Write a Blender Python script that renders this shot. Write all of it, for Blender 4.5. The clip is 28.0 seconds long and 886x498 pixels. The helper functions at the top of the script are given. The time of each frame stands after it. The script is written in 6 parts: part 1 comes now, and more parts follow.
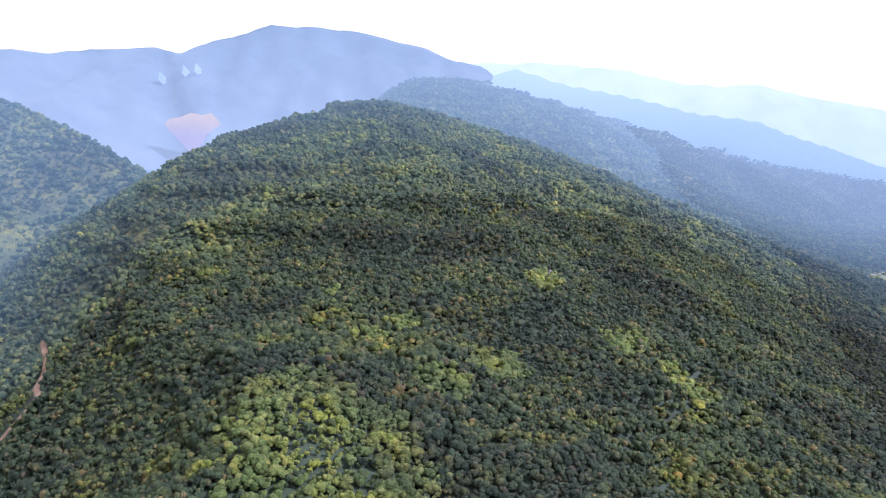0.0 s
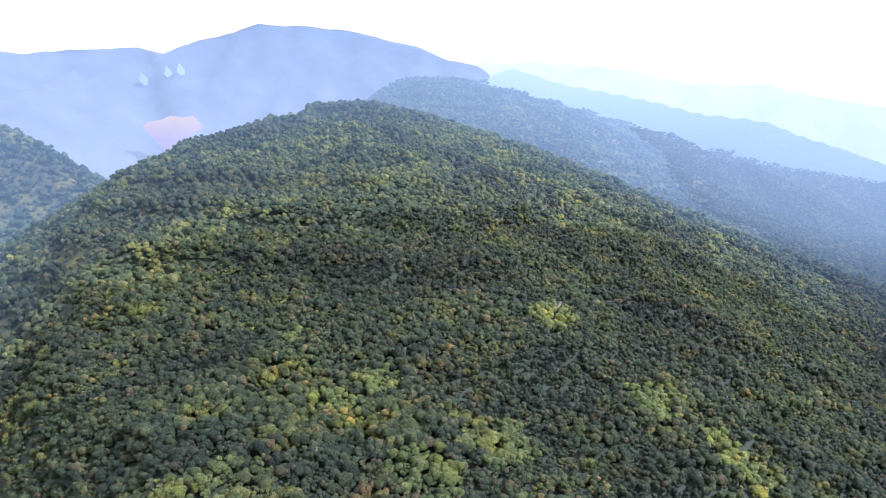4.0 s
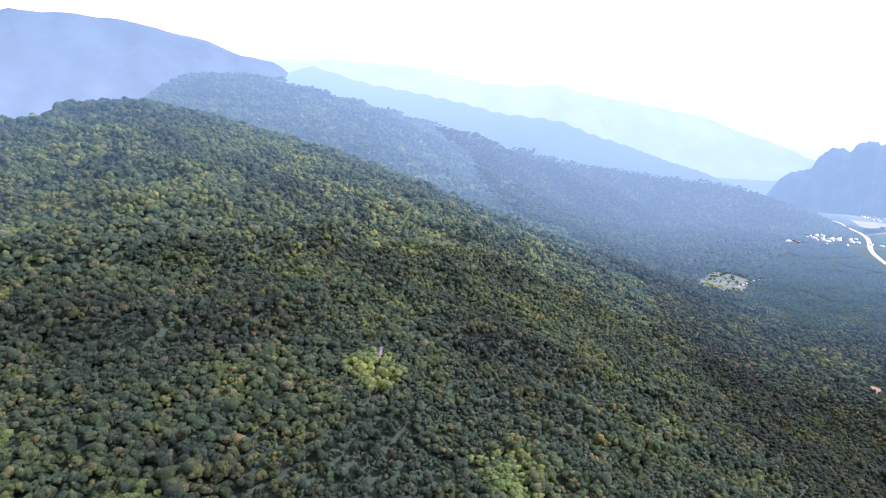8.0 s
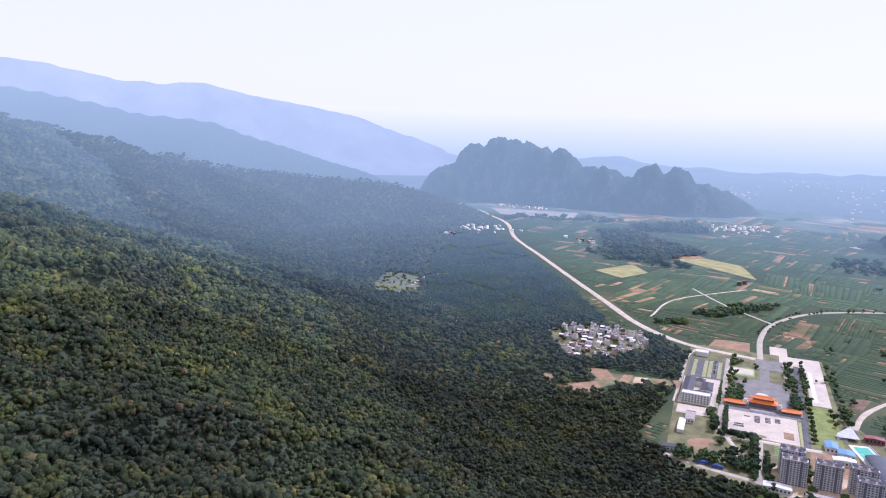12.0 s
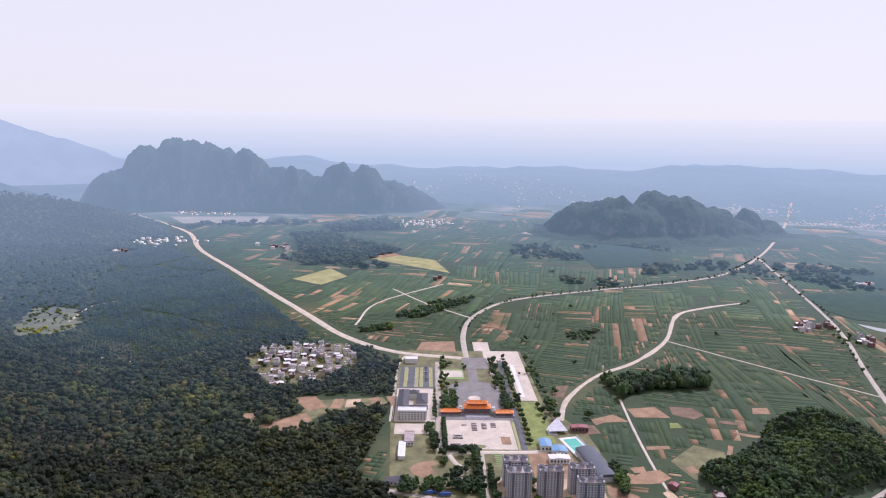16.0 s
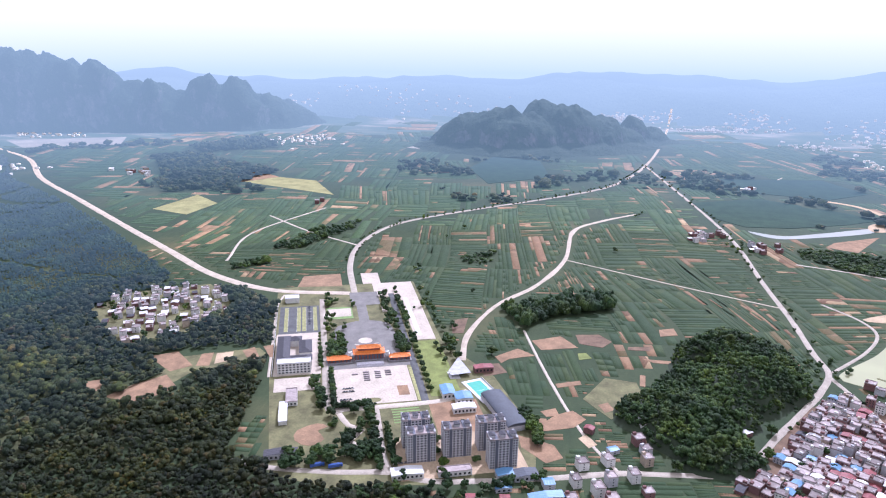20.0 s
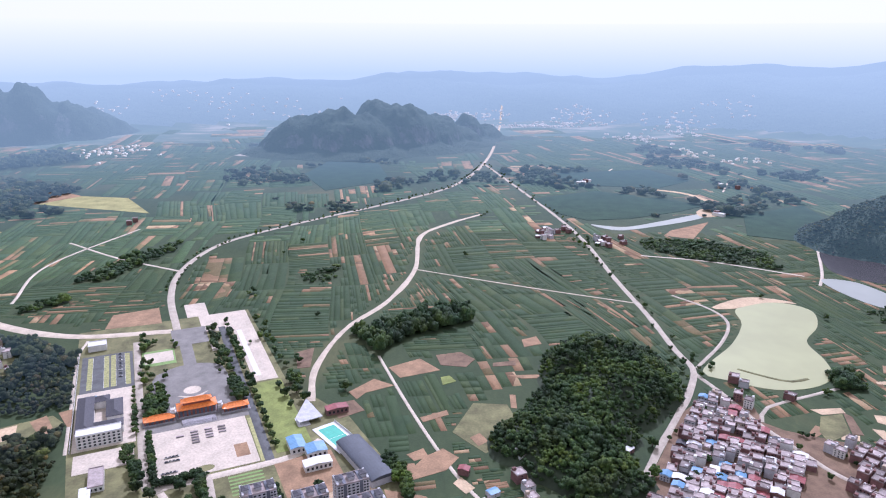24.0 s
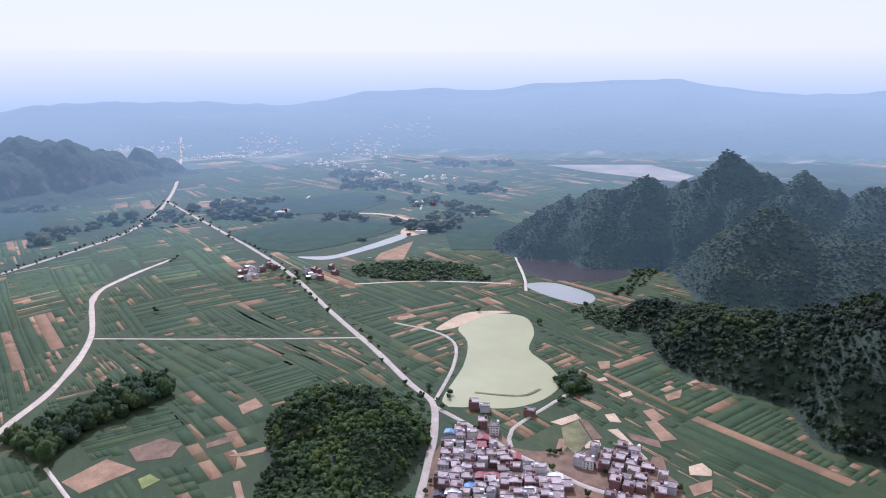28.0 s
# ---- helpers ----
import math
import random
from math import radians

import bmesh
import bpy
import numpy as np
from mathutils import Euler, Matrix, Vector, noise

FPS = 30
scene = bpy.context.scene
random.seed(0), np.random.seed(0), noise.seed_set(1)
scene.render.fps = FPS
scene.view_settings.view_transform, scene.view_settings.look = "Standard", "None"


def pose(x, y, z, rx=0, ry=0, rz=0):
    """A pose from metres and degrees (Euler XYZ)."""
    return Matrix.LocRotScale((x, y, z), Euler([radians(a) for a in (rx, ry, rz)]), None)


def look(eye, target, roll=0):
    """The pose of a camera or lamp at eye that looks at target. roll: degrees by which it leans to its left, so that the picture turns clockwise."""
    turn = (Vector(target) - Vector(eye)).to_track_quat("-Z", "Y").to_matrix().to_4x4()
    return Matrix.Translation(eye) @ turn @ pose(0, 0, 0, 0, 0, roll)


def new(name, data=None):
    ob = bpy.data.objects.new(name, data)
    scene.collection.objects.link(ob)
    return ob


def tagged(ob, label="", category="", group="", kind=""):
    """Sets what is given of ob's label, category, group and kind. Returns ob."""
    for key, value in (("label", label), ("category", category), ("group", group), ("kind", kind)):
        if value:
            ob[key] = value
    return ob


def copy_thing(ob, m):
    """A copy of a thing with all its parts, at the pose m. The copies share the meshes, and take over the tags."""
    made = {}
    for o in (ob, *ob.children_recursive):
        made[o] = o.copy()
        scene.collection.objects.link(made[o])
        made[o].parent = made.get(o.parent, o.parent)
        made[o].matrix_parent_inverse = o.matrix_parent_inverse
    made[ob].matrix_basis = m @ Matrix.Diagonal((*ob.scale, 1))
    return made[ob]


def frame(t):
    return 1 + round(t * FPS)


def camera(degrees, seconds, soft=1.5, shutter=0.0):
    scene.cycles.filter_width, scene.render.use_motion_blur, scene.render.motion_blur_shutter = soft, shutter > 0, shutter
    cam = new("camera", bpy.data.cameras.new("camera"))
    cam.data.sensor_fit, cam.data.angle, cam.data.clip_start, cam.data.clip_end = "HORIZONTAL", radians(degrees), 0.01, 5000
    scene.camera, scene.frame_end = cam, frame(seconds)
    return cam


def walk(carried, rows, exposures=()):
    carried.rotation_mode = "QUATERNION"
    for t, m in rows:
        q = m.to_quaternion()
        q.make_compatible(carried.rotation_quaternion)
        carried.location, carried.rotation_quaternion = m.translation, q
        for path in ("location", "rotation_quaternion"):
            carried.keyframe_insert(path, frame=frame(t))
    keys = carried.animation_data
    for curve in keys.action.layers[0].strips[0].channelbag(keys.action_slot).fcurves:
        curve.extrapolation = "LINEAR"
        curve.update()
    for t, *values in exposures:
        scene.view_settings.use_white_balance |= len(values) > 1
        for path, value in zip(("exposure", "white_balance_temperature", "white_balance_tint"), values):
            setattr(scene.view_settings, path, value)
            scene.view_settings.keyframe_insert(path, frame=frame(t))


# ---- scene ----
EXPOSURES = [(0, 0.52, 5060, 32), (6, 0.7, 5050, 32), (8, 0.6, 5050, 31), (10, 0.16, 5060, 31), (12, -0.06, 5180, 31), (16.8, -0.26, 5500, 29), (18, 0.04, 5230, 28), (20, 0.14, 5150, 28), (23, 0.02, 5170, 28), (28, -0.16, 5120, 28)]
cam = camera(64.9, 28.0, 1.1)
METRES, EYE, TILT, LEAN = 930.0, 376.7, -11.70, -2.45
ROWS = [
    (0, 0.0000, 0.0000, 0.0000, 0.00, 0.00, -0.00),
    (0.5, 0.0002, 0.0203, 0.0039, 0.02, -0.08, -0.03),
    (1, 0.0007, 0.0405, 0.0078, -0.00, -0.18, -0.02),
    (1.5, 0.0016, 0.0608, 0.0117, -0.05, -0.24, -0.01),
    (2, 0.0028, 0.0810, 0.0156, -0.14, -0.12, 0.04),
    (2.5, 0.0044, 0.1013, 0.0195, 0.15, 0.15, 0.28),
    (4.5, 0.0142, 0.1823, 0.0351, -0.68, 0.08, 0.33),
    (5, 0.0163, 0.2017, 0.0395, -2.14, -0.01, 0.55),
    (5.5, 0.0178, 0.2217, 0.0437, -4.33, -0.12, 0.95),
    (6, 0.0202, 0.2415, 0.0482, -6.32, -0.24, 1.33),
    (6.5, 0.0222, 0.2613, 0.0525, -8.36, -0.29, 1.78),
    (7, 0.0257, 0.2805, 0.0565, -10.38, -0.31, 2.25),
    (7.5, 0.0294, 0.2996, 0.0610, -12.79, -0.37, 2.74),
    (8, 0.0336, 0.3187, 0.0653, -15.70, -0.46, 3.34),
    (8.5, 0.0391, 0.3377, 0.0692, -18.85, -0.62, 4.00),
    (9, 0.0448, 0.3563, 0.0731, -22.10, -0.81, 4.64),
    (9.5, 0.0517, 0.3740, 0.0770, -27.53, -1.26, 5.61),
    (10, 0.0597, 0.3912, 0.0807, -32.97, -1.86, 6.61),
    (10.5, 0.0686, 0.4081, 0.0841, -38.01, -2.48, 7.42),
    (11, 0.0791, 0.4234, 0.0876, -41.02, -2.92, 7.88),
    (11.5, 0.0908, 0.4386, 0.0901, -42.09, -3.13, 8.06),
    (12, 0.1033, 0.4533, 0.0923, -42.90, -3.27, 8.15),
    (12.5, 0.1161, 0.4656, 0.0949, -48.47, -4.12, 8.84),
    (13, 0.1292, 0.4799, 0.0969, -56.04, -5.38, 9.70),
    (13.5, 0.1439, 0.4912, 0.0988, -58.97, -5.93, 10.04),
    (15.5, 0.2080, 0.5275, 0.1020, -66.75, -7.31, 10.67),
    (16, 0.2251, 0.5351, 0.1018, -68.28, -7.57, 10.71),
    (16.5, 0.2424, 0.5424, 0.1013, -69.98, -7.85, 10.80),
    (17, 0.2607, 0.5498, 0.1003, -71.51, -8.59, 10.89),
    (17.5, 0.2784, 0.5558, 0.0994, -73.03, -11.90, 10.98),
    (18, 0.2962, 0.5619, 0.0979, -74.54, -15.30, 11.10),
    (18.5, 0.3145, 0.5670, 0.0967, -75.92, -16.26, 11.14),
    (19, 0.3285, 0.5709, 0.0957, -77.00, -16.41, 11.18),
    (19.5, 0.3418, 0.5743, 0.0949, -77.62, -16.49, 11.20),
    (20, 0.3552, 0.5776, 0.0937, -77.96, -16.52, 11.20),
    (20.5, 0.3685, 0.5806, 0.0928, -78.29, -16.55, 11.21),
    (22.5, 0.4223, 0.5914, 0.0863, -84.42, -17.64, 11.38),
    (23, 0.4362, 0.5939, 0.0842, -86.86, -18.10, 11.43),
    (23.5, 0.4502, 0.5951, 0.0821, -89.32, -18.59, 11.43),
    (24, 0.4642, 0.5964, 0.0798, -91.85, -19.12, 11.39),
    (24.5, 0.4783, 0.5971, 0.0770, -94.47, -19.66, 11.32),
    (25, 0.4930, 0.5971, 0.0739, -97.08, -20.21, 11.21),
    (25.5, 0.5077, 0.5968, 0.0708, -100.00, -20.84, 11.06),
    (26, 0.5229, 0.5959, 0.0674, -103.13, -21.47, 10.87),
    (26.5, 0.5381, 0.5941, 0.0643, -106.07, -19.81, 10.64),
    (27, 0.5533, 0.5918, 0.0607, -109.15, -20.44, 10.40),
    (27.5, 0.5679, 0.5881, 0.0578, -112.98, -21.13, 10.08),
    (28, 0.5785, 0.5865, 0.0528, -117.45, -21.55, 9.64),
]
walk(cam, [(t, pose(0, 0, EYE, TILT, LEAN) @ pose(METRES * x, METRES * y, METRES * z, 90 + pitch, roll, yaw)) for t, x, y, z, yaw, pitch, roll in ROWS], EXPOSURES)

# ---- sky and sun ----
SUN_AZ, SUN_EL = radians(-14), radians(48)  # azimuth from +x towards +y
world = bpy.data.worlds.new("sky")
scene.world = world
world.use_nodes = True
wn = world.node_tree
sky = wn.nodes.new("ShaderNodeTexSky")
sky.sky_type, sky.sun_disc = "NISHITA", False
sky.sun_elevation, sky.sun_rotation = SUN_EL, radians(90) - SUN_AZ
sky.air_density, sky.dust_density, sky.ozone_density, sky.altitude = 1.0, 1.5, 1.0, 300
veil = wn.nodes.new("ShaderNodeMix")  # thin white cloud over the whole sky
veil.data_type = "RGBA"
veil.inputs["Factor"].default_value = 0.9
veil.inputs["B"].default_value = (8.5, 8.15, 6.9, 1)
wn.links.new(sky.outputs[0], veil.inputs["A"])
wn.nodes["Background"].inputs["Strength"].default_value = 0.126
wn.links.new(veil.outputs["Result"], wn.nodes["Background"].inputs["Color"])
sun = new("sun", bpy.data.lights.new("sun", "SUN"))
sun.data.energy, sun.data.angle, sun.data.color = 4.3, radians(2.0), (1.0, 0.95, 0.88)
sun.matrix_world = look((0, 0, 900), (-math.cos(SUN_AZ) * math.cos(SUN_EL), -math.sin(SUN_AZ) * math.cos(SUN_EL), 900 - math.sin(SUN_EL)))

# ---- materials ----


def nodes_of(name):
    m = bpy.data.materials.new(name)
    m.use_nodes = True
    return m, m.node_tree, m.node_tree.nodes["Principled BSDF"]


def noise_node(nt, scale, detail=3.0, rough=0.55, stretch=None):
    geo = nt.nodes.new("ShaderNodeNewGeometry")
    tex = nt.nodes.new("ShaderNodeTexNoise")
    tex.inputs["Scale"].default_value = scale
    tex.inputs["Detail"].default_value = detail
    tex.inputs["Roughness"].default_value = rough
    if stretch:
        mp = nt.nodes.new("ShaderNodeMapping")
        mp.inputs["Scale"].default_value = stretch
        nt.links.new(geo.outputs["Position"], mp.inputs["Vector"])
        nt.links.new(mp.outputs[0], tex.inputs["Vector"])
    else:
        nt.links.new(geo.outputs["Position"], tex.inputs["Vector"])
    return tex.outputs["Fac"]


def ramp(nt, fac, stops, mode="LINEAR"):
    r = nt.nodes.new("ShaderNodeValToRGB")
    r.color_ramp.interpolation = mode
    el = r.color_ramp.elements
    while len(el) < len(stops):
        el.new(0.5)
    for e, (p, c) in zip(el, stops):
        e.position, e.color = p, (*c, 1)
    nt.links.new(fac, r.inputs["Fac"])
    return r.outputs["Color"]


def mixed(nt, a, b, fac, mode="MIX"):
    n = nt.nodes.new("ShaderNodeMix")
    n.data_type, n.blend_type = "RGBA", mode
    for sock, v in ((n.inputs["Factor"], fac), (n.inputs["A"], a), (n.inputs["B"], b)):
        if isinstance(v, bpy.types.NodeSocket):
            nt.links.new(v, sock)
        elif isinstance(v, tuple):
            sock.default_value = (*v, 1)
        else:
            sock.default_value = v
    return n.outputs["Result"]


def bumped(nt, bsdf, height, strength=0.4, dist=0.3):
    b = nt.nodes.new("ShaderNodeBump")
    b.inputs["Strength"].default_value, b.inputs["Distance"].default_value = strength, dist
    nt.links.new(height, b.inputs["Height"])
    nt.links.new(b.outputs[0], bsdf.inputs["Normal"])


def plain(name, colour, rough=0.8, scale=0.4, vary=0.3, metal=0.0, bump=0.0, per_object=0.0, spec=0.5):
    """A surface of one colour with stains and grain at two scales."""
    m, nt, b = nodes_of(name)
    dark = tuple(c * (1 - vary) for c in colour)
    light = tuple(min(1, c * (1 + vary * 0.6)) for c in colour)
    c1 = ramp(nt, noise_node(nt, scale), [(0.3, dark), (0.7, light)])
    c2 = ramp(nt, noise_node(nt, scale * 9, 4), [(0.3, (0.8, 0.8, 0.8)), (0.7, (1.1, 1.1, 1.1))])
    col = mixed(nt, c1, c2, 1.0, "MULTIPLY")
    if per_object:
        oi = nt.nodes.new("ShaderNodeObjectInfo")
        k = 1 - per_object
        col = mixed(nt, col, ramp(nt, oi.outputs["Random"], [(0, (k, k, k)), (1, (1.1, 1.1, 1.1))]), 1.0, "MULTIPLY")
    nt.links.new(col, b.inputs["Base Color"])
    b.inputs["Roughness"].default_value, b.inputs["Metallic"].default_value = rough, metal
    b.inputs["Specular IOR Level"].default_value = spec
    if bump:
        bumped(nt, b, noise_node(nt, scale * 9, 4), bump, 0.2)
    return m


def foliage(name, stops, patch=0.006, tree=0.13, shade=0.6, mid_size=0.028):
    """Tree crowns: tone from clump to clump, from tree to tree and from stand to stand."""
    m, nt, b = nodes_of(name)
    geo = nt.nodes.new("ShaderNodeNewGeometry")
    per = ramp(nt, geo.outputs["Random Per Island"], stops)
    stand = ramp(nt, noise_node(nt, patch, 3), [(0.36, (0.7, 0.68, 0.8)), (0.46, (0.9, 0.92, 1)), (0.54, (1.1, 1.12, 1.06)), (0.62, (1.22, 1.22, 1.0)), (0.72, (1.6, 1.46, 0.88))])
    tre = ramp(nt, noise_node(nt, tree, 2), [(0.3, (shade, shade, shade)), (0.7, (1.25, 1.25, 1.2))])
    mid = ramp(nt, noise_node(nt, mid_size, 4, 0.62), [(0.32, (0.58, 0.64, 0.74)), (0.48, (0.95, 0.98, 1)), (0.57, (1.28, 1.14, 0.88)), (0.64, (1.6, 1.45, 0.8)), (0.7, (1.9, 1.75, 0.8))])
    tre = mixed(nt, tre, mid, 1.0, "MULTIPLY")
    leaf = ramp(nt, noise_node(nt, 0.8, 4, 0.75), [(0.3, (0.3, 0.33, 0.36)), (0.52, (1, 1, 1)), (0.72, (1.8, 1.75, 1.5))])
    col = mixed(nt, mixed(nt, mixed(nt, per, stand, 1.0, "MULTIPLY"), tre, 1.0, "MULTIPLY"), leaf, 1.0, "MULTIPLY")
    nt.links.new(col, b.inputs["Base Color"])
    b.inputs["Roughness"].default_value = 0.7
    b.inputs["Specular IOR Level"].default_value = 0.15
    bumped(nt, b, noise_node(nt, 0.7, 4, 0.75), 1.0, 1.8)
    return m


GREENS = [(0.0, (0.026, 0.037, 0.02)), (0.35, (0.038, 0.053, 0.026)), (0.7, (0.052, 0.068, 0.031)), (0.92, (0.08, 0.086, 0.036)), (1.0, (0.115, 0.092, 0.048))]
FOREST = foliage("forest_leaves", GREENS)


def paint_haze(m, reach=1.0, start=1250, near=(0.185, 0.298, 0.36), far=(0.56, 0.69, 0.755)):
    """Paints haze into a material: bluish emission that grows with distance from the flight."""
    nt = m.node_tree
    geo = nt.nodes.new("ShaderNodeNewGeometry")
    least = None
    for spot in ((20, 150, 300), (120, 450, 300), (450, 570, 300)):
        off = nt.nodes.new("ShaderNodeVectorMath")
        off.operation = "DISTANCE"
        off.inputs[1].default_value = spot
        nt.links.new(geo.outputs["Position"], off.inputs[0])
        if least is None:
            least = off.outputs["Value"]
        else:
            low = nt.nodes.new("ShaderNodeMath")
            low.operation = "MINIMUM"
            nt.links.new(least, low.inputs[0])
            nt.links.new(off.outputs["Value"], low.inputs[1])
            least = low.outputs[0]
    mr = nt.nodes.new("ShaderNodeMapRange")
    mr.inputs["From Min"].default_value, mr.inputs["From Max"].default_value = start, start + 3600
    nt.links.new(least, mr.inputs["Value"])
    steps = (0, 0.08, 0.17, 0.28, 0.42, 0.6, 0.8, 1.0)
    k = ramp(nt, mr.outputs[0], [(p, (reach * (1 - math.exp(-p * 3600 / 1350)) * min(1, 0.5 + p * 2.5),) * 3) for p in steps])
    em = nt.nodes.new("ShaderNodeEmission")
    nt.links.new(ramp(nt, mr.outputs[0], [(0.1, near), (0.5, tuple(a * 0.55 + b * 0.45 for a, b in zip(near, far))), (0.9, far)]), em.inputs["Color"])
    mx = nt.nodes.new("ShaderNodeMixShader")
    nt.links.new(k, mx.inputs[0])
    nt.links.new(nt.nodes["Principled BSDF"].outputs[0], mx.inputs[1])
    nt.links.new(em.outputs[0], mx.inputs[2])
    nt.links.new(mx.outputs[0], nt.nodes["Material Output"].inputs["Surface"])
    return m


# Forest greens lightened, with haze painted over them from 640 m out.
FOREST_FAR = paint_haze(foliage("hazed_leaves", [(p, (q[0] * 1.38, q[1] * 1.36, q[2] * 1.45)) for p, q in GREENS[:4]], shade=0.75), 0.88, 640)
ROWS_FAR = paint_haze(foliage("hazed_orchard_leaves", [(0.0, (0.022, 0.04, 0.022)), (0.6, (0.032, 0.054, 0.028)), (1.0, (0.044, 0.066, 0.032))], 0.01), 0.72, 640)
# Forest greens darkened by a fifth, painted haze on top.
VALLEY_FAR = paint_haze(foliage("hazed_valley_leaves", [(p, tuple(c * 0.8 for c in q)) for p, q in GREENS]), 0.72, 640)
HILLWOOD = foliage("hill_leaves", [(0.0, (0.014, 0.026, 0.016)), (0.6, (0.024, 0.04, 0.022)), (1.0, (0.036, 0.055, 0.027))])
# Forest greens at half strength: shade at the slope foot painted into the colour.
SHADE_WOOD = foliage("shaded_forest_leaves", [(p, tuple(c * 0.5 for c in q)) for p, q in GREENS])
GROVE_FAR = paint_haze(foliage("hazed_grove_leaves", GREENS), 0.9)
LIGHTWOOD = foliage("yellow_green_leaves", [(0.0, (0.072, 0.098, 0.028)), (0.6, (0.108, 0.132, 0.036)), (1.0, (0.15, 0.16, 0.05))])
PLANTED = foliage("plantation_leaves", [(0.0, (0.028, 0.054, 0.024)), (0.6, (0.042, 0.073, 0.031)), (1.0, (0.056, 0.09, 0.038))], 0.01)
GARDEN = foliage("garden_leaves", [(0.0, (0.028, 0.052, 0.02)), (0.6, (0.044, 0.076, 0.026)), (1.0, (0.07, 0.104, 0.034))], 0.02)


def ground_material(name="earth_and_grass"):
    m, nt, b = nodes_of(name)
    c1 = ramp(nt, noise_node(nt, 0.004, 4), [(0.35, (0.036, 0.056, 0.028)), (0.55, (0.05, 0.068, 0.033)), (0.7, (0.1, 0.098, 0.048))])
    c2 = ramp(nt, noise_node(nt, 0.05, 4, 0.65, (1, 2.2, 1)), [(0.3, (0.8, 0.82, 0.82)), (0.6, (1.03, 1.03, 1)), (0.75, (1.3, 1.2, 1.1))])
    nt.links.new(mixed(nt, c1, c2, 1.0, "MULTIPLY"), b.inputs["Base Color"])
    b.inputs["Roughness"].default_value = 0.8
    b.inputs["Specular IOR Level"].default_value = 0.15
    bumped(nt, b, noise_node(nt, 0.3, 4), 0.5, 0.6)
    return m


def rock_material(scrub=0.0):
    """Limestone with scrub on all but the steepest faces."""
    m, nt, b = nodes_of("limestone_and_scrub")
    geo = nt.nodes.new("ShaderNodeNewGeometry")
    sep = nt.nodes.new("ShaderNodeSeparateXYZ")
    nt.links.new(geo.outputs["True Normal"], sep.inputs[0])
    green = ramp(nt, noise_node(nt, 0.03, 5, 0.7), [(0.3, (0.03, 0.048, 0.034)), (0.55, (0.044, 0.066, 0.042)), (0.75, (0.07, 0.09, 0.054))])
    stone = ramp(nt, noise_node(nt, 0.05, 5, 0.7, (1, 1, 0.3)), [(0.35, (0.07, 0.07, 0.075)), (0.6, (0.16, 0.15, 0.15)), (0.75, (0.3, 0.22, 0.2))])
    add = nt.nodes.new("ShaderNodeMath")
    add.operation = "MULTIPLY_ADD"
    nt.links.new(noise_node(nt, 0.02, 4, 0.7), add.inputs[0])
    add.inputs[1].default_value = 0.9
    nt.links.new(sep.outputs["Z"], add.inputs[2])
    k = ramp(nt, add.outputs[0], [(0.68 - scrub, (1, 1, 1)), (0.84 - scrub, (0, 0, 0))])
    nt.links.new(mixed(nt, green, stone, k), b.inputs["Base Color"])
    b.inputs["Roughness"].default_value = 0.8
    b.inputs["Specular IOR Level"].default_value = 0.2
    bumped(nt, b, noise_node(nt, 0.09, 6, 0.72), 1.0, 7)
    return m


def field_material(single=False, tilled=0.0, pale=1.0):
    """Narrow plots: a crop or bare soil by plot, with rows and patches."""
    m, nt, b = nodes_of("crop_plots")
    geo = nt.nodes.new("ShaderNodeNewGeometry")
    pick = nt.nodes.new("ShaderNodeObjectInfo").outputs["Random"] if single else geo.outputs["Random Per Island"]
    lay = nt.nodes.new("ShaderNodeMath")
    lay.operation = "MULTIPLY_ADD"
    nt.links.new(noise_node(nt, 0.005, 3), lay.inputs[0])
    lay.inputs[1].default_value = 0.7
    part_pick = nt.nodes.new("ShaderNodeMath")
    part_pick.operation = "MULTIPLY_ADD"
    part_pick.inputs[1].default_value, part_pick.inputs[2].default_value = 0.8, -0.31 + tilled
    nt.links.new(pick, part_pick.inputs[0])
    nt.links.new(part_pick.outputs[0], lay.inputs[2])
    crop = ramp(nt, lay.outputs[0], [(0.0, (0.0353, 0.0605, 0.0287)), (0.14, (0.0398, 0.0650, 0.0306)), (0.24, (0.0357, 0.0619, 0.0310)), (0.34, (0.0433, 0.0695, 0.0306)), (0.42, (0.0373, 0.0623, 0.0315)), (0.5, (0.0408, 0.0682, 0.0315)), (0.58, (0.0498, 0.0731, 0.0310)),
        (0.65, (0.0393, 0.0632, 0.0296)), (0.71, (0.0560, 0.0799, 0.0343)), (0.75, (0.13, 0.1, 0.05)), (0.78, (0.2, 0.125, 0.075)), (0.82, (0.25, 0.155, 0.092)), (0.86, (0.15, 0.09, 0.055)), (0.89, (0.32, 0.225, 0.135)), (0.93, (0.23, 0.14, 0.085))], "CONSTANT")
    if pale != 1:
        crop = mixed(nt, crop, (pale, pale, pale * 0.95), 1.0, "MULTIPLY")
    patch = ramp(nt, noise_node(nt, 0.06, 4, 0.65), [(0.3, (0.84, 0.84, 0.84)), (0.7, (1.14, 1.12, 1.1))])
    fine = ramp(nt, noise_node(nt, 0.7, 3, 0.7), [(0.3, (0.78, 0.8, 0.78)), (0.7, (1.2, 1.18, 1.16))])
    nt.links.new(mixed(nt, mixed(nt, crop, patch, 1.0, "MULTIPLY"), fine, 1.0, "MULTIPLY"), b.inputs["Base Color"])
    b.inputs["Roughness"].default_value = 0.8
    b.inputs["Specular IOR Level"].default_value = 0.15
    bumped(nt, b, noise_node(nt, 0.7, 3, 0.7), 0.6, 0.5)
    return m


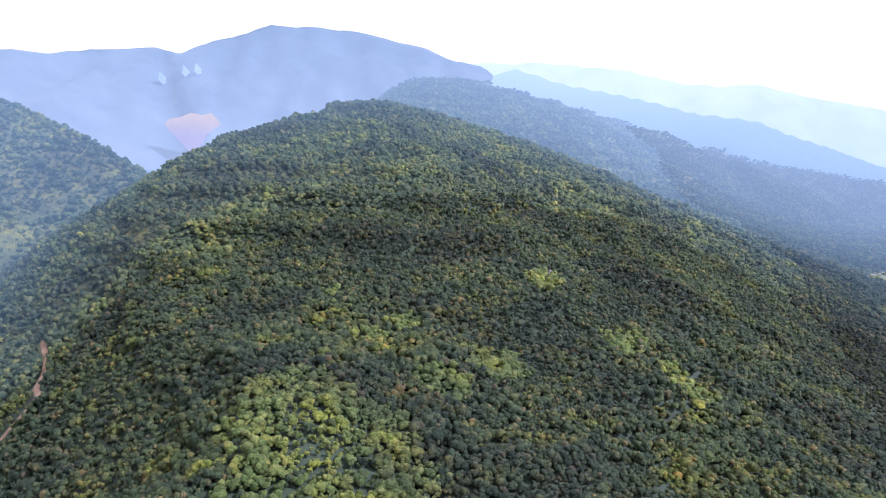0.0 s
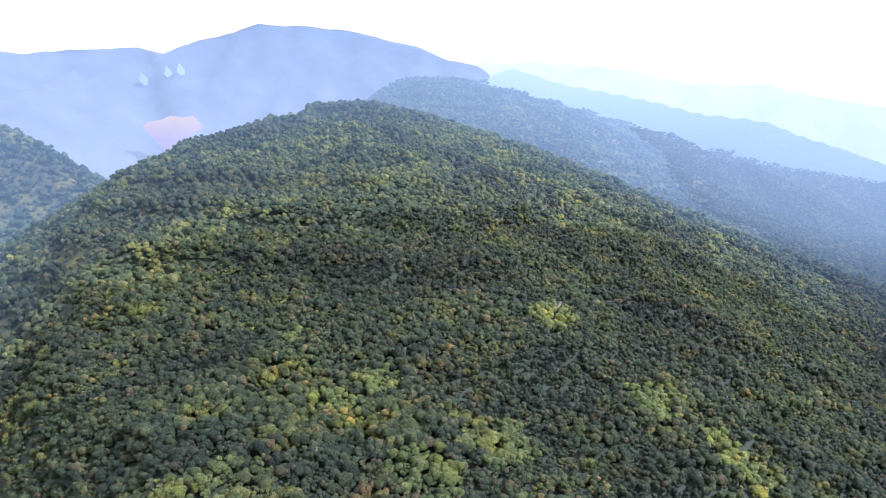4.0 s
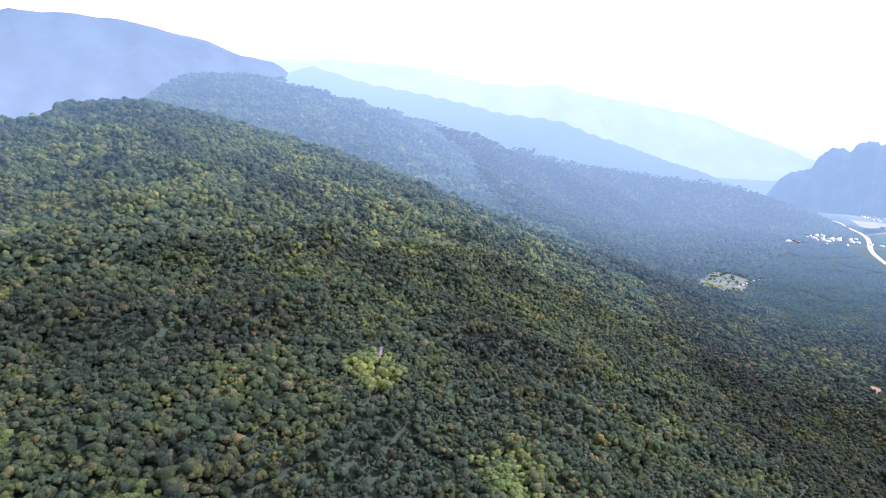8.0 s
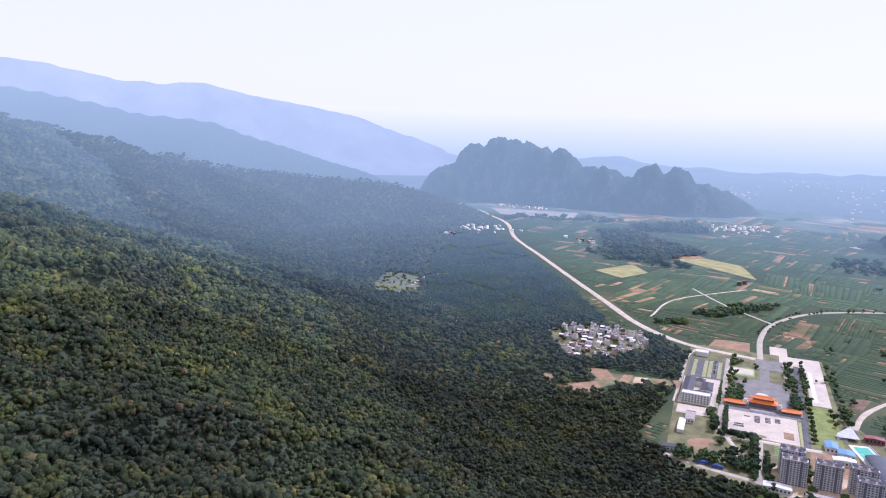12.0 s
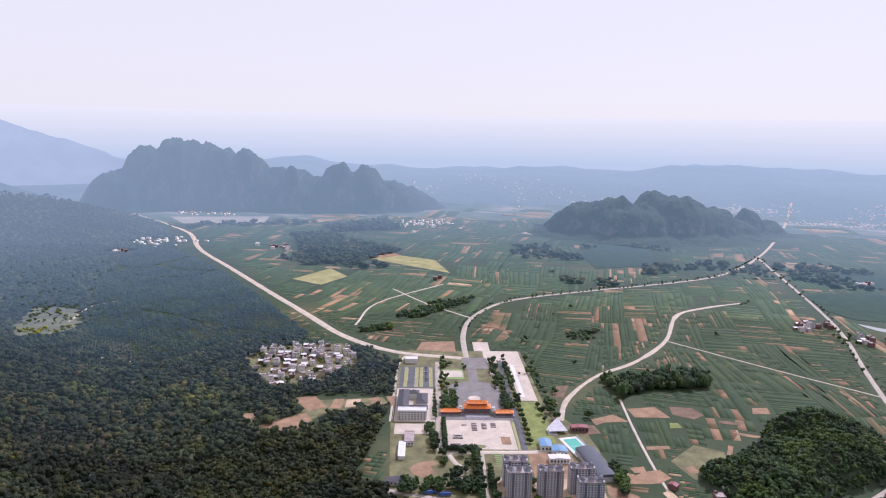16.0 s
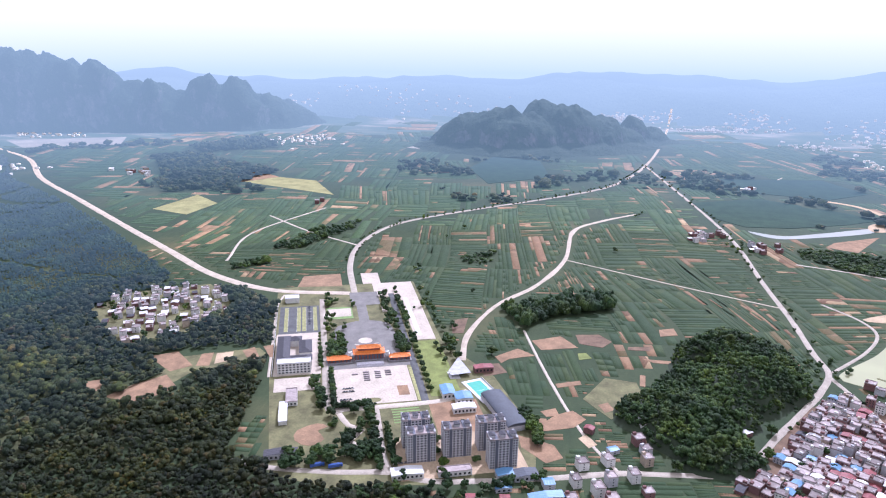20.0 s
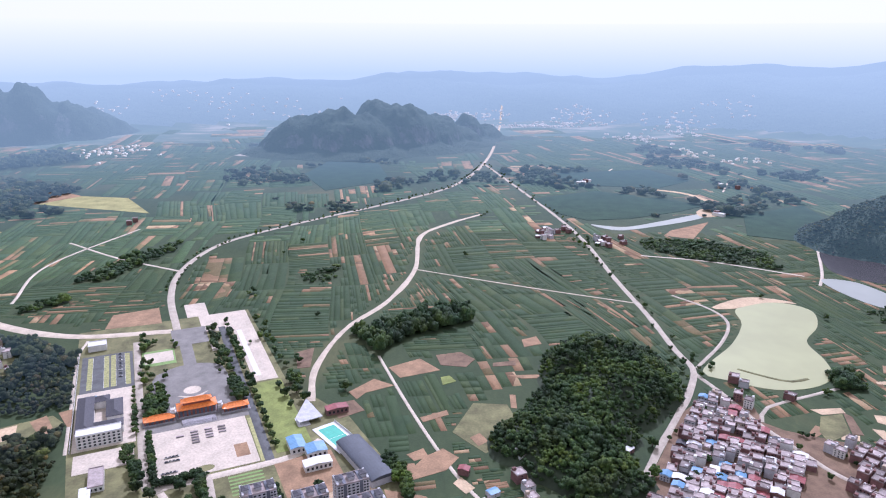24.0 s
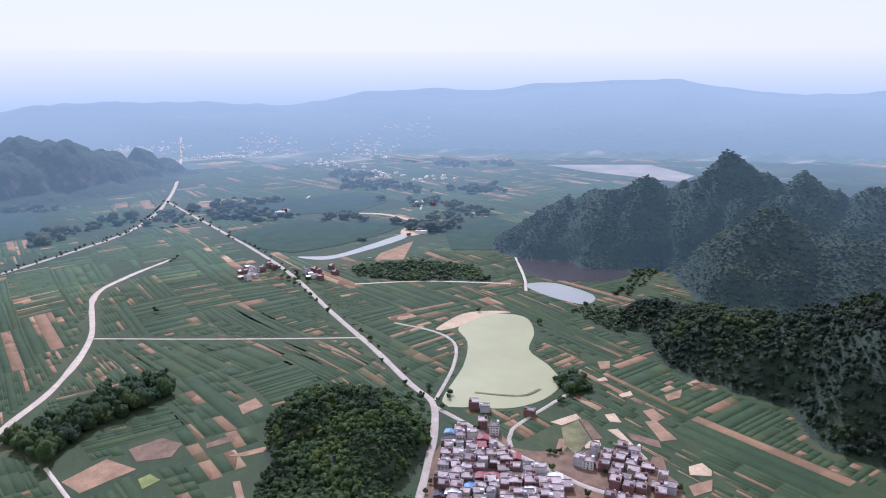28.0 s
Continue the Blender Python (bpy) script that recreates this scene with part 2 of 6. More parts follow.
def water_material(name, colour, rough):
    m, nt, b = nodes_of(name)
    c = ramp(nt, noise_node(nt, 0.015, 3), [(0.35, tuple(v * 0.88 for v in colour)), (0.65, colour)])
    nt.links.new(c, b.inputs["Base Color"])
    b.inputs["Roughness"].default_value = rough
    b.inputs["Specular IOR Level"].default_value = 0.3
    bumped(nt, b, noise_node(nt, 0.8, 3), 0.08, 0.1)
    return m


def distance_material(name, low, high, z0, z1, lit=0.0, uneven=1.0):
    """Far backdrop whose haze is painted as glowing colour, graded by height."""
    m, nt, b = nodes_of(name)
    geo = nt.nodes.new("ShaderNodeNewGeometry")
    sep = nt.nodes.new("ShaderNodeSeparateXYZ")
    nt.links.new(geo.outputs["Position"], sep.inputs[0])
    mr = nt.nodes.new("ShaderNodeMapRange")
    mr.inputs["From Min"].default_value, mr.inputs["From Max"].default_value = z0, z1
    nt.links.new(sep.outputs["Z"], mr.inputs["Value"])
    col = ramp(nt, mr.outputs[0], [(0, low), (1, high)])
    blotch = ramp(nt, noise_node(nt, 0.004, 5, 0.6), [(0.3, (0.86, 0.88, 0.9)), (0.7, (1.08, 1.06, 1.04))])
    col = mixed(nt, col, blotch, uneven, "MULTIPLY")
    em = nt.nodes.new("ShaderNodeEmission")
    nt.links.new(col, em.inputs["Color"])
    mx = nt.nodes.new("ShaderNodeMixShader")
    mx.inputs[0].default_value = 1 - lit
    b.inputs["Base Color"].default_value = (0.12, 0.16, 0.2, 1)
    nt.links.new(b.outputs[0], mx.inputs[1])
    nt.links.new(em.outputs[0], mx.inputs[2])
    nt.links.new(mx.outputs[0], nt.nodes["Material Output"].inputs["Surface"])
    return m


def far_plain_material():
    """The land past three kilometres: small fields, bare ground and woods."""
    m, nt, b = nodes_of("hazed_plain")
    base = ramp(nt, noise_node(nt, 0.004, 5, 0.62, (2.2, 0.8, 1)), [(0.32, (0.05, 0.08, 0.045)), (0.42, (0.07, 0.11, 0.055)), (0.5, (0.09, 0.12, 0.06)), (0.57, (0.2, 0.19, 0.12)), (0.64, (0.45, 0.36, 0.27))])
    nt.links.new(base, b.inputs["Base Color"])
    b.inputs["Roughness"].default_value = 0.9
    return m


def far_woods_material():
    m, nt, b = nodes_of("hazed_woods")
    nt.links.new(ramp(nt, noise_node(nt, 0.01, 6, 0.7), [(0.3, (0.03, 0.05, 0.03)), (0.6, (0.06, 0.085, 0.045))]), b.inputs["Base Color"])
    b.inputs["Roughness"].default_value = 0.9
    bumped(nt, b, noise_node(nt, 0.02, 5, 0.7), 1.0, 25)
    return m


# Far land, plots and hills get their haze as painted emission.
DISTANCE = paint_haze(far_plain_material(), 0.9)
FIELD_DIST = paint_haze(field_material(False, 0.16, 1.5), 0.75)
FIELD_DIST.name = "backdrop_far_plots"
HILLS_FAR = paint_haze(far_woods_material(), 0.94, 1000)
DISTANCE_WOODS = paint_haze(far_woods_material(), start=640)
# Quarry and cliff colours glow, tinted with painted haze.
FAR_TAN = distance_material("far_tan_scar", (0.4, 0.39, 0.43), (0.55, 0.48, 0.39), 200, 290)
FAR_CLIFF = distance_material("far_pale_cliff", (0.4, 0.5, 0.7), (0.46, 0.56, 0.75), 300, 560)
FAR_TOWN = paint_haze(plain("hazed_town", (0.8, 0.72, 0.68), 0.9, 0.02, 0.3), 0.6)
STONE_DARK = plain("weathered_rock", (0.2, 0.16, 0.15), 0.9, 0.3, 0.4, bump=0.4)
FLOOR = plain("forest_floor", (0.035, 0.05, 0.025), 0.9, 0.03, 0.4)
GROUND, ROCK, FIELD = ground_material(), rock_material(0.16), field_material()
FIELD_WARM, PLOT_WARM = field_material(False, 0.3), field_material(True, 0.3)
FIELD_ONE = field_material(True)
ROCK_FAR = paint_haze(rock_material(), 0.85)  # karst three kilometres off, haze painted on as emission
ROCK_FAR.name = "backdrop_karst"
ROCK_MID = paint_haze(rock_material(-0.07), 0.75)
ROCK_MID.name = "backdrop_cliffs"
# Peaks and their scrub take painted haze from 950 m.
ROCK_NEAR = paint_haze(rock_material(0.32), 0.75, 950)
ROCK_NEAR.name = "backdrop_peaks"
SCRUB_FAR = paint_haze(foliage("hazed_scrub_leaves", GREENS), 0.75, 950)
# Ground and plots with painted haze; the plots' crop colours are also brightened.
GROUND_FAR, FIELD_FAR = paint_haze(ground_material("hazed_ground"), 0.8), paint_haze(field_material(False, 0, 1.45), 0.82)
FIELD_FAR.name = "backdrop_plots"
WATER = water_material("murky_green_water", (0.3, 0.3, 0.15), 0.5)
WATER_PALE = water_material("pale_water", (0.3, 0.31, 0.29), 0.35)
WATER_DARK = water_material("dark_water", (0.06, 0.055, 0.06), 0.2)
DIRT_ROAD = plain("pale_dirt_road", (0.5, 0.415, 0.33), 0.9, 0.08, 0.2, bump=0.3)
ASPHALT = plain("worn_asphalt", (0.1, 0.1, 0.105), 0.85, 0.1, 0.3)
GREY_ROAD = plain("pale_grey_road", (0.41, 0.35, 0.29), 0.85, 0.1, 0.2)
CONCRETE = plain("pale_concrete", (0.52, 0.44, 0.365), 0.85, 0.05, 0.18)
PAVING = plain("grey_paving", (0.19, 0.175, 0.165), 0.8, 0.08, 0.25)
SOIL = plain("bare_soil", (0.3, 0.185, 0.11), 0.95, 0.06, 0.35, bump=0.4)
CLEARING_FAR = paint_haze(plain("hazed_rough_grass", (0.15, 0.14, 0.06), 0.9, 0.03, 0.5), 0.85, 640)
EARTH = plain("dark_tilled_earth", (0.18, 0.115, 0.075), 0.95, 0.08, 0.35, bump=0.4)
SAND_FAR = paint_haze(plain("backdrop_sand", (0.6, 0.47, 0.35), 0.95, 0.01, 0.3))
SAND = plain("pale_sand", (0.5, 0.37, 0.245), 0.95, 0.05, 0.2)
LAWN = plain("lawn", (0.16, 0.15, 0.066), 0.9, 0.045, 0.5, bump=0.3)
# Horizon, mountain and range: haze painted in as glowing colour.
FAR_HAZE = distance_material("horizon_haze_glow", (0.63, 0.735, 0.755), (1.03, 1.0, 0.875), 190, 474, 0.0, 0.0)
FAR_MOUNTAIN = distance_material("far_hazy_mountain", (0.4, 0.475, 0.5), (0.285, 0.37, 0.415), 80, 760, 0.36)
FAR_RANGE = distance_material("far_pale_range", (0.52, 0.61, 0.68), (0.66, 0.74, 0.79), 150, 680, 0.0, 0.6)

# ---- small mesh helpers ----


def mesh_of(name, verts, faces, material, smooth=False):
    me = bpy.data.meshes.new(name)
    verts = np.asarray(verts, dtype=np.float32).reshape(-1, 3)
    if isinstance(faces, np.ndarray):
        n, k = faces.shape
        me.vertices.add(len(verts))
        me.vertices.foreach_set("co", verts.ravel())
        me.loops.add(n * k)
        me.loops.foreach_set("vertex_index", faces.astype(np.int32).ravel())
        me.polygons.add(n)
        me.polygons.foreach_set("loop_start", np.arange(0, n * k, k, dtype=np.int32))
        me.update(calc_edges=True)
    else:
        me.from_pydata([tuple(v) for v in verts.tolist()], [], faces)
        me.update()
    if smooth:
        me.polygons.foreach_set("use_smooth", np.ones(len(me.polygons), dtype=bool))
    me.materials.append(material)
    return me


def part(name, bm, material, parent=None, label=""):
    """Links a bmesh (or a ready mesh) as one object under a thing or a part."""
    if isinstance(bm, bmesh.types.BMesh):
        me = bpy.data.meshes.new(name)
        bm.to_mesh(me)
        bm.free()
        me.materials.append(material)
    else:
        me = bm
    ob = new(name, me)
    ob.parent = parent
    if label:
        ob["label"] = label
    return ob


def box_into(bm, x0, y0, z0, x1, y1, z1, bevel=0.0):
    vs = [bm.verts.new(p) for p in ((x0, y0, z0), (x1, y0, z0), (x1, y1, z0), (x0, y1, z0), (x0, y0, z1), (x1, y0, z1), (x1, y1, z1), (x0, y1, z1))]
    fs = [bm.faces.new([vs[i] for i in q]) for q in ((3, 2, 1, 0), (4, 5, 6, 7), (0, 1, 5, 4), (1, 2, 6, 5), (2, 3, 7, 6), (3, 0, 4, 7))]
    if bevel:
        es = list({e for f in fs for e in f.edges})
        bmesh.ops.bevel(bm, geom=es, offset=bevel, segments=1, affect="EDGES")
    return bm


def box(x0, y0, z0, x1, y1, z1, bevel=0.0):
    return box_into(bmesh.new(), x0, y0, z0, x1, y1, z1, bevel)


def lattice(x, y, seed):
    n = np.sin(x * 127.1 + y * 311.7 + seed * 74.7) * 43758.5453
    return n - np.floor(n)


def vnoise(x, y, size, seed=0, octaves=3):
    """Smooth noise over the plan, -1 to 1."""
    out, amp, tot = 0.0, 1.0, 0.0
    for o in range(octaves):
        gx, gy = x / size, y / size
        ix, iy = np.floor(gx), np.floor(gy)
        fx, fy = gx - ix, gy - iy
        fx, fy = fx * fx * (3 - 2 * fx), fy * fy * (3 - 2 * fy)
        s = seed + o * 13
        a = lattice(ix, iy, s) * (1 - fx) + lattice(ix + 1, iy, s) * fx
        b = lattice(ix, iy + 1, s) * (1 - fx) + lattice(ix + 1, iy + 1, s) * fx
        out, tot = out + amp * (a * (1 - fy) + b * fy), tot + amp
        amp, size = amp * 0.5, size * 0.5
    return out / tot * 2 - 1


def along(px, py, line):
    """For points of the plan: distance to a polyline of (x, y, h), its h at the nearest point, and the side (left: +)."""
    best = np.full(px.shape, 1e9)
    hh, ss = np.zeros(px.shape), np.ones(px.shape)
    for (x0, y0, h0), (x1, y1, h1) in zip(line, line[1:]):
        dx, dy = x1 - x0, y1 - y0
        t = np.clip(((px - x0) * dx + (py - y0) * dy) / (dx * dx + dy * dy), 0, 1)
        ex, ey = px - x0 - t * dx, py - y0 - t * dy
        d = np.hypot(ex, ey)
        k = d < best
        best = np.where(k, d, best)
        hh = np.where(k, h0 + (h1 - h0) * t, hh)
        ss = np.where(k, np.sign(dx * ey - dy * ex), ss)
    return best, hh, ss


def near_line(px, py, line):
    return along(px, py, [(x, y, 0) for x, y in line])[0]


def inside(px, py, poly):
    r = np.zeros(px.shape, dtype=bool)
    for (x0, y0), (x1, y1) in zip(poly, poly[1:] + poly[:1]):
        k = (y0 > py) != (y1 > py)
        r ^= k & (px < (x1 - x0) * (py - y0) / ((y1 - y0) or 1e-9) + x0)
    return r


def curve_through(pts, step=14.0, closed=False):
    """A smooth line through points of the plan."""
    p = [np.array(q, float) for q in pts]
    ext = [p[-1], *p, p[0], p[1]] if closed else [2 * p[0] - p[1], *p, 2 * p[-1] - p[-2]]
    out = []
    for a, b, c, d in zip(ext, ext[1:], ext[2:], ext[3:]):
        n = max(2, int(np.linalg.norm(c - b) / step))
        for i in range(n):
            t = i / n
            out.append(0.5 * (2 * b + (c - a) * t + (2 * a - 5 * b + 4 * c - d) * t * t + (3 * b - a - 3 * c + d) * t ** 3))
    if not closed:
        out.append(p[-1])
    return [tuple(q) for q in out]


# ---- the plan: roads, waters, built ground ----
ROAD_W = [(4300, 4460), (3600, 4120), (3080, 3740), (2560, 2900), (2350, 2520), (2190, 2250), (1935, 1985), (1740, 1720), (1545, 1455), (1410, 1268), (1308, 1125), (1262, 1000), (1276, 880)]
ROAD_N = [(1277, 873), (1407, 925), (1525, 949), (1655, 938), (1751, 890), (1896, 763), (2006, 655), (2162, 520), (2310, 443), (2590, 362), (3069, 275), (4010, 145)]
ROAD_R = [(2582, 358), (2255, 312), (1910, 266), (1695, 249), (1480, 250), (1320, 247), (1205, 249), (1152, 247), (1100, 270), (1045, 304), (990, 340), (917, 389), (901, 444), (892, 495), (866, 570), (843, 658), (848, 694), (838, 740), (831, 800), (836, 850)]
TRACK = [(1087, 673), (1169, 679), (1281, 656), (1382, 606), (1530, 568), (1731, 559), (1826, 507), (1917, 426)]
PATH = [(1196, 609), (1091, 577), (1002, 547), (941, 523), (892, 495)]
PATH_B = [(1527, 564), (1473, 465), (1420, 363), (1366, 252)]
LAKE = [(1146, 238), (1220, 172), (1284, 131), (1335, 117), (1369, 72), (1353, 26), (1323, 12), (1272, 35), (1224, 75), (1171, 82), (1127, 98), (1103, 135), (1100, 178), (1120, 214)]
LAKE_B = [(1823, 206), (1801, 142), (1846, 53), (1918, -69), (1869, -41), (1809, 66), (1775, 162)]
POND = [(1641, -179), (1600, -233), (1503, -273), (1430, -272), (1425, -188), (1501, -119)]
POND_B = [(1463, -78), (1446, -126), (1364, -140), (1336, -99), (1401, -74)]
VILLAGE_W = [(1130, 1215), (1205, 1195), (1265, 1105), (1180, 1015), (1085, 1040), (1025, 1090)]
VILLAGE_S = [(1090, 256), (1050, 300), (993, 333), (931, 372), (888, 400), (858, 330), (880, 250), (870, 215), (880, 150), (921, 128), (980, 126), (1002, 176), (1018, 208), (1033, 222), (1082, 214)]
VILLAGE_S_A = [(1088, 254), (1050, 298), (993, 331), (931, 371), (888, 398), (862, 330), (900, 270), (930, 240), (964, 206), (990, 226), (1018, 211), (1033, 225), (1082, 218)]
VILLAGE_S_B = [(999, 175), (980, 130), (921, 132), (880, 150), (870, 215), (905, 212), (960, 198)]
O_U, O_V = Vector((-0.923, -0.384)), Vector((-0.384, 0.923))


def loc(u, v):
    """Plan of the temple grounds: u along its axis from the road junction, v to its side."""
    return (1280 + u * O_U.x + v * O_V.x, 870 + u * O_U.y + v * O_V.y)


def turn_loc():
    return math.degrees(math.atan2(O_U.y, O_U.x))


GROUNDS = [loc(-40, 118), loc(-40, -92), loc(200, -95), loc(300, -135), loc(425, -145), loc(500, -120), loc(480, 60), loc(450, 110), loc(260, 118)]

# ---- the land ----
CREST = [(-150, 100, 105), (-150, 250, 125), (-92, 440, 160), (-68, 560, 156), (-40, 700, 164), (-45, 870, 190), (-62, 970, 210), (-92, 1050, 238), (-104, 1140, 258), (-130, 1400, 318), (-165, 1640, 372), (-180, 1760, 376), (-170, 2050, 340), (-140, 2330, 360), (-80, 2560, 430), (-60, 2690, 474), (20, 2790, 484), (160, 2880, 462), (240, 3000, 420), (280, 3200, 330), (280, 3600, 150)]
EAST_ARM = [(100, 2830, 470), (300, 2930, 430), (520, 3000, 385), (900, 3060, 300), (1250, 2960, 190)]
WEST_RIM = [(250, 60), (440, 34), (560, 90), (690, 237), (800, 285), (1000, 350), (1200, 360), (1400, 270), (1600, 120), (1715, 70), (2050, 60), (2400, 70), (2800, 100), (3200, 200)]
EAST_REACH = [(100, 640), (400, 740), (700, 840), (900, 860), (1150, 1000), (1450, 1400), (1700, 1450), (2400, 1700), (2800, 1900), (3600, 1500)]
LEFT_RIDGE = [(-1500, 1500, 400), (-1000, 1615, 345), (-860, 1581, 290), (-718, 1541, 235), (-600, 1484, 165)]
SHOULDER = [(421, 4150, 612), (683, 4033, 527), (938, 3876, 480), (1181, 3700, 433), (1297, 3606, 396), (1532, 3450, 374), (1633, 3343, 318), (1816, 3121, 239), (1897, 3007, 196), (1970, 2892, 168), (2092, 2663, 90)]
KARST_A = [(2690, 3032, 190, 230), (2750, 2972, 270, 210), (2820, 2888, 315, 200), (2900, 2809, 312, 200), (2930, 2686, 285, 200), (2960, 2570, 262, 190), (3010, 2440, 190, 190), (3006, 2324, 196, 150), (3059, 2240, 155, 170), (3105, 2162, 216, 140), (3172, 2060, 195, 190), (3290, 1989, 138, 200), (3420, 1956, 90, 200)]
KARST_B = [(2866, 1005, 112, 115), (2884, 930, 122, 150), (2856, 840, 140, 150), (2866, 765, 130, 160), (2955, 700, 166, 150), (2965, 618, 150, 160), (3040, 529, 104, 160), (3107, 435, 64, 130), (3203, 369, 95, 80), (3249, 305, 52, 85)]
KARST_C = [(1655, -310, 96, 150), (1590, -355, 126, 150), (1545, -400, 150, 145), (1503, -445, 140, 150), (1446, -490, 194, 165), (1397, -530, 156, 150), (1259, -402, 132, 140), (1340, -575, 164, 145), (1300, -610, 138, 145), (1250, -655, 148, 180), (1200, -500, 90, 190), (1500, -630, 120, 220)]
HILL_R = [(1225, -140, 28, 62), (1146, -145, 46, 84), (1078, -148, 60, 100), (1002, -160, 84, 105), (939, -172, 110, 118), (880, -172, 130, 142), (800, -195, 140, 172)]
KNOLL = [(1160, 370, 22, 62), (1122, 362, 42, 76), (1085, 352, 38, 70), (1040, 390, 30, 66), (995, 428, 26, 62), (962, 415, 18, 52)]


def lumps(x, y, peaks, steep=2.0, seed=0, rough=0.0):
    """Steep-sided hills: the highest of several rounded blocks."""
    z = np.zeros(x.shape)
    if rough:
        x, y = x + vnoise(x, y, 70, seed, 3) * 26, y + vnoise(x, y, 70, seed + 5, 3) * 26
    for px, py, h, r in peaks:
        d = np.clip(np.hypot(x - px, y - py) / r, 0, 1)
        z = np.maximum(z, h * (1 - d ** steep) * np.clip((1 - d) * 4, 0, 1) ** 0.5)
    if rough:
        z = z * (1 + rough * vnoise(x, y, 55, seed + 9, 4))
    return z


def land(x, y):
    """Height of the land over the plain."""
    x, y = np.asarray(x, float), np.asarray(y, float)
    yy = np.arange(0, 4600, 20.0)
    soft = np.hanning(23) / np.hanning(23).sum()
    table = [np.convolve(np.pad(np.interp(yy, [c[1] for c in CREST], [c[k] for c in CREST]), 11, "edge"), soft, "valid") for k in (0, 2)]
    d, h = x - np.interp(y, yy, table[0]), np.interp(y, yy, table[1])
    side, d = -np.sign(d), np.abs(d)
    rim = np.interp(y, [a for a, _ in WEST_RIM], [b for _, b in WEST_RIM])
    t = np.clip(d / np.interp(y, [a for a, _ in EAST_REACH], [b for _, b in EAST_REACH]), 0, 1)
    east = h * (1 - (t * t * (3 - 2 * t)) ** np.interp(y, (1150, 1450), (1.12, 0.76)))
    west = h - 0.06 * d - 0.62 * np.clip(d - rim, 0, None)
    # spurs and hollows that run down the fall of the slope
    bend = vnoise(x, y, 500, 41, 2) * 130
    spur = 1 - 2 * np.abs(vnoise(d * 0.3 + bend, y + 0.32 * d + bend, 210, 8, 3))
    hollow = vnoise(x, y, 420, 3, 4) * 14 + (spur - 0.45) * np.where(side < 0, 30 * np.clip(t * 3.2 - 0.25, 0, 1), 16 * np.clip((d - rim) / 120, 0, 1))
    z = np.where(side < 0, east, west)
    z = z + hollow * np.clip(z / 110, 0, 1)
    d, h, side = along(x, y, EAST_ARM)
    z = np.maximum(z, h - 0.36 * d + vnoise(x, y, 200, 4) * 14 + 22 * (0.5 - np.abs(vnoise(x * 0.8, y * 0.35, 160, 44, 3))))
    # rock ledges: broken steps across the slope
    bench = 34.0
    step = (z + 11 * vnoise(x, y, 260, 9)) / bench
    frac = step - np.floor(step)
    ledge = np.clip((frac - 0.36) / 0.28, 0, 1)
    z = z + bench * 0.5 * (ledge * ledge * (3 - 2 * ledge) - frac) * np.clip((z - 70) / 60, 0, 1) * np.clip(vnoise(x, y, 330, 46, 2) * 2.2 + 0.55, 0, 1)
    d, h, side = along(x, y, LEFT_RIDGE)
    z = np.maximum(z, h - 0.5 * d + vnoise(x, y, 240, 5) * 20)
    d, h, side = along(x, y, SHOULDER)
    z = np.maximum(z, h * np.clip(1 - d / (h / 0.34 + 60), 0, 1) ** 1.1 + vnoise(x, y, 350, 6) * 16 * np.clip(h / 200, 0, 1))
    r = np.hypot(x - 270, y - 320)
    a = np.arctan2(y - 320, x - 270)
    south = np.clip((radians(5) - a) / radians(40), 0, 1)
    # Far land bent up towards the horizon to fit the camera's view.
    far = np.clip((r - (3500 - 420 * south)) / (850 + 420 * south), 0, 1)
    z = np.maximum(z, far * (170 + 80 * south) + far * (vnoise(x, y, 500, 31, 4) * 70 + 10))
    return np.maximum(z - 4, 0)


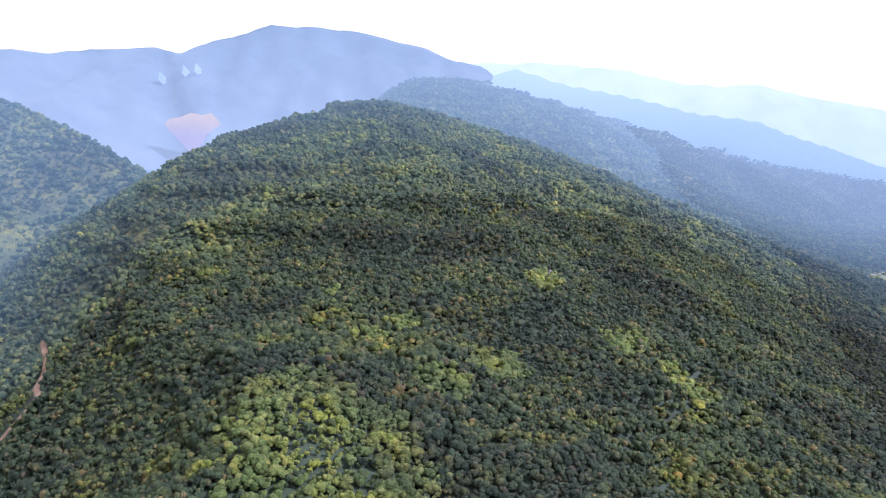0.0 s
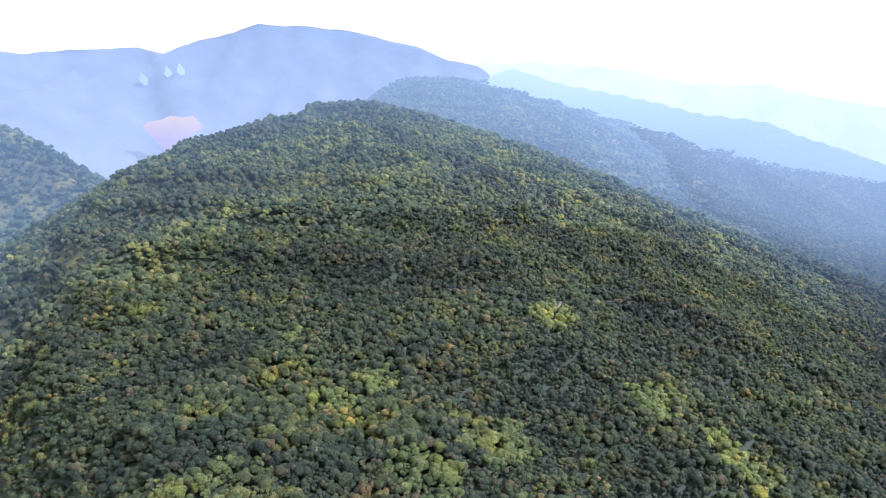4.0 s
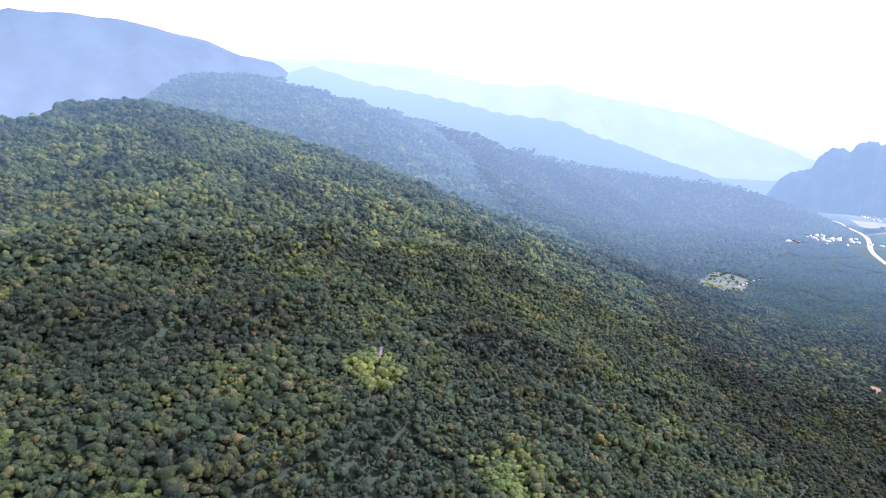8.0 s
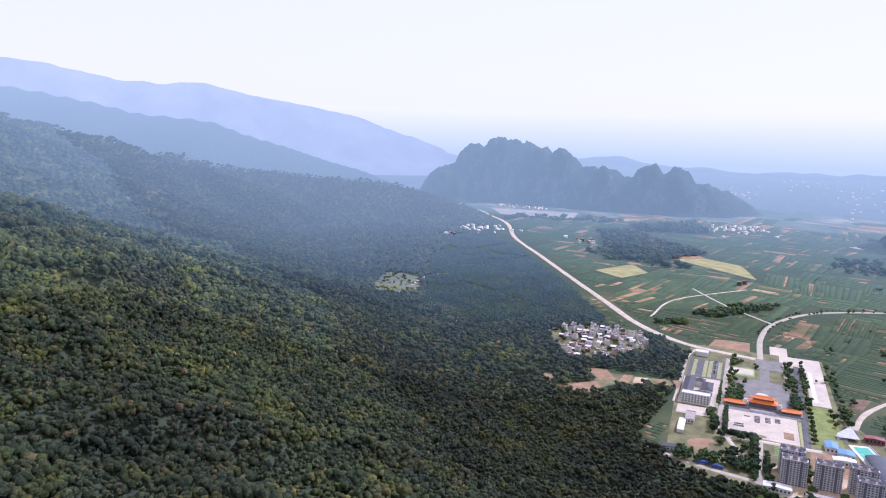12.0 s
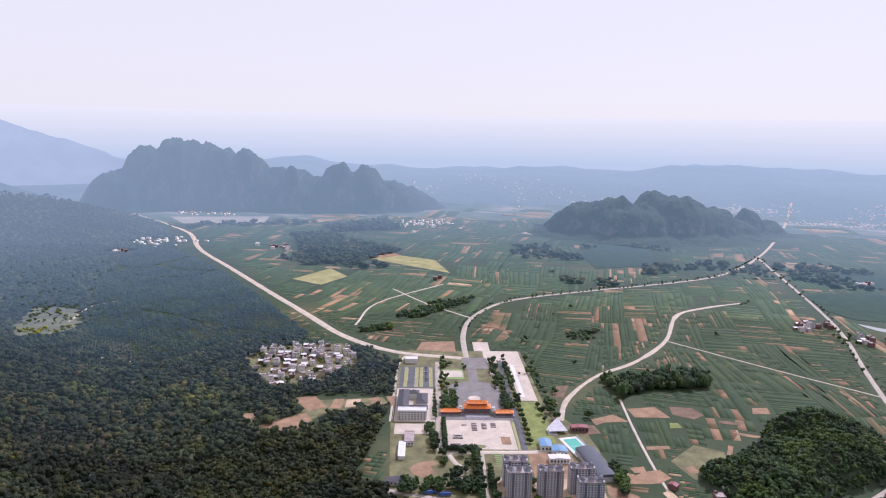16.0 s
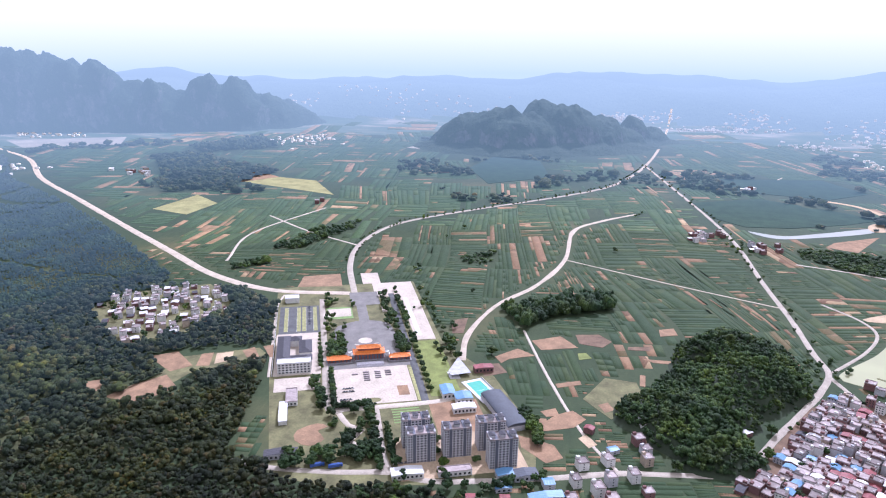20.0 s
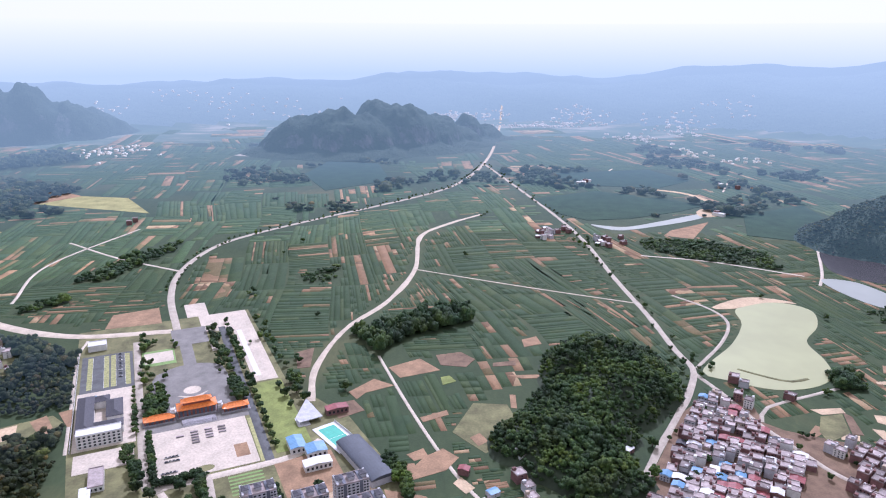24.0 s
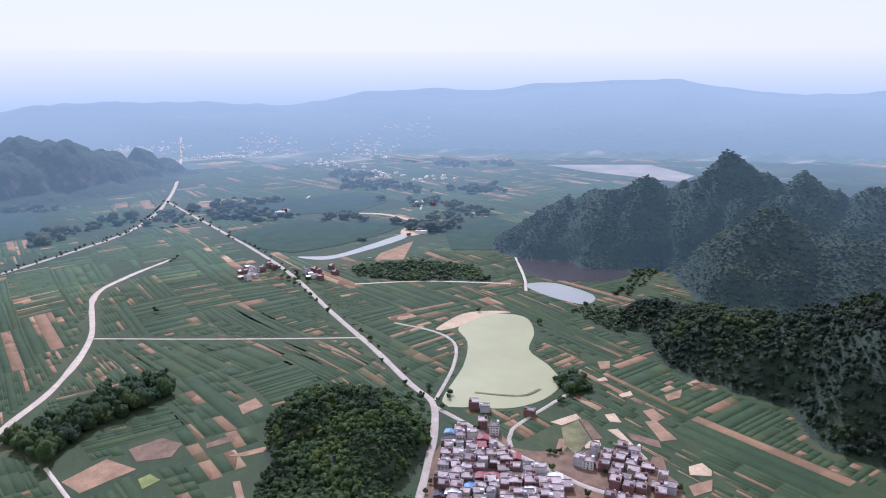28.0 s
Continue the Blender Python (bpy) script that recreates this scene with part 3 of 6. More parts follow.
def build_land():
    xs = np.unique(np.concatenate([np.arange(-2400, -600, 60), np.arange(-600, 1500, 20), np.arange(1500, 3500, 25), np.arange(3500, 4750, 60)]))
    ys = np.unique(np.concatenate([np.arange(-3600, -800, 60), np.arange(-800, 1200, 20), np.arange(1200, 3200, 25), np.arange(3200, 4500, 60)]))
    gx, gy = np.meshgrid(xs, ys)
    gz = land(gx, gy)
    verts = np.stack([gx, gy, gz], -1).reshape(-1, 3)
    nx = len(xs)
    i, j = np.meshgrid(np.arange(nx - 1), np.arange(len(ys) - 1))
    a = (j * nx + i).ravel()
    faces = np.stack([a, a + 1, a + nx + 1, a + nx], -1)
    c = verts[faces].mean(1)
    far = np.hypot(c[:, 0] - 270, c[:, 1] - 320) > 3000
    keep, rest = faces[~far], faces[far]
    me = mesh_of("ground", verts, keep, GROUND, True)
    me.materials.append(FLOOR)
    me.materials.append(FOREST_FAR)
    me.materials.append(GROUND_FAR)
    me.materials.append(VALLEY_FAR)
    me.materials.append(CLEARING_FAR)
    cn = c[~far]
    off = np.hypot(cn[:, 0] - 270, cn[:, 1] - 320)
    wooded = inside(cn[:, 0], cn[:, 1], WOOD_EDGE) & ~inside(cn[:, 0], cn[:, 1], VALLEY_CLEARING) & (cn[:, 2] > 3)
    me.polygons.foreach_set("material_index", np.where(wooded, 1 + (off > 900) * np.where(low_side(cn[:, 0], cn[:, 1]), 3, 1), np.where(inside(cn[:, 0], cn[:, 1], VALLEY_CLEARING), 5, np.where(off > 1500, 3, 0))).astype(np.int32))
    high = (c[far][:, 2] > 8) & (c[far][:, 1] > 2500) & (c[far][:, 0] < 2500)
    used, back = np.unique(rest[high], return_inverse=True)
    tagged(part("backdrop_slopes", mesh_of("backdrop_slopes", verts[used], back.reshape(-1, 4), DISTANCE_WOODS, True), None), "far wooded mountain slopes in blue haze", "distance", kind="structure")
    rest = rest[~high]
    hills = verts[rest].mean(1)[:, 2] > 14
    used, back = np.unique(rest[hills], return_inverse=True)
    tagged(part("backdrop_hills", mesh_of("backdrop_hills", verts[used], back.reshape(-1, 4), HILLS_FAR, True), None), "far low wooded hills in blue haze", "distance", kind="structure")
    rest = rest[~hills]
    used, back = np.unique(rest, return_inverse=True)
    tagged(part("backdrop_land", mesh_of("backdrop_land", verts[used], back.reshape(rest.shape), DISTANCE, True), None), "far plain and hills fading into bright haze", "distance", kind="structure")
    global GROUND_OB
    GROUND_OB = part("ground", me, None)
    tagged(GROUND_OB, "wide green farming plain rising to wooded mountains", "ground", kind="structure")




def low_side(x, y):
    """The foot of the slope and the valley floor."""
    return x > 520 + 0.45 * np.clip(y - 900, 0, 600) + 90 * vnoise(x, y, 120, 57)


VALLEY_CLEARING = [(1216, 1805), (1254, 1722), (1151, 1592), (1058, 1540), (978, 1545), (1060, 1666)]
WOOD_EDGE = [(700, 300), (815, 560), (838, 850), (996, 886), (1060, 908), (1192, 962), (1232, 1012), (1262, 1090), (1240, 1170), (1290, 1190), (1400, 1330), (1540, 1500), (1730, 1770), (1900, 2050), (2160, 2300), (2500, 2900), (2900, 3600), (2600, 4300), (-2400, 4300), (-2400, -250), (250, -250), (330, 100)]

build_land()


def strip(name, line, width, material, z=0.25, closed=False, wob=0.0):
    """A road: a raised ribbon with sloping edges along a line of the plan."""
    p = np.array(curve_through(line, 12))
    d = np.gradient(p, axis=0)
    d /= np.linalg.norm(d, axis=1)[:, None]
    n = np.stack([-d[:, 1], d[:, 0]], -1)
    w = width / 2 * (1 + wob * vnoise(p[:, 0], p[:, 1], 35, 77))[:, None]
    rows_ = []
    for k, h in ((-1.25, -0.4), (-1, z), (1, z), (1.25, -0.4)):
        q = p + n * w * k
        rows_.append(np.column_stack([q, land(q[:, 0], q[:, 1]) + h]))
    v = np.stack(rows_, 1).reshape(-1, 3)
    f = [(4 * i + k, 4 * i + k + 4, 4 * i + k + 5, 4 * i + k + 1) for i in range(len(p) - 1) for k in range(3)]
    return part(name, mesh_of(name, v, np.array(f)[:, ::-1], material), None)


def sheet(name, poly, material, z=0.15, smooth=True, skirt=0.6):
    """A flat piece of ground with a low edge."""
    p = curve_through(poly, 10, True) if smooth else list(poly)
    area = sum(a[0] * b[1] - b[0] * a[1] for a, b in zip(p, p[1:] + p[:1]))
    if area < 0:
        p.reverse()
    n = len(p)
    v = [(x, y, z) for x, y in p] + [(x, y, z - skirt) for x, y in p]
    f = [tuple(range(n))] + [(i, i + n, (i + 1) % n + n, (i + 1) % n) for i in range(n)]
    return part(name, mesh_of(name, v, f, material), None)


tagged(strip("road", ROAD_W, 13, DIRT_ROAD, wob=0.15), "wide pale unpaved road across the plain", "road", kind="structure")
tagged(strip("road", ROAD_N, 9, GREY_ROAD), "pale grey curving road lined with trees", "road", kind="structure")
tagged(strip("road", ROAD_R, 7, GREY_ROAD, z=0.32, wob=0.2), "straight pale concrete country road", "road", kind="structure")
tagged(strip("farm_track", TRACK, 7.5, DIRT_ROAD, wob=0.45), "winding pale dirt farm track between fields", "track", kind="structure")
tagged(strip("footpath", PATH, 3.2, CONCRETE), "narrow concrete path between fields", "path", kind="structure")
tagged(strip("footpath", PATH_B, 3, DIRT_ROAD), "narrow dirt path across the fields", "path", kind="structure")
tagged(sheet("lake", LAKE, WATER, 0.35), "murky yellow-green fish pond beside the village", "pond", kind="structure")
tagged(sheet("lake", LAKE_B, WATER_PALE, 0.35), "narrow pale pond among dark fields", "pond", kind="structure")
tagged(sheet("pond", POND, WATER_DARK, 0.35), "dark reservoir at the foot of karst hills", "pond", kind="structure")
tagged(sheet("pond", POND_B, WATER_PALE, 0.36), "small pale pond beside the dark reservoir", "pond", kind="structure")


# far ranges, their haze painted as glow
def range_mesh(name, line, material, fall, foot, label):
    p = np.array(curve_through([(x, y) for x, y, _ in line], 40))
    d, h, _ = along(p[:, 0], p[:, 1], line)
    h = h + vnoise(p[:, 0], p[:, 1], 90, 61, 4) * 12
    c = np.array((270.0, 320.0))
    back = (p - c) / np.linalg.norm(p - c, axis=1)[:, None]
    v = []
    for k in np.linspace(0, 1, 20):
        q = p - back * fall * k
        spur = 1 - np.abs(vnoise(q[:, 0] * 1.6, q[:, 1] * 0.45, 260, 62, 4)) * 2
        z = h * (1 - k) + foot * k + spur * 110 * k ** 0.7 * (1 - k) * 1.6
        v.append(np.column_stack([q, z]))
    q = p + back * 60
    v.insert(0, np.column_stack([q, np.full(len(q), -5.0)]))
    v = np.stack(v, 1)
    n, m = v.shape[:2]
    f = [(i * m + k, i * m + k + 1, (i + 1) * m + k + 1, (i + 1) * m + k) for i in range(n - 1) for k in range(m - 1)]
    me = mesh_of(name, v.reshape(-1, 3), np.array(f), material, True)
    tagged(part(name, me, None), label, "mountains", kind="structure")


BIG = [(-2600, 3100, 470), (-2032, 3404, 541), (-1942, 3515, 532), (-1839, 3740, 577), (-1719, 3853, 594), (-1588, 3964, 614), (-1400, 3823, 583), (-1313, 3960, 649), (-1189, 4052, 697), (-998, 4156, 782), (-724, 4213, 779), (-535, 4242, 774), (-273, 4218, 721), (-109, 4175, 688), (52, 4120, 623), (208, 4120, 600), (330, 4180, 520), (420, 4220, 300), (480, 4240, 100)]
LAYER = [(-300, 4560, 560), (100, 4600, 640), (600, 4600, 660), (812, 4660, 661), (1146, 4590, 637), (1483, 4490, 570), (1683, 4420, 562), (1912, 4330, 577), (2138, 4220, 510), (2444, 4043, 460), (2676, 3890, 412), (2870, 3738, 315), (3123, 3618, 222), (3330, 3500, 120), (3480, 3420, 20)]
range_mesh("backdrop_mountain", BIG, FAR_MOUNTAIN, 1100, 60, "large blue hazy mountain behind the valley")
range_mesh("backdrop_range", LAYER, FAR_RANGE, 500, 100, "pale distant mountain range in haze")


# Ring wall with horizon haze painted on, paling up to the sky's colour.
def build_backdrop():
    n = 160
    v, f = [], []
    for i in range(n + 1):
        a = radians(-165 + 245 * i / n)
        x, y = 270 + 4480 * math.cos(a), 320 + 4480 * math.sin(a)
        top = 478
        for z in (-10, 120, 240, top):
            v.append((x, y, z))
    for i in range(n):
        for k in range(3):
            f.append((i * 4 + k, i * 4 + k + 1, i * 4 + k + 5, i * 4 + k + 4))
    tagged(part("backdrop", mesh_of("backdrop", v, np.array(f), FAR_HAZE, True), None), "glowing wall of painted haze round the horizon", "distance", kind="structure")


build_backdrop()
# ---- woods ----
ICO_V = np.array([(0, 0, 1)] + [(0.894 * math.cos(k * 1.2566), 0.894 * math.sin(k * 1.2566), 0.447) for k in range(5)] + [(0.894 * math.cos(k * 1.2566 + 0.628), 0.894 * math.sin(k * 1.2566 + 0.628), -0.447) for k in range(5)])
ICO_F = np.array([(0, 1 + k, 1 + (k + 1) % 5) for k in range(5)] + [(1 + k, 6 + k, 1 + (k + 1) % 5) for k in range(5)] + [(6 + k, 6 + (k + 1) % 5, 1 + (k + 1) % 5) for k in range(5)])


def crown_mesh(name, centres, radii, material, clumps=4, tall=1.0, seed=1):
    """Many tree crowns in one mesh, each a heap of uneven leaf clumps."""
    rng = np.random.default_rng(seed)
    n = len(centres)
    vs, fs = [], []
    for c in range(clumps):
        a = rng.uniform(0, 6.283, n)
        off = 0.0 if c == 0 else 0.68
        r = radii * (rng.uniform(0.66, 0.95, n) if c == 0 else rng.uniform(0.36, 0.68, n))
        cx = centres[:, 0] + np.cos(a) * radii * off * rng.uniform(0.7, 1.2, n)
        cy = centres[:, 1] + np.sin(a) * radii * off * rng.uniform(0.7, 1.2, n)
        cz = centres[:, 2] + (radii * tall * (0.75 if c == 0 else 1) + (0 if c == 0 else rng.uniform(-0.35, 0.5, n) * radii * tall))
        turn = rng.uniform(0, 6.283, n)
        ct, st = np.cos(turn), np.sin(turn)
        jit = rng.uniform(0.72, 1.25, (n, len(ICO_V)))
        base = ICO_V[None] * jit[..., None]
        x = (base[..., 0] * ct[:, None] - base[..., 1] * st[:, None]) * r[:, None] + cx[:, None]
        y = (base[..., 0] * st[:, None] + base[..., 1] * ct[:, None]) * r[:, None] + cy[:, None]
        z = base[..., 2] * (r * tall)[:, None] + cz[:, None]
        first = sum(len(q) for q in vs)
        vs.append(np.stack([x, y, z], -1).reshape(-1, 3))
        fs.append((ICO_F[None] + (np.arange(n) * len(ICO_V))[:, None, None]).reshape(-1, 3) + first)
    return mesh_of(name, np.concatenate(vs), np.concatenate(fs), material)


def scatter(x0, y0, x1, y1, gap, seed, keep, tidy=0.55):
    rng = np.random.default_rng(seed)
    gx, gy = np.meshgrid(np.arange(x0, x1, gap), np.arange(y0, y1, gap))
    gx = gx.ravel() + rng.uniform(-tidy, tidy, gx.size) * gap
    gy = gy.ravel() + rng.uniform(-tidy, tidy, gy.size) * gap
    k = keep(gx, gy)
    return gx[k], gy[k]


RIVER = [(-500, 850), (-462, 790), (-446, 754), (-437, 723), (-414, 690), (-430, 668), (-446, 650), (-470, 620)]
CLEARINGS = [[(903, 1020), (975, 1000), (1010, 1044), (1034, 1018), (1070, 928), (1080, 912), (1042, 894), (981, 968), (948, 962), (900, 1000)], [(934, 1076), (947, 1058), (924, 1038), (912, 1056)], VALLEY_CLEARING, [(1890, 2150), (1930, 2290), (2030, 2290), (2050, 2200), (1960, 2120)], [(1760, 2110), (1750, 2200), (1820, 2210), (1840, 2140)]]
FOREST_TRACKS = [[(998, 1424), (1018, 1388), (1038, 1353)], [(1112, 1307), (1150, 1272), (1185, 1238)], [(1166, 1650), (1271, 1707), (1339, 1695)]]
ORCHARD = [(990, 1435), (1065, 1311), (1225, 1263), (1286, 1180), (1454, 1377), (2083, 2262), (1777, 2110), (1449, 1888), (1184, 1613)]
TRAILS = [(RIVER, 6), *[(line, 5) for line in FOREST_TRACKS], ([(149, 880), (140, 845), (133, 810), (130, 780)], 3.2)]


def clear_of_works(x, y):
    ok = ~inside(x, y, VILLAGE_W) & ~inside(x, y, GROUNDS) & (near_line(x, y, ROAD_W) > 14)
    for c in CLEARINGS:
        ok &= ~inside(x, y, c)
    for line, w in TRAILS:
        ok &= near_line(x, y, line) > w
    return ok


def wood(name, rect, gap, size, seed, keep, material, clumps, tall, label, lift=1.5, over=None, tidy=0.55):
    x, y = scatter(*rect, gap, seed, keep, tidy)
    rng = np.random.default_rng(seed + 100)
    r = size * (0.6 + 1.05 * rng.random(len(x)) ** 1.8) * (1.08 + 0.45 * vnoise(x, y, 60, seed + 7, 3))
    c = np.stack([x, y, (over or land)(x, y) + lift], -1)
    ob = part(name, crown_mesh(name, c, r, material, clumps, tall, seed), None)
    return tagged(ob, label, "forest", kind="stuff")


def on_hill(x, y):
    return inside(x, y, WOOD_EDGE) & clear_of_works(x, y)


def eye_far(x, y):
    return np.minimum(np.hypot(x - 20, y - 150), np.minimum(np.hypot(x - 120, y - 450), np.hypot(x - 400, y - 550))) + 75 * vnoise(x, y, 70, 63, 3)


def seen_side(x, y):
    """The side of the land that the flight looks towards."""
    return (y > 250 - 0.75 * np.abs(np.minimum(x, 0)) * -1) & (y > 300 + np.where(x < 0, -0.6 * x, 0) - 150)


LIGHT_SPOTS = [(-75, 440, 70), (-40, 380, 60), (-100, 500, 45), (130, 825, 26), (-117, 746, 14), (-25, 674, 22), (60, 610, 30), (200, 700, 24), (10, 560, 26), (-60, 640, 18), (250, 640, 30)]


def light_spot(x, y):
    r = np.zeros(x.shape, dtype=bool)
    for px, py, pr in LIGHT_SPOTS:
        r |= np.hypot(x - px, y - py) < pr * (1 + 0.5 * vnoise(x, y, 22, 55))
    return r & (vnoise(x, y, 14, 56) > -0.45)


def in_rows(x, y):
    return inside(x, y, ORCHARD)


wood("forest", (-700, 235, 1150, 1420), 5.7, 3.3, 11, lambda x, y: on_hill(x, y) & seen_side(x, y) & (eye_far(x, y) < 640) & ~light_spot(x, y) & ~low_side(x, y), FOREST, 5, 0.95, "dense mixed green forest on the near slope")
wood("forest", (300, 235, 1350, 1420), 5.9, 3.2, 19, lambda x, y: on_hill(x, y) & seen_side(x, y) & (eye_far(x, y) < 640) & low_side(x, y) & ~in_rows(x, y), SHADE_WOOD, 4, 0.9, "dense green forest at the slope foot with shade painted in")
wood("forest", (-700, -250, 700, 700), 8.6, 5.2, 24, lambda x, y: on_hill(x, y) & ~seen_side(x, y), FOREST, 2, 0.9, "dense green forest on the back of the spur")
wood("forest", (-300, 300, 400, 900), 5.3, 3.5, 10, lambda x, y: on_hill(x, y) & seen_side(x, y) & light_spot(x, y), LIGHTWOOD, 4, 0.85, "patches of bright yellow-green trees on the spur")
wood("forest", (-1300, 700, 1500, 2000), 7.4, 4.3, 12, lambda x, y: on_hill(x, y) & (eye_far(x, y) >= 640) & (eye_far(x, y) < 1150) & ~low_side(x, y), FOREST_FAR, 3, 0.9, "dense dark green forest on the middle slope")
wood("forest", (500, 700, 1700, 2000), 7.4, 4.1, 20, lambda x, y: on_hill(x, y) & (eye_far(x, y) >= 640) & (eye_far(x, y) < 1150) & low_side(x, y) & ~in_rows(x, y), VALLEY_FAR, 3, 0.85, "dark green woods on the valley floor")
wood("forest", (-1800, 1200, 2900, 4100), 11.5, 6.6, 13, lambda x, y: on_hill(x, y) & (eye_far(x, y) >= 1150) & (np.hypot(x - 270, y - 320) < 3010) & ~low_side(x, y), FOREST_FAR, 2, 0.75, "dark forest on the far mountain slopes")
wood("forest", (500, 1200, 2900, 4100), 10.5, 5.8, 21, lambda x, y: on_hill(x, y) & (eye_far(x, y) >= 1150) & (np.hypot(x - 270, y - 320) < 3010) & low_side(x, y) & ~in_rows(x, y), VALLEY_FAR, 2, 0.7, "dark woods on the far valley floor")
wood("orchard", (900, 1050, 2150, 2300), 6.4, 2.7, 22, lambda x, y: inside(x, y, WOOD_EDGE) & clear_of_works(x, y) & in_rows(x, y) & ~((np.abs(vnoise(x, y, 300, 58, 1)) < 0.035) | (np.abs(vnoise(x + 700, y, 260, 59, 1)) < 0.03)), ROWS_FAR, 2, 0.9, "planted rows of young dark green trees", over=None, tidy=0.14)

wood("scrub", (970, 1530, 1260, 1810), 15, 3.2, 23, lambda x, y: inside(x, y, VALLEY_CLEARING) & (vnoise(x, y, 45, 64) > -0.2), LIGHTWOOD, 3, 0.7, "scattered yellow-green bushes in a clearing", 0)
for line, w in TRAILS:
    if line is RIVER:
        tagged(strip("stream", line, 6, SOIL, 0.5, wob=0.5), "pale stony stream bed in the wooded gorge", "stream", kind="structure")
    elif line in FOREST_TRACKS:
        tagged(strip("forest_track", line, 4, DIRT_ROAD, 0.5, wob=0.4), "pale dirt track through the planted woods", "track", kind="structure")
    else:
        tagged(strip("gully", line, w, STONE_DARK, 0.5, wob=0.6), "narrow rocky cleft in the forest", "rock", kind="structure")


# ---- karst hills ----
def hill_mesh(name, height, rect, step, material, label, category="hill"):
    xs, ys = np.arange(rect[0], rect[2], step), np.arange(rect[1], rect[3], step)
    gx, gy = np.meshgrid(xs, ys)
    gz = height(gx, gy)
    v = np.stack([gx, gy, np.where(gz > 0.5, gz, -1.5)], -1).reshape(-1, 3)
    nx = len(xs)
    i, j = np.meshgrid(np.arange(nx - 1), np.arange(len(ys) - 1))
    a = (j * nx + i).ravel()
    f = np.stack([a, a + 1, a + nx + 1, a + nx], -1)
    f = f[v[f][:, :, 2].max(1) > 0]
    used, back = np.unique(f, return_inverse=True)
    return tagged(part(name, mesh_of(name, v[used], back.reshape(f.shape), material, True), None), label, category)


def high_a(x, y):
    z = lumps(x, y, KARST_A, 2.0, 101, 0.16)
    return np.where(z > 4, z + vnoise(x, y, 50, 103, 3) * 24 * np.clip(z / 100, 0, 1), z)


def high_b(x, y):
    crag = vnoise(x, y, 34, 113, 3) * 15
    z = np.maximum(lumps(x, y, KARST_B, 2.3, 111, 0.15), lumps(x, y, [(px, py, h * 0.4, r * 1.5) for px, py, h, r in KARST_B], 1.0, 112, 0.1))
    return np.where(z > 4, z + crag * np.clip(z / 70, 0, 1), z)


def high_c(x, y):
    return np.maximum(lumps(x, y, KARST_C, 1.25, 121, 0.16), 0)


def high_r(x, y):
    return lumps(x, y, HILL_R, 1.6, 131, 0.14)


def high_k(x, y):
    return lumps(x, y, KNOLL, 1.9, 141, 0.12)


hill_mesh("karst_hill", high_a, (2400, 1700, 3700, 3320), 13, ROCK_FAR, "jagged blue-grey limestone hills rising from the plain")
hill_mesh("karst_hill", high_b, (2640, 180, 3400, 1200), 7, ROCK_MID, "steep limestone hill with pale cliffs and green scrub")
hill_mesh("karst_hill", high_c, (950, -900, 1900, -60), 9, ROCK_NEAR, "dark scrub-covered karst peaks behind the reservoir")
hill_mesh("rocky_hill", high_r, (560, -420, 1350, 30), 7, ROCK, "wooded rocky hill with reddish cliff faces")
hill_mesh("knoll", high_k, (870, 230, 1270, 520), 6, FLOOR, "low wooded knoll beside the country road")

wood("forest", (860, 240, 1260, 520), 4.2, 2.7, 14, lambda x, y: high_k(x, y) > 2, GARDEN, 4, 1.0, "dense green trees covering a low knoll", 0.5, high_k)
wood("forest", (600, -420, 1330, 10), 5.3, 3.1, 15, lambda x, y: (high_r(x, y) > 2) & (vnoise(x, y, 45, 91) > -0.68), HILLWOOD, 3, 0.9, "dark trees on a steep rocky hill", 0.3, high_r)
wood("scrub", (950, -900, 1900, -60), 5.2, 2.4, 16, lambda x, y: (high_c(x, y) > 2) & (vnoise(x, y, 60, 92) > -0.8), SCRUB_FAR, 2, 0.6, "dark scrub and small trees on karst slopes", -0.5, high_c)

CANE = paint_haze(plain("tall_cane", (0.036, 0.064, 0.034), 0.9, 0.03, 0.3, bump=0.8, spec=0.15))
# ---- planted woods and groves on the plain ----
GROVE = [(1260, 645), (1200, 610), (1250, 570), (1298, 491), (1352, 493), (1335, 560)]
GROVES = [
    ([(1701, 141), (1689, 20), (1597, -63), (1512, -37), (1568, 73), (1640, 151)], 8, 4, 0.6),
    ([(2576, 1925), (2839, 1765), (2634, 1620), (2463, 1811)], 16, 9, 0.8),
    ([(2346, 1901), (2446, 1848), (2183, 1413), (1960, 1460), (1850, 1560)], 16, 9, 0.6),
    ([(1468, 1098), (1600, 1063), (1711, 1004), (1638, 1000), (1478, 1052)], 9, 5, 0.8),
    ([(1342, 1120), (1394, 1106), (1389, 1066), (1340, 1090)], 9, 5, 0.8),
    ([(1500, 756), (1553, 692), (1482, 692), (1454, 737)], 10, 4.5, 0.6),
    ([(1139, 100), (1128, 65), (1095, 80), (1098, 113)], 7, 5.5, 1.0),
    ([(1210, -60), (1320, -60), (1335, -112), (1230, -122)], 8, 3.4, 0.7),
    ([(1480, -300), (1420, -330), (1330, -190), (1350, -165), (1420, -270)], 9, 3.4, 0.6),
]
wood("grove", (1190, 480, 1370, 660), 6, 4.6, 18, lambda x, y: inside(x, y, GROVE), PLANTED, 3, 1.35, "grove of tall slender trees among fields", 1)
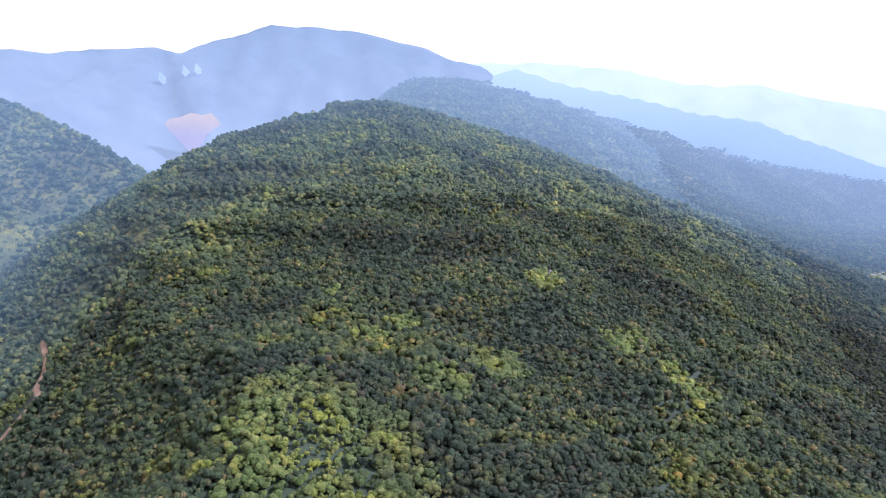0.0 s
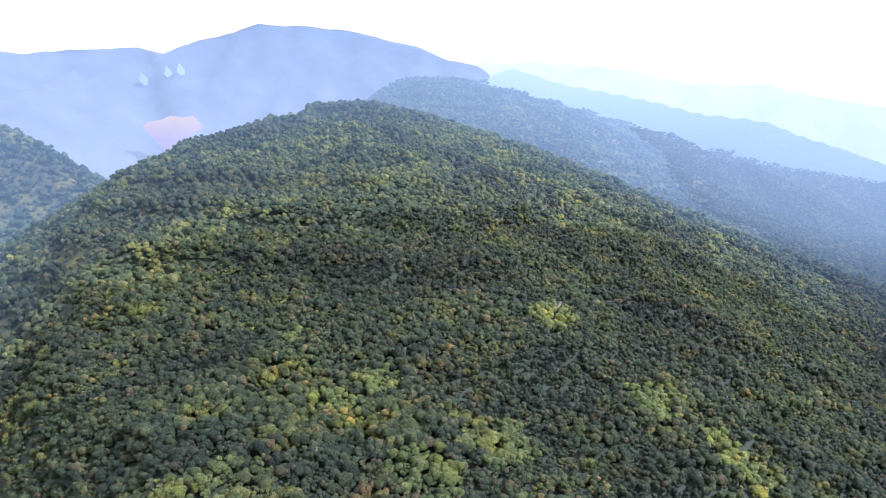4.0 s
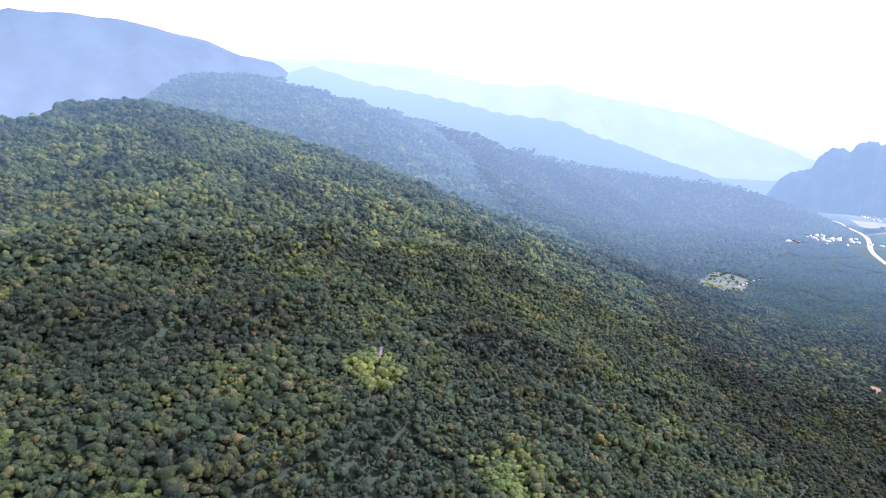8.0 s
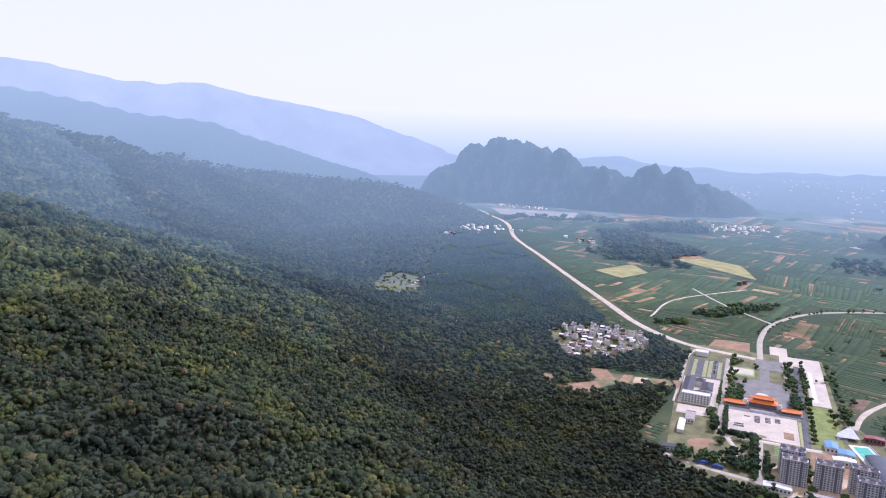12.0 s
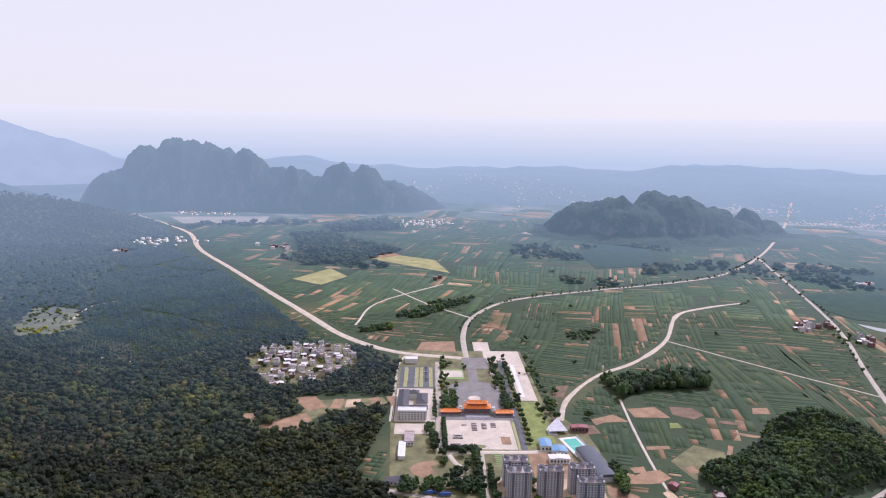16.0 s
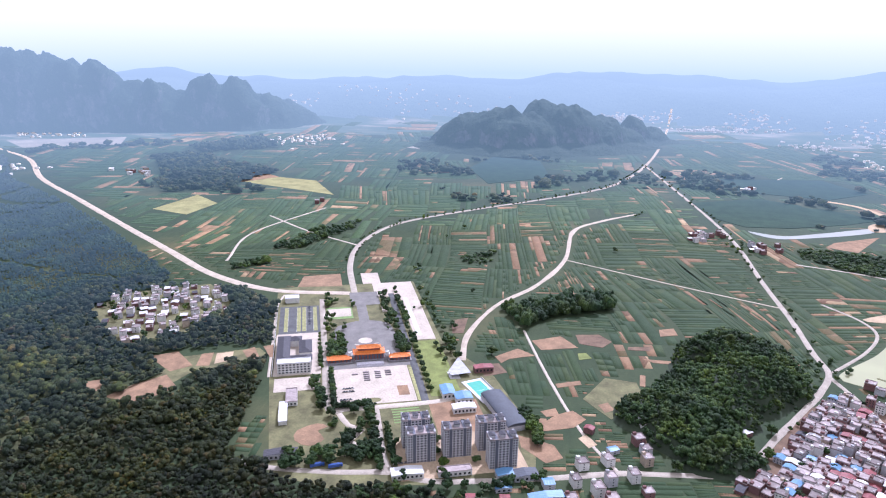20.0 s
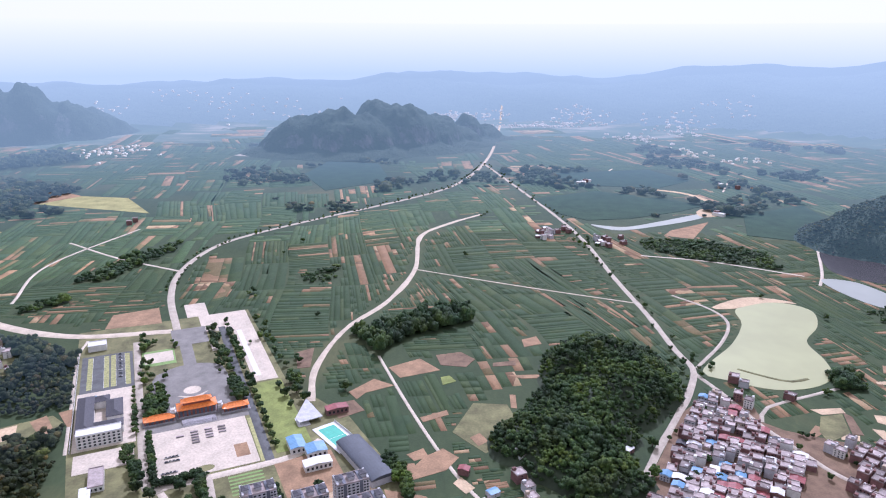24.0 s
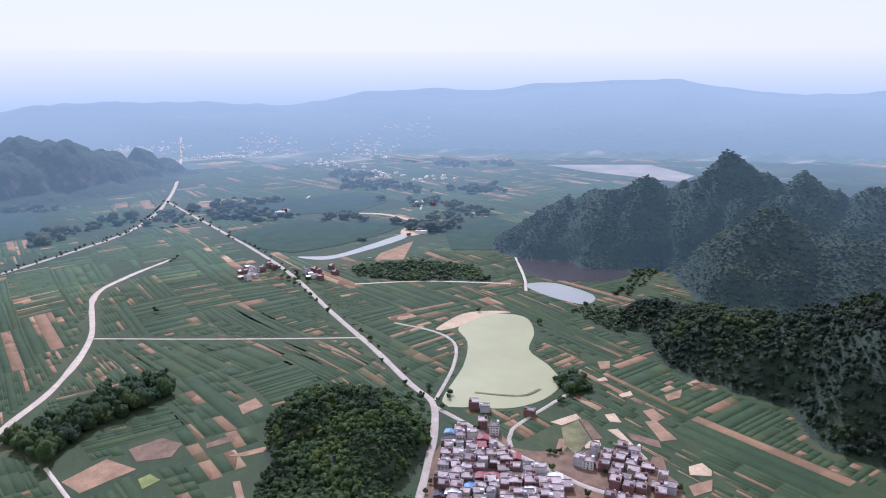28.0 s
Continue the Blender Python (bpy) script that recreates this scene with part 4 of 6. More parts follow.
for k, (poly, gap, size, tall) in enumerate(GROVES):
    xs_, ys_ = [p[0] for p in poly], [p[1] for p in poly]
    wood("grove", (min(xs_), min(ys_), max(xs_), max(ys_)), gap, size, 30 + k, lambda x, y, poly=poly: inside(x, y, poly) & ~inside(x, y, POND) & ~inside(x, y, POND_B) & ~inside(x, y, LAKE_B) & (near_line(x, y, ROAD_R) > 9) & (near_line(x, y, ROAD_N) > 9) & (high_b(x, y) < 1), GROVE_FAR if min(xs_) > 1840 else PLANTED, 3, tall, "dark green planted trees on the plain", 0.5)

PLANTATIONS = [[(1900, -150), (1990, -330), (1760, -300), (1680, -170), (1730, -80)], [(2074, 285), (2166, 113), (2046, -60), (1985, -90), (1935, -20), (1870, 110), (1858, 205), (1917, 254)], [(2413, 891), (2640, 850), (2600, 690), (2321, 640), (2180, 800)], [(2250, 150), (2420, 180), (2480, -120), (2300, -180), (2200, -60)]]
for poly in PLANTATIONS:
    tagged(sheet("plantation", poly, CANE, 0.9, False, 1.4), "dark green even field of tall cane", "crop", kind="structure")
# far scattered woods past the fields
wood("grove", (1900, -900, 3300, 2600), 26, 11, 50, lambda x, y: (vnoise(x, y, 260, 95, 3) > 0.36) & ~inside(x, y, PLANTATIONS[1]) & ~inside(x, y, PLANTATIONS[2]) & ~inside(x, y, PLANTATIONS[3]) & (land(x, y) < 1) & (np.hypot(x - 270, y - 320) < 2960) & ~inside(x, y, WOOD_EDGE) & (high_b(x, y) < 1) & (high_a(x, y) < 1) & (high_c(x, y) < 1) & (near_line(x, y, ROAD_W) > 20) & (near_line(x, y, ROAD_N) > 18) & (near_line(x, y, ROAD_R) > 18), GROVE_FAR, 2, 0.6, "scattered dark groves on the far plain", 0)

# ---- plots ----
BUILT = [*PLANTATIONS, LAKE, LAKE_B, POND, POND_B, VILLAGE_W, VILLAGE_S, GROUNDS, WOOD_EDGE, GROVE, *[g[0] for g in GROVES]]
LINES = [(ROAD_W, 10), (ROAD_N, 7), (ROAD_R, 6.5), (TRACK, 7), (PATH, 3.5), (PATH_B, 3)]


def open_field(x, y, pad=0.0):
    ok = (land(x, y) < 0.5) & (high_b(x, y) < 0.5) & (high_a(x, y) < 0.5) & (high_c(x, y) < 0.5) & (high_r(x, y) < 0.5) & (high_k(x, y) < 0.5)
    for b in BUILT:
        ok &= ~inside(x, y, b)
    for line, w in LINES:
        ok &= near_line(x, y, line) > w + pad
    return ok


def make_plots():
    """Long narrow plots in blocks; each a low slab of crop or tilled soil."""
    rng = np.random.default_rng(5)
    quads = []
    def warped(p, q, x0, y0):
        """From the straight grid of blocks to the bent one on the land."""
        x, y = x0 + p, y0 + q
        t = radians(9)
        gx, gy = x - 1400, y - 400
        x, y = 1400 + gx * math.cos(t) - gy * math.sin(t), 400 + gx * math.sin(t) + gy * math.cos(t)
        return (x + 46 * float(vnoise(np.array(x), np.array(y), 420, 97, 2)), y + 46 * float(vnoise(np.array(x), np.array(y), 420, 98, 2)))

    for x0, x1, y0, y1, bw, bh, wid, lim in ((700, 2120, -500, 1650, 150, 74, 8.6, (0, 1950)), (1500, 3200, -1800, 2700, 150, 105, 13, (1950, 3000)), (1200, 4300, -2700, 3600, 320, 210, 34, (3000, 3600))):
        for by in np.arange(y0, y1, bh):
            shift = rng.uniform(0, bw)
            for bx in np.arange(x0, x1, bw):
                cx, cy = warped(bx + shift - x0, by - y0, x0, y0)
                if not lim[0] <= math.hypot(cx - 270, cy - 320) < lim[1]:
                    continue
                flip = rng.random() < 0.38
                L, W = (bh, bw) if flip else (bw, bh)
                w = 0.0
                scale = rng.uniform(0.6, 1.7)
                while w < W - 2.5:
                    s = min(wid * scale * rng.uniform(0.5, 1.8), W - w)
                    cuts = sorted([0, *(rng.uniform(0.12, 0.88) * L for _ in range(rng.integers(0, 2))), L])
                    for a, b in zip(cuts, cuts[1:]):
                        if b - a < 7 or s < 2:
                            continue
                        sk = rng.uniform(-1.5, 1.5, 4)
                        g = 0.22
                        quad = []
                        for p, o in ((a + g + sk[0] * (a > 0), w + g), (b - g + sk[1] * (b < L), w + g), (b - g + sk[2] * (b < L), w + s - g), (a + g + sk[3] * (a > 0), w + s - g)):
                            u, v = (o, p) if flip else (p, o)
                            quad.append(warped(bx + shift + u - x0, by + v - y0, x0, y0))
                        if flip:
                            quad.reverse()
                        quads.append(quad)
                    w += s
    q = np.array(quads)
    cen = q.mean(1)
    ok = open_field(cen[:, 0], cen[:, 1], 2)
    for k in range(4):
        ok &= open_field(q[:, k, 0], q[:, k, 1])
    for a, b in ((0, 1), (2, 3)):
        for s in (0.15, 0.3, 0.5, 0.7, 0.85):
            m = q[:, a] * (1 - s) + q[:, b] * s
            ok &= open_field(m[:, 0], m[:, 1])
    near_by = np.hypot(cen[:, 0] - 270, cen[:, 1] - 320) < 1500
    ok &= np.hypot(cen[:, 0] - 270, cen[:, 1] - 320) < 3600
    cutq = []
    for p in q[~ok & near_by]:
        for i in range(4):
            for j in range(2):
                cell = []
                for a, b in ((i, j), (i + 1, j), (i + 1, j + 1), (i, j + 1)):
                    low, high = p[0] + (p[1] - p[0]) * a / 4, p[3] + (p[2] - p[3]) * a / 4
                    cell.append(low + (high - low) * b / 2)
                cutq.append(cell)
    cutq = np.array(cutq)
    mid = cutq.mean(1)
    cutq = mid[:, None] + (cutq - mid[:, None]) * 0.97
    fits = open_field(mid[:, 0], mid[:, 1])
    for k in range(4):
        fits &= open_field(cutq[:, k, 0], cutq[:, k, 1])
    q = np.concatenate([q[ok], cutq[fits]])
    cen = q.mean(1)
    h = np.where(rng.random(len(q)) < 0.6, 0.06, rng.uniform(0.07, 0.14, len(q)))
    # ground worked as bare soil: by the village, along the path and here and there
    near = [np.exp(-(np.hypot(cen[:, 0] - x, cen[:, 1] - y) / r) ** 2) for x, y, r in ((940, 40, 120), (1330, 330, 90), (1480, 620, 110))]
    warm = rng.random(len(q)) < 0.05 + 0.25 * np.max(near, 0) + 0.24 * (vnoise(cen[:, 0], cen[:, 1], 110, 88, 2) > 0.36)
    order = np.argsort(np.hypot(cen[:, 0] - 900, cen[:, 1] - 330))
    ids = np.array([(0, 1, 2, 3), (4, 5, 1, 0), (5, 6, 2, 1), (6, 7, 3, 2), (7, 4, 0, 3)])

    def solid(i):
        top = np.column_stack([cen[i] + (q[i] - cen[i]) * 0.985, np.full(4, h[i])])
        low = np.column_stack([q[i], np.full(4, -0.3)])
        return np.concatenate([top, low])

    for i in order[:300]:
        v = solid(i)
        mid = v.mean(0) * (1, 1, 0)
        ob = part("plot", mesh_of("plot", v - mid, ids, PLOT_WARM if warm[i] else PLOT), GROUND_OB)
        ob.location = mid
        ob["label"] = "narrow plot of crop or tilled soil"
    apart = np.hypot(cen[:, 0] - 270, cen[:, 1] - 320) > 1500
    remote = np.hypot(cen[:, 0] - 270, cen[:, 1] - 320) > 2960
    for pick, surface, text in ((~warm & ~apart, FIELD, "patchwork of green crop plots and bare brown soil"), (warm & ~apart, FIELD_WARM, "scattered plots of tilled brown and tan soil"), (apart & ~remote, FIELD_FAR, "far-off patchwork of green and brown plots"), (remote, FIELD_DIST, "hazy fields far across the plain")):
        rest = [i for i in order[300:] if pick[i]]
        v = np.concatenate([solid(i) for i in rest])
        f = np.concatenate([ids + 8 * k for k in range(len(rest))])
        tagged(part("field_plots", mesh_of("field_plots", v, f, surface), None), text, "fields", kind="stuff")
    return len(q)


# ---- single trees ----
def tree_proto(name, r, tall, clumps, seed, material):
    t = new(name)
    rng = np.random.default_rng(seed)
    bm = bmesh.new()
    hgt = r * 0.75
    bmesh.ops.create_cone(bm, segments=7, radius1=r * 0.09, radius2=r * 0.05, depth=hgt, cap_ends=True, matrix=Matrix.Translation((0, 0, hgt / 2)))
    for k in range(4):
        a = k * 1.57 + rng.uniform(-0.4, 0.4)
        m = Matrix.Translation((math.cos(a) * r * 0.2, math.sin(a) * r * 0.2, hgt * 1.05)) @ Euler((0, 0.7, a)).to_matrix().to_4x4()
        bmesh.ops.create_cone(bm, segments=5, radius1=r * 0.045, radius2=r * 0.015, depth=r * 0.8, cap_ends=True, matrix=m)
    part("trunk", bm, BARK, t)
    n = 7
    a = rng.uniform(0, 6.28, n)
    c = np.stack([np.cos(a) * r * 0.48, np.sin(a) * r * 0.48, hgt * 0.5 + rng.uniform(0, 0.8, n) * r * tall], -1)
    c[0] = (0, 0, hgt * 0.8 + r * tall * 0.4)
    part("crown", crown_mesh("crown", c, r * rng.uniform(0.45, 0.7, n), material, clumps, tall, seed), None, t)
    return t


BARK = plain("tree_bark", (0.13, 0.1, 0.075), 0.9, 2.0, 0.3)
TREES = [tree_proto("tree", 4.4, 0.9, 4, 201, GARDEN), tree_proto("tree", 5.6, 0.85, 4, 202, GARDEN), tree_proto("tree", 3.4, 1.1, 4, 203, GARDEN), tree_proto("tree", 6.6, 0.8, 5, 204, GARDEN)]
for t_ in TREES:
    tagged(t_, "leafy dark green broadleaf tree", "tree", "trees on the plain")
TREE_HOME = [(1120.0, 712.0), (1098.0, 702.0), (1076.0, 692.0), (1110.0, 640.0)]
for t_, (x_, y_) in zip(TREES, TREE_HOME):
    t_.location = (x_, y_, 0)
tree_rng = random.Random(9)


PLANTED_AT = []


def plant(x, y, kinds=(0, 1, 2)):
    PLANTED_AT.append((x, y, tree_rng.choice(kinds), tree_rng.uniform(0, 360)))


def plant_all():
    """The nearest trees stand singly; those farther off are joined."""
    spots_ = sorted(PLANTED_AT, key=lambda p: math.hypot(p[0] - 800, p[1] - 620))
    for x, y, k, a in spots_[:270]:
        copy_thing(TREES[k], pose(x, y, float(land(x, y)), 0, 0, a))
    far = np.array([p[:2] for p in spots_[270:]])
    r = np.array([(3.6, 4.6, 2.8, 5.4)[p[2]] for p in spots_[270:]])
    c = np.column_stack([far, land(far[:, 0], far[:, 1]) + r * 0.3])
    tagged(part("roadside_trees", crown_mesh("roadside_trees", c, r * 0.8, GARDEN, 5, 1.0, 77), None), "small green trees along roads and round ponds", "trees", kind="stuff")


# ---- buildings ----
WHITE = plain("whitewash", (0.66, 0.64, 0.62), 0.8, 0.3, 0.12)
GREYWALL = plain("grey_render", (0.46, 0.45, 0.48), 0.85, 0.2, 0.18)
DARKBAY = plain("dark_bay", (0.12, 0.125, 0.16), 0.7, 0.3, 0.2)
GLASS = plain("window_glass", (0.03, 0.035, 0.045), 0.15, 0.5, 0.3)
BRICK = plain("red_brown_brick", (0.2, 0.1, 0.095), 0.9, 0.3, 0.3, per_object=0.3)
BUFF = plain("buff_render", (0.45, 0.36, 0.28), 0.9, 0.3, 0.25, per_object=0.3)
ROOFC = plain("pale_concrete_roof", (0.43, 0.355, 0.35), 0.9, 0.25, 0.3, per_object=0.5)
ROOFW = plain("white_metal_roof", (0.62, 0.6, 0.61), 0.5, 0.2, 0.1)
ROOFB = plain("blue_metal_roof", (0.12, 0.25, 0.42), 0.45, 0.2, 0.15)
ROOFR = plain("dark_red_roof", (0.25, 0.055, 0.06), 0.6, 0.2, 0.3)
ROOFD = plain("dark_grey_tile_roof", (0.06, 0.056, 0.07), 0.75, 0.5, 0.25, bump=0.3)
ORANGE = plain("orange_glazed_tile", (0.72, 0.2, 0.03), 0.4, 0.5, 0.25, bump=0.3)
STEELROOF = plain("slate_metal_roof", (0.065, 0.072, 0.095), 0.65, 0.1, 0.15)
GREENDECK = plain("green_court_paint", (0.05, 0.36, 0.27), 0.6, 0.2, 0.1)
REDWALL = plain("red_temple_wall", (0.28, 0.1, 0.08), 0.8, 0.4, 0.25)
STONE = plain("grey_stone", (0.3, 0.28, 0.3), 0.85, 0.5, 0.25)
PLOT = FIELD_ONE
BRIGHTGRASS = plain("bright_grass", (0.2, 0.23, 0.06), 0.9, 0.06, 0.35)
GREENTURF = plain("mown_turf", (0.2, 0.3, 0.1), 0.9, 0.2, 0.2)
LAWN_DRY = plain("grassed_paving", (0.34, 0.33, 0.14), 0.9, 0.3, 0.3)
DRY = plain("dry_grass", (0.3, 0.28, 0.12), 0.95, 0.03, 0.3)


def thing(name, label, category, group, x, y, z=0.0, turn=0.0):
    t = new(name)
    t.matrix_basis = pose(x, y, z, 0, 0, turn)
    return tagged(t, label, category, group)


def panes(parent, x0, x1, y, z0, z1, cols, rows_, face=-1, w=0.55, h=0.55, axis="x", mesh=None):
    """Window panes in a grid on a wall, each a mesh object of its own on one shared mesh."""
    dx, dz = (x1 - x0) / cols, (z1 - z0) / rows_
    if mesh is None:
        me = bpy.data.meshes.new("window")
        bm = box(-dx * w / 2, -0.08, -dz * h / 2, dx * w / 2, 0.08, dz * h / 2) if axis == "x" else box(-0.08, -dx * w / 2, -dz * h / 2, 0.08, dx * w / 2, dz * h / 2)
        bm.to_mesh(me)
        bm.free()
        me.materials.append(GLASS)
    else:
        me = mesh
    for i in range(cols):
        for j in range(rows_):
            o = new("window", me)
            o.parent = parent
            a, z = x0 + dx * (i + 0.5), z0 + dz * (j + 0.5)
            o.location = (a, y + 0.04 * face, z) if axis == "x" else (y + 0.04 * face, a, z)
    return me


def hip_roof(x0, y0, x1, y1, z, rise, over=0.8, curl=0.0, ridge=0.35):
    """A hipped roof with upturned corners and a thick eave."""
    bm = bmesh.new()
    x0, y0, x1, y1 = x0 - over, y0 - over, x1 + over, y1 + over
    w, d = x1 - x0, y1 - y0
    m = min(w, d) / 2
    n = 8
    rings = []
    for k in range(5):
        t = k / 4
        ins = m * t * (1 - 0.02)
        zz = z + rise * (t ** 1.25)
        ring = []
        for (ax, ay), (bx, by) in (((x0, y0), (x1, y0)), ((x1, y0), (x1, y1)), ((x1, y1), (x0, y1)), ((x0, y1), (x0, y0))):
            for i in range(n):
                s = i / n
                px, py = ax + (bx - ax) * s, ay + (by - ay) * s
                lift = curl * abs(2 * s - 1) ** 6 * (1 - t) ** 2
                cx, cy = min(max(px, x0 + ins), x1 - ins), min(max(py, y0 + ins), y1 - ins)
                ring.append(bm.verts.new((cx, cy, zz + lift)))
        rings.append(ring)
    low = [bm.verts.new((v.co.x, v.co.y, v.co.z - 0.4)) for v in rings[0]]
    rings.insert(0, low)
    for a, b in zip(rings, rings[1:]):
        for i in range(len(a)):
            j = (i + 1) % len(a)
            bm.faces.new((a[i], a[j], b[j], b[i]))
    bm.faces.new(list(reversed(low)))
    bm.faces.new(rings[-1])
    bmesh.ops.remove_doubles(bm, verts=bm.verts, dist=0.01)
    return bm


def flat_top(w, d, h, par=0.7, t=0.25):
    """A flat roof slab with a parapet round it, in one piece."""
    bm = bmesh.new()
    rings = []
    for k, z in ((0.12, h), (0.12, h + 0.2 + par), (-t, h + 0.2 + par), (-t, h + 0.2)):
        rings.append([bm.verts.new((sx * (w / 2 + k), sy * (d / 2 + k), z)) for sx, sy in ((-1, -1), (1, -1), (1, 1), (-1, 1))])
    for p, q in zip(rings, rings[1:]):
        for i in range(4):
            bm.faces.new((p[i], p[(i + 1) % 4], q[(i + 1) % 4], q[i]))
    bm.faces.new(list(reversed(rings[0])))
    bm.faces.new(rings[-1])
    return bm


def house_proto(w, d, floors, wall, roof, kind, label, seed, group):
    rng = random.Random(seed)
    t = new("house")
    h = floors * 2.5
    part("body", box(-w / 2, -d / 2, 0, w / 2, d / 2, h, 0.06), wall, t)
    if kind == "flat":
        top = part("roof", flat_top(w, d, h), roof, t)
        part("stair_cap", box(w / 2 - 3.4, d / 2 - 4.2, h + 0.2, w / 2 - 0.4, d / 2 - 0.5, h + 2.6, 0.05), wall, top)
        part("water_tank", box(-w / 2 + 0.8, d / 2 - 2.4, h + 0.2, -w / 2 + 2.2, d / 2 - 1.0, h + 1.6, 0.1), ROOFW, top, "small white water tank")
    elif kind == "shed":
        part("roof", shed_roof(w, d, h), roof, t)
    else:
        part("roof", hip_roof(-w / 2, -d / 2, w / 2, d / 2, h, 1.8, 0.5), roof, t)
    panes(t, -w / 2 + 0.4, w / 2 - 0.4, -d / 2, 0.6, h - 0.3, 3, floors, -1, 0.42, 0.48)
    panes(t, -2.2, 2.2, -w / 2, 0.6, h - 0.3, 1, floors, -1, 0.3, 0.45, "y")
    part("door", box(-0.7, -d / 2 - 0.12, 0, 0.7, -d / 2 + 0.05, 2.1), DARKBAY, t)
    tagged(t, label, "house", group)
    return t


def shed_roof(w, d, h):
    """A low gabled sheet roof with standing folds, in one piece."""
    bm = bmesh.new()
    o, n = 0.4, max(4, int(d / 1.2))
    rows_ = []
    for i in range(n + 1):
        y = -d / 2 - o + (d + 2 * o) * i / n
        f = 0.09 if i % 2 else 0.0
        rows_.append([bm.verts.new(p) for p in ((-w / 2 - o, y, h + 0.02), (-w / 2 - o, y, h + 0.14 + f), (0, y, h + 1.35 + f), (w / 2 + o, y, h + 0.14 + f), (w / 2 + o, y, h + 0.02), (0, y, h + 1.2))])
    for p, q in zip(rows_, rows_[1:]):
        for k in range(6):
            bm.faces.new((p[k], p[(k + 1) % 6], q[(k + 1) % 6], q[k]))
    bm.faces.new(list(reversed(rows_[0])))
    bm.faces.new(rows_[-1])
    bmesh.ops.recalc_face_normals(bm, faces=bm.faces)
    return bm


V_GROUP = "village houses"
HOUSES = [
    house_proto(12.4, 10.6, 3, BRICK, ROOFC, "flat", "three-storey red-brown brick house with flat concrete roof", 1, V_GROUP),
    house_proto(12, 11, 2, BRICK, ROOFC, "flat", "two-storey brick house with flat concrete roof", 2, V_GROUP),
    house_proto(12.6, 10, 3, GREYWALL, ROOFC, "flat", "three-storey grey rendered house with flat roof", 3, V_GROUP),
    house_proto(11, 10.5, 3, BUFF, ROOFC, "flat", "three-storey buff house with flat roof and tank", 4, V_GROUP),
    house_proto(12.4, 10.8, 2, BRICK, ROOFW, "shed", "two-storey brick house under white sheet metal", 5, V_GROUP),
    house_proto(11, 10, 2, GREYWALL, ROOFB, "shed", "grey house under a blue sheet metal roof", 6, V_GROUP),
    house_proto(12.4, 10.6, 3, WHITE, ROOFC, "flat", "three-storey white house with flat roof", 7, V_GROUP),
    house_proto(12.4, 10, 2, BRICK, ROOFR, "shed", "brick house under a dark red roof", 8, V_GROUP),
    house_proto(14, 9, 1, BRICK, ROOFD, "shed", "low brick house with dark tiled roof", 9, V_GROUP),
]
HOUSE_MIX = (0, 0, 0, 0, 0, 1, 1, 1, 1, 1, 2, 2, 3, 4, 4, 5, 6, 6, 7, 7, 8)
HOUSE_HOME = {}
house_rng = random.Random(21)


def put_house(k, x, y, turn):
    if k not in HOUSE_HOME:
        HOUSE_HOME[k] = HOUSES[k]
        HOUSES[k].matrix_basis = pose(x, y, 0, 0, 0, turn)
    else:
        copy_thing(HOUSES[k], pose(x, y, 0, 0, 0, turn) @ Matrix.Diagonal((house_rng.uniform(0.7, 0.92), house_rng.uniform(0.72, 0.98), house_rng.uniform(0.8, 1.25), 1)))


def settle_village(poly, turn, sx, sy, fill, keep_off=(), mix=HOUSE_MIX, jitter=1.5, twist=6):
    a = radians(turn)
    xs_, ys_ = [p[0] for p in poly], [p[1] for p in poly]
    cx, cy = sum(xs_) / len(xs_), sum(ys_) / len(ys_)
    for i in range(-16, 17):
        for j in range(-16, 17):
            p, q = i * sx + (j % 2) * 2 + house_rng.uniform(-jitter, jitter), j * sy + house_rng.uniform(-jitter, jitter)
            x, y = cx + p * math.cos(a) - q * math.sin(a), cy + p * math.sin(a) + q * math.cos(a)
            if house_rng.random() > fill or not bool(inside(np.array(x), np.array(y), poly)):
                continue
            if any(near_line(np.array(x), np.array(y), l) < w for l, w in keep_off) or float(high_k(np.array([x]), np.array([y]))[0]) > 1:
                continue
            put_house(house_rng.choice(mix), x, y, turn + house_rng.uniform(-twist, twist) + house_rng.choice((0, 0, 90, 180)))


LANE = [(1143, 250), (1085, 236), (1029, 227), (979, 211), (942, 197), (880, 150)]
LANE_B = [(1034, 223), (1062, 204), (1090, 136), (1101, 107)]
tagged(strip("lane", LANE, 5, GREY_ROAD, 0.3), "narrow concrete village lane", "road", kind="structure")
tagged(strip("lane", LANE_B, 4, GREY_ROAD, 0.27), "narrow concrete lane to a farm", "road", kind="structure")
tagged(strip("lane", [(1396, 186), (1339, 152), (1288, 148), (1226, 182), (1154, 242)], 4, GREY_ROAD, 0.4), "concrete lane along the pond bank", "road", kind="structure")
tagged(sheet("village_ground", [loc_ for loc_ in VILLAGE_S], EARTH, 0.12, False), "dark earth and paved yards between village houses", "ground", kind="structure")
tagged(sheet("village_ground", VILLAGE_W, LAWN, 0.12, False), "grass and earth yards of a village", "ground", kind="structure")
S_OFF = ((ROAD_R, 11), (LANE, 7.5), (LANE_B, 8))
settle_village(VILLAGE_S_A, 58, 10.5, 10.0, 0.9, S_OFF, jitter=1.0)
settle_village(VILLAGE_S_B, 40, 12, 11.5, 0.8, S_OFF, jitter=2)
settle_village(VILLAGE_W, 30, 14, 14, 0.6, ((ROAD_W, 16),), (2, 2, 3, 4, 4, 6, 6, 6, 6, 8, 1), 3, 14)
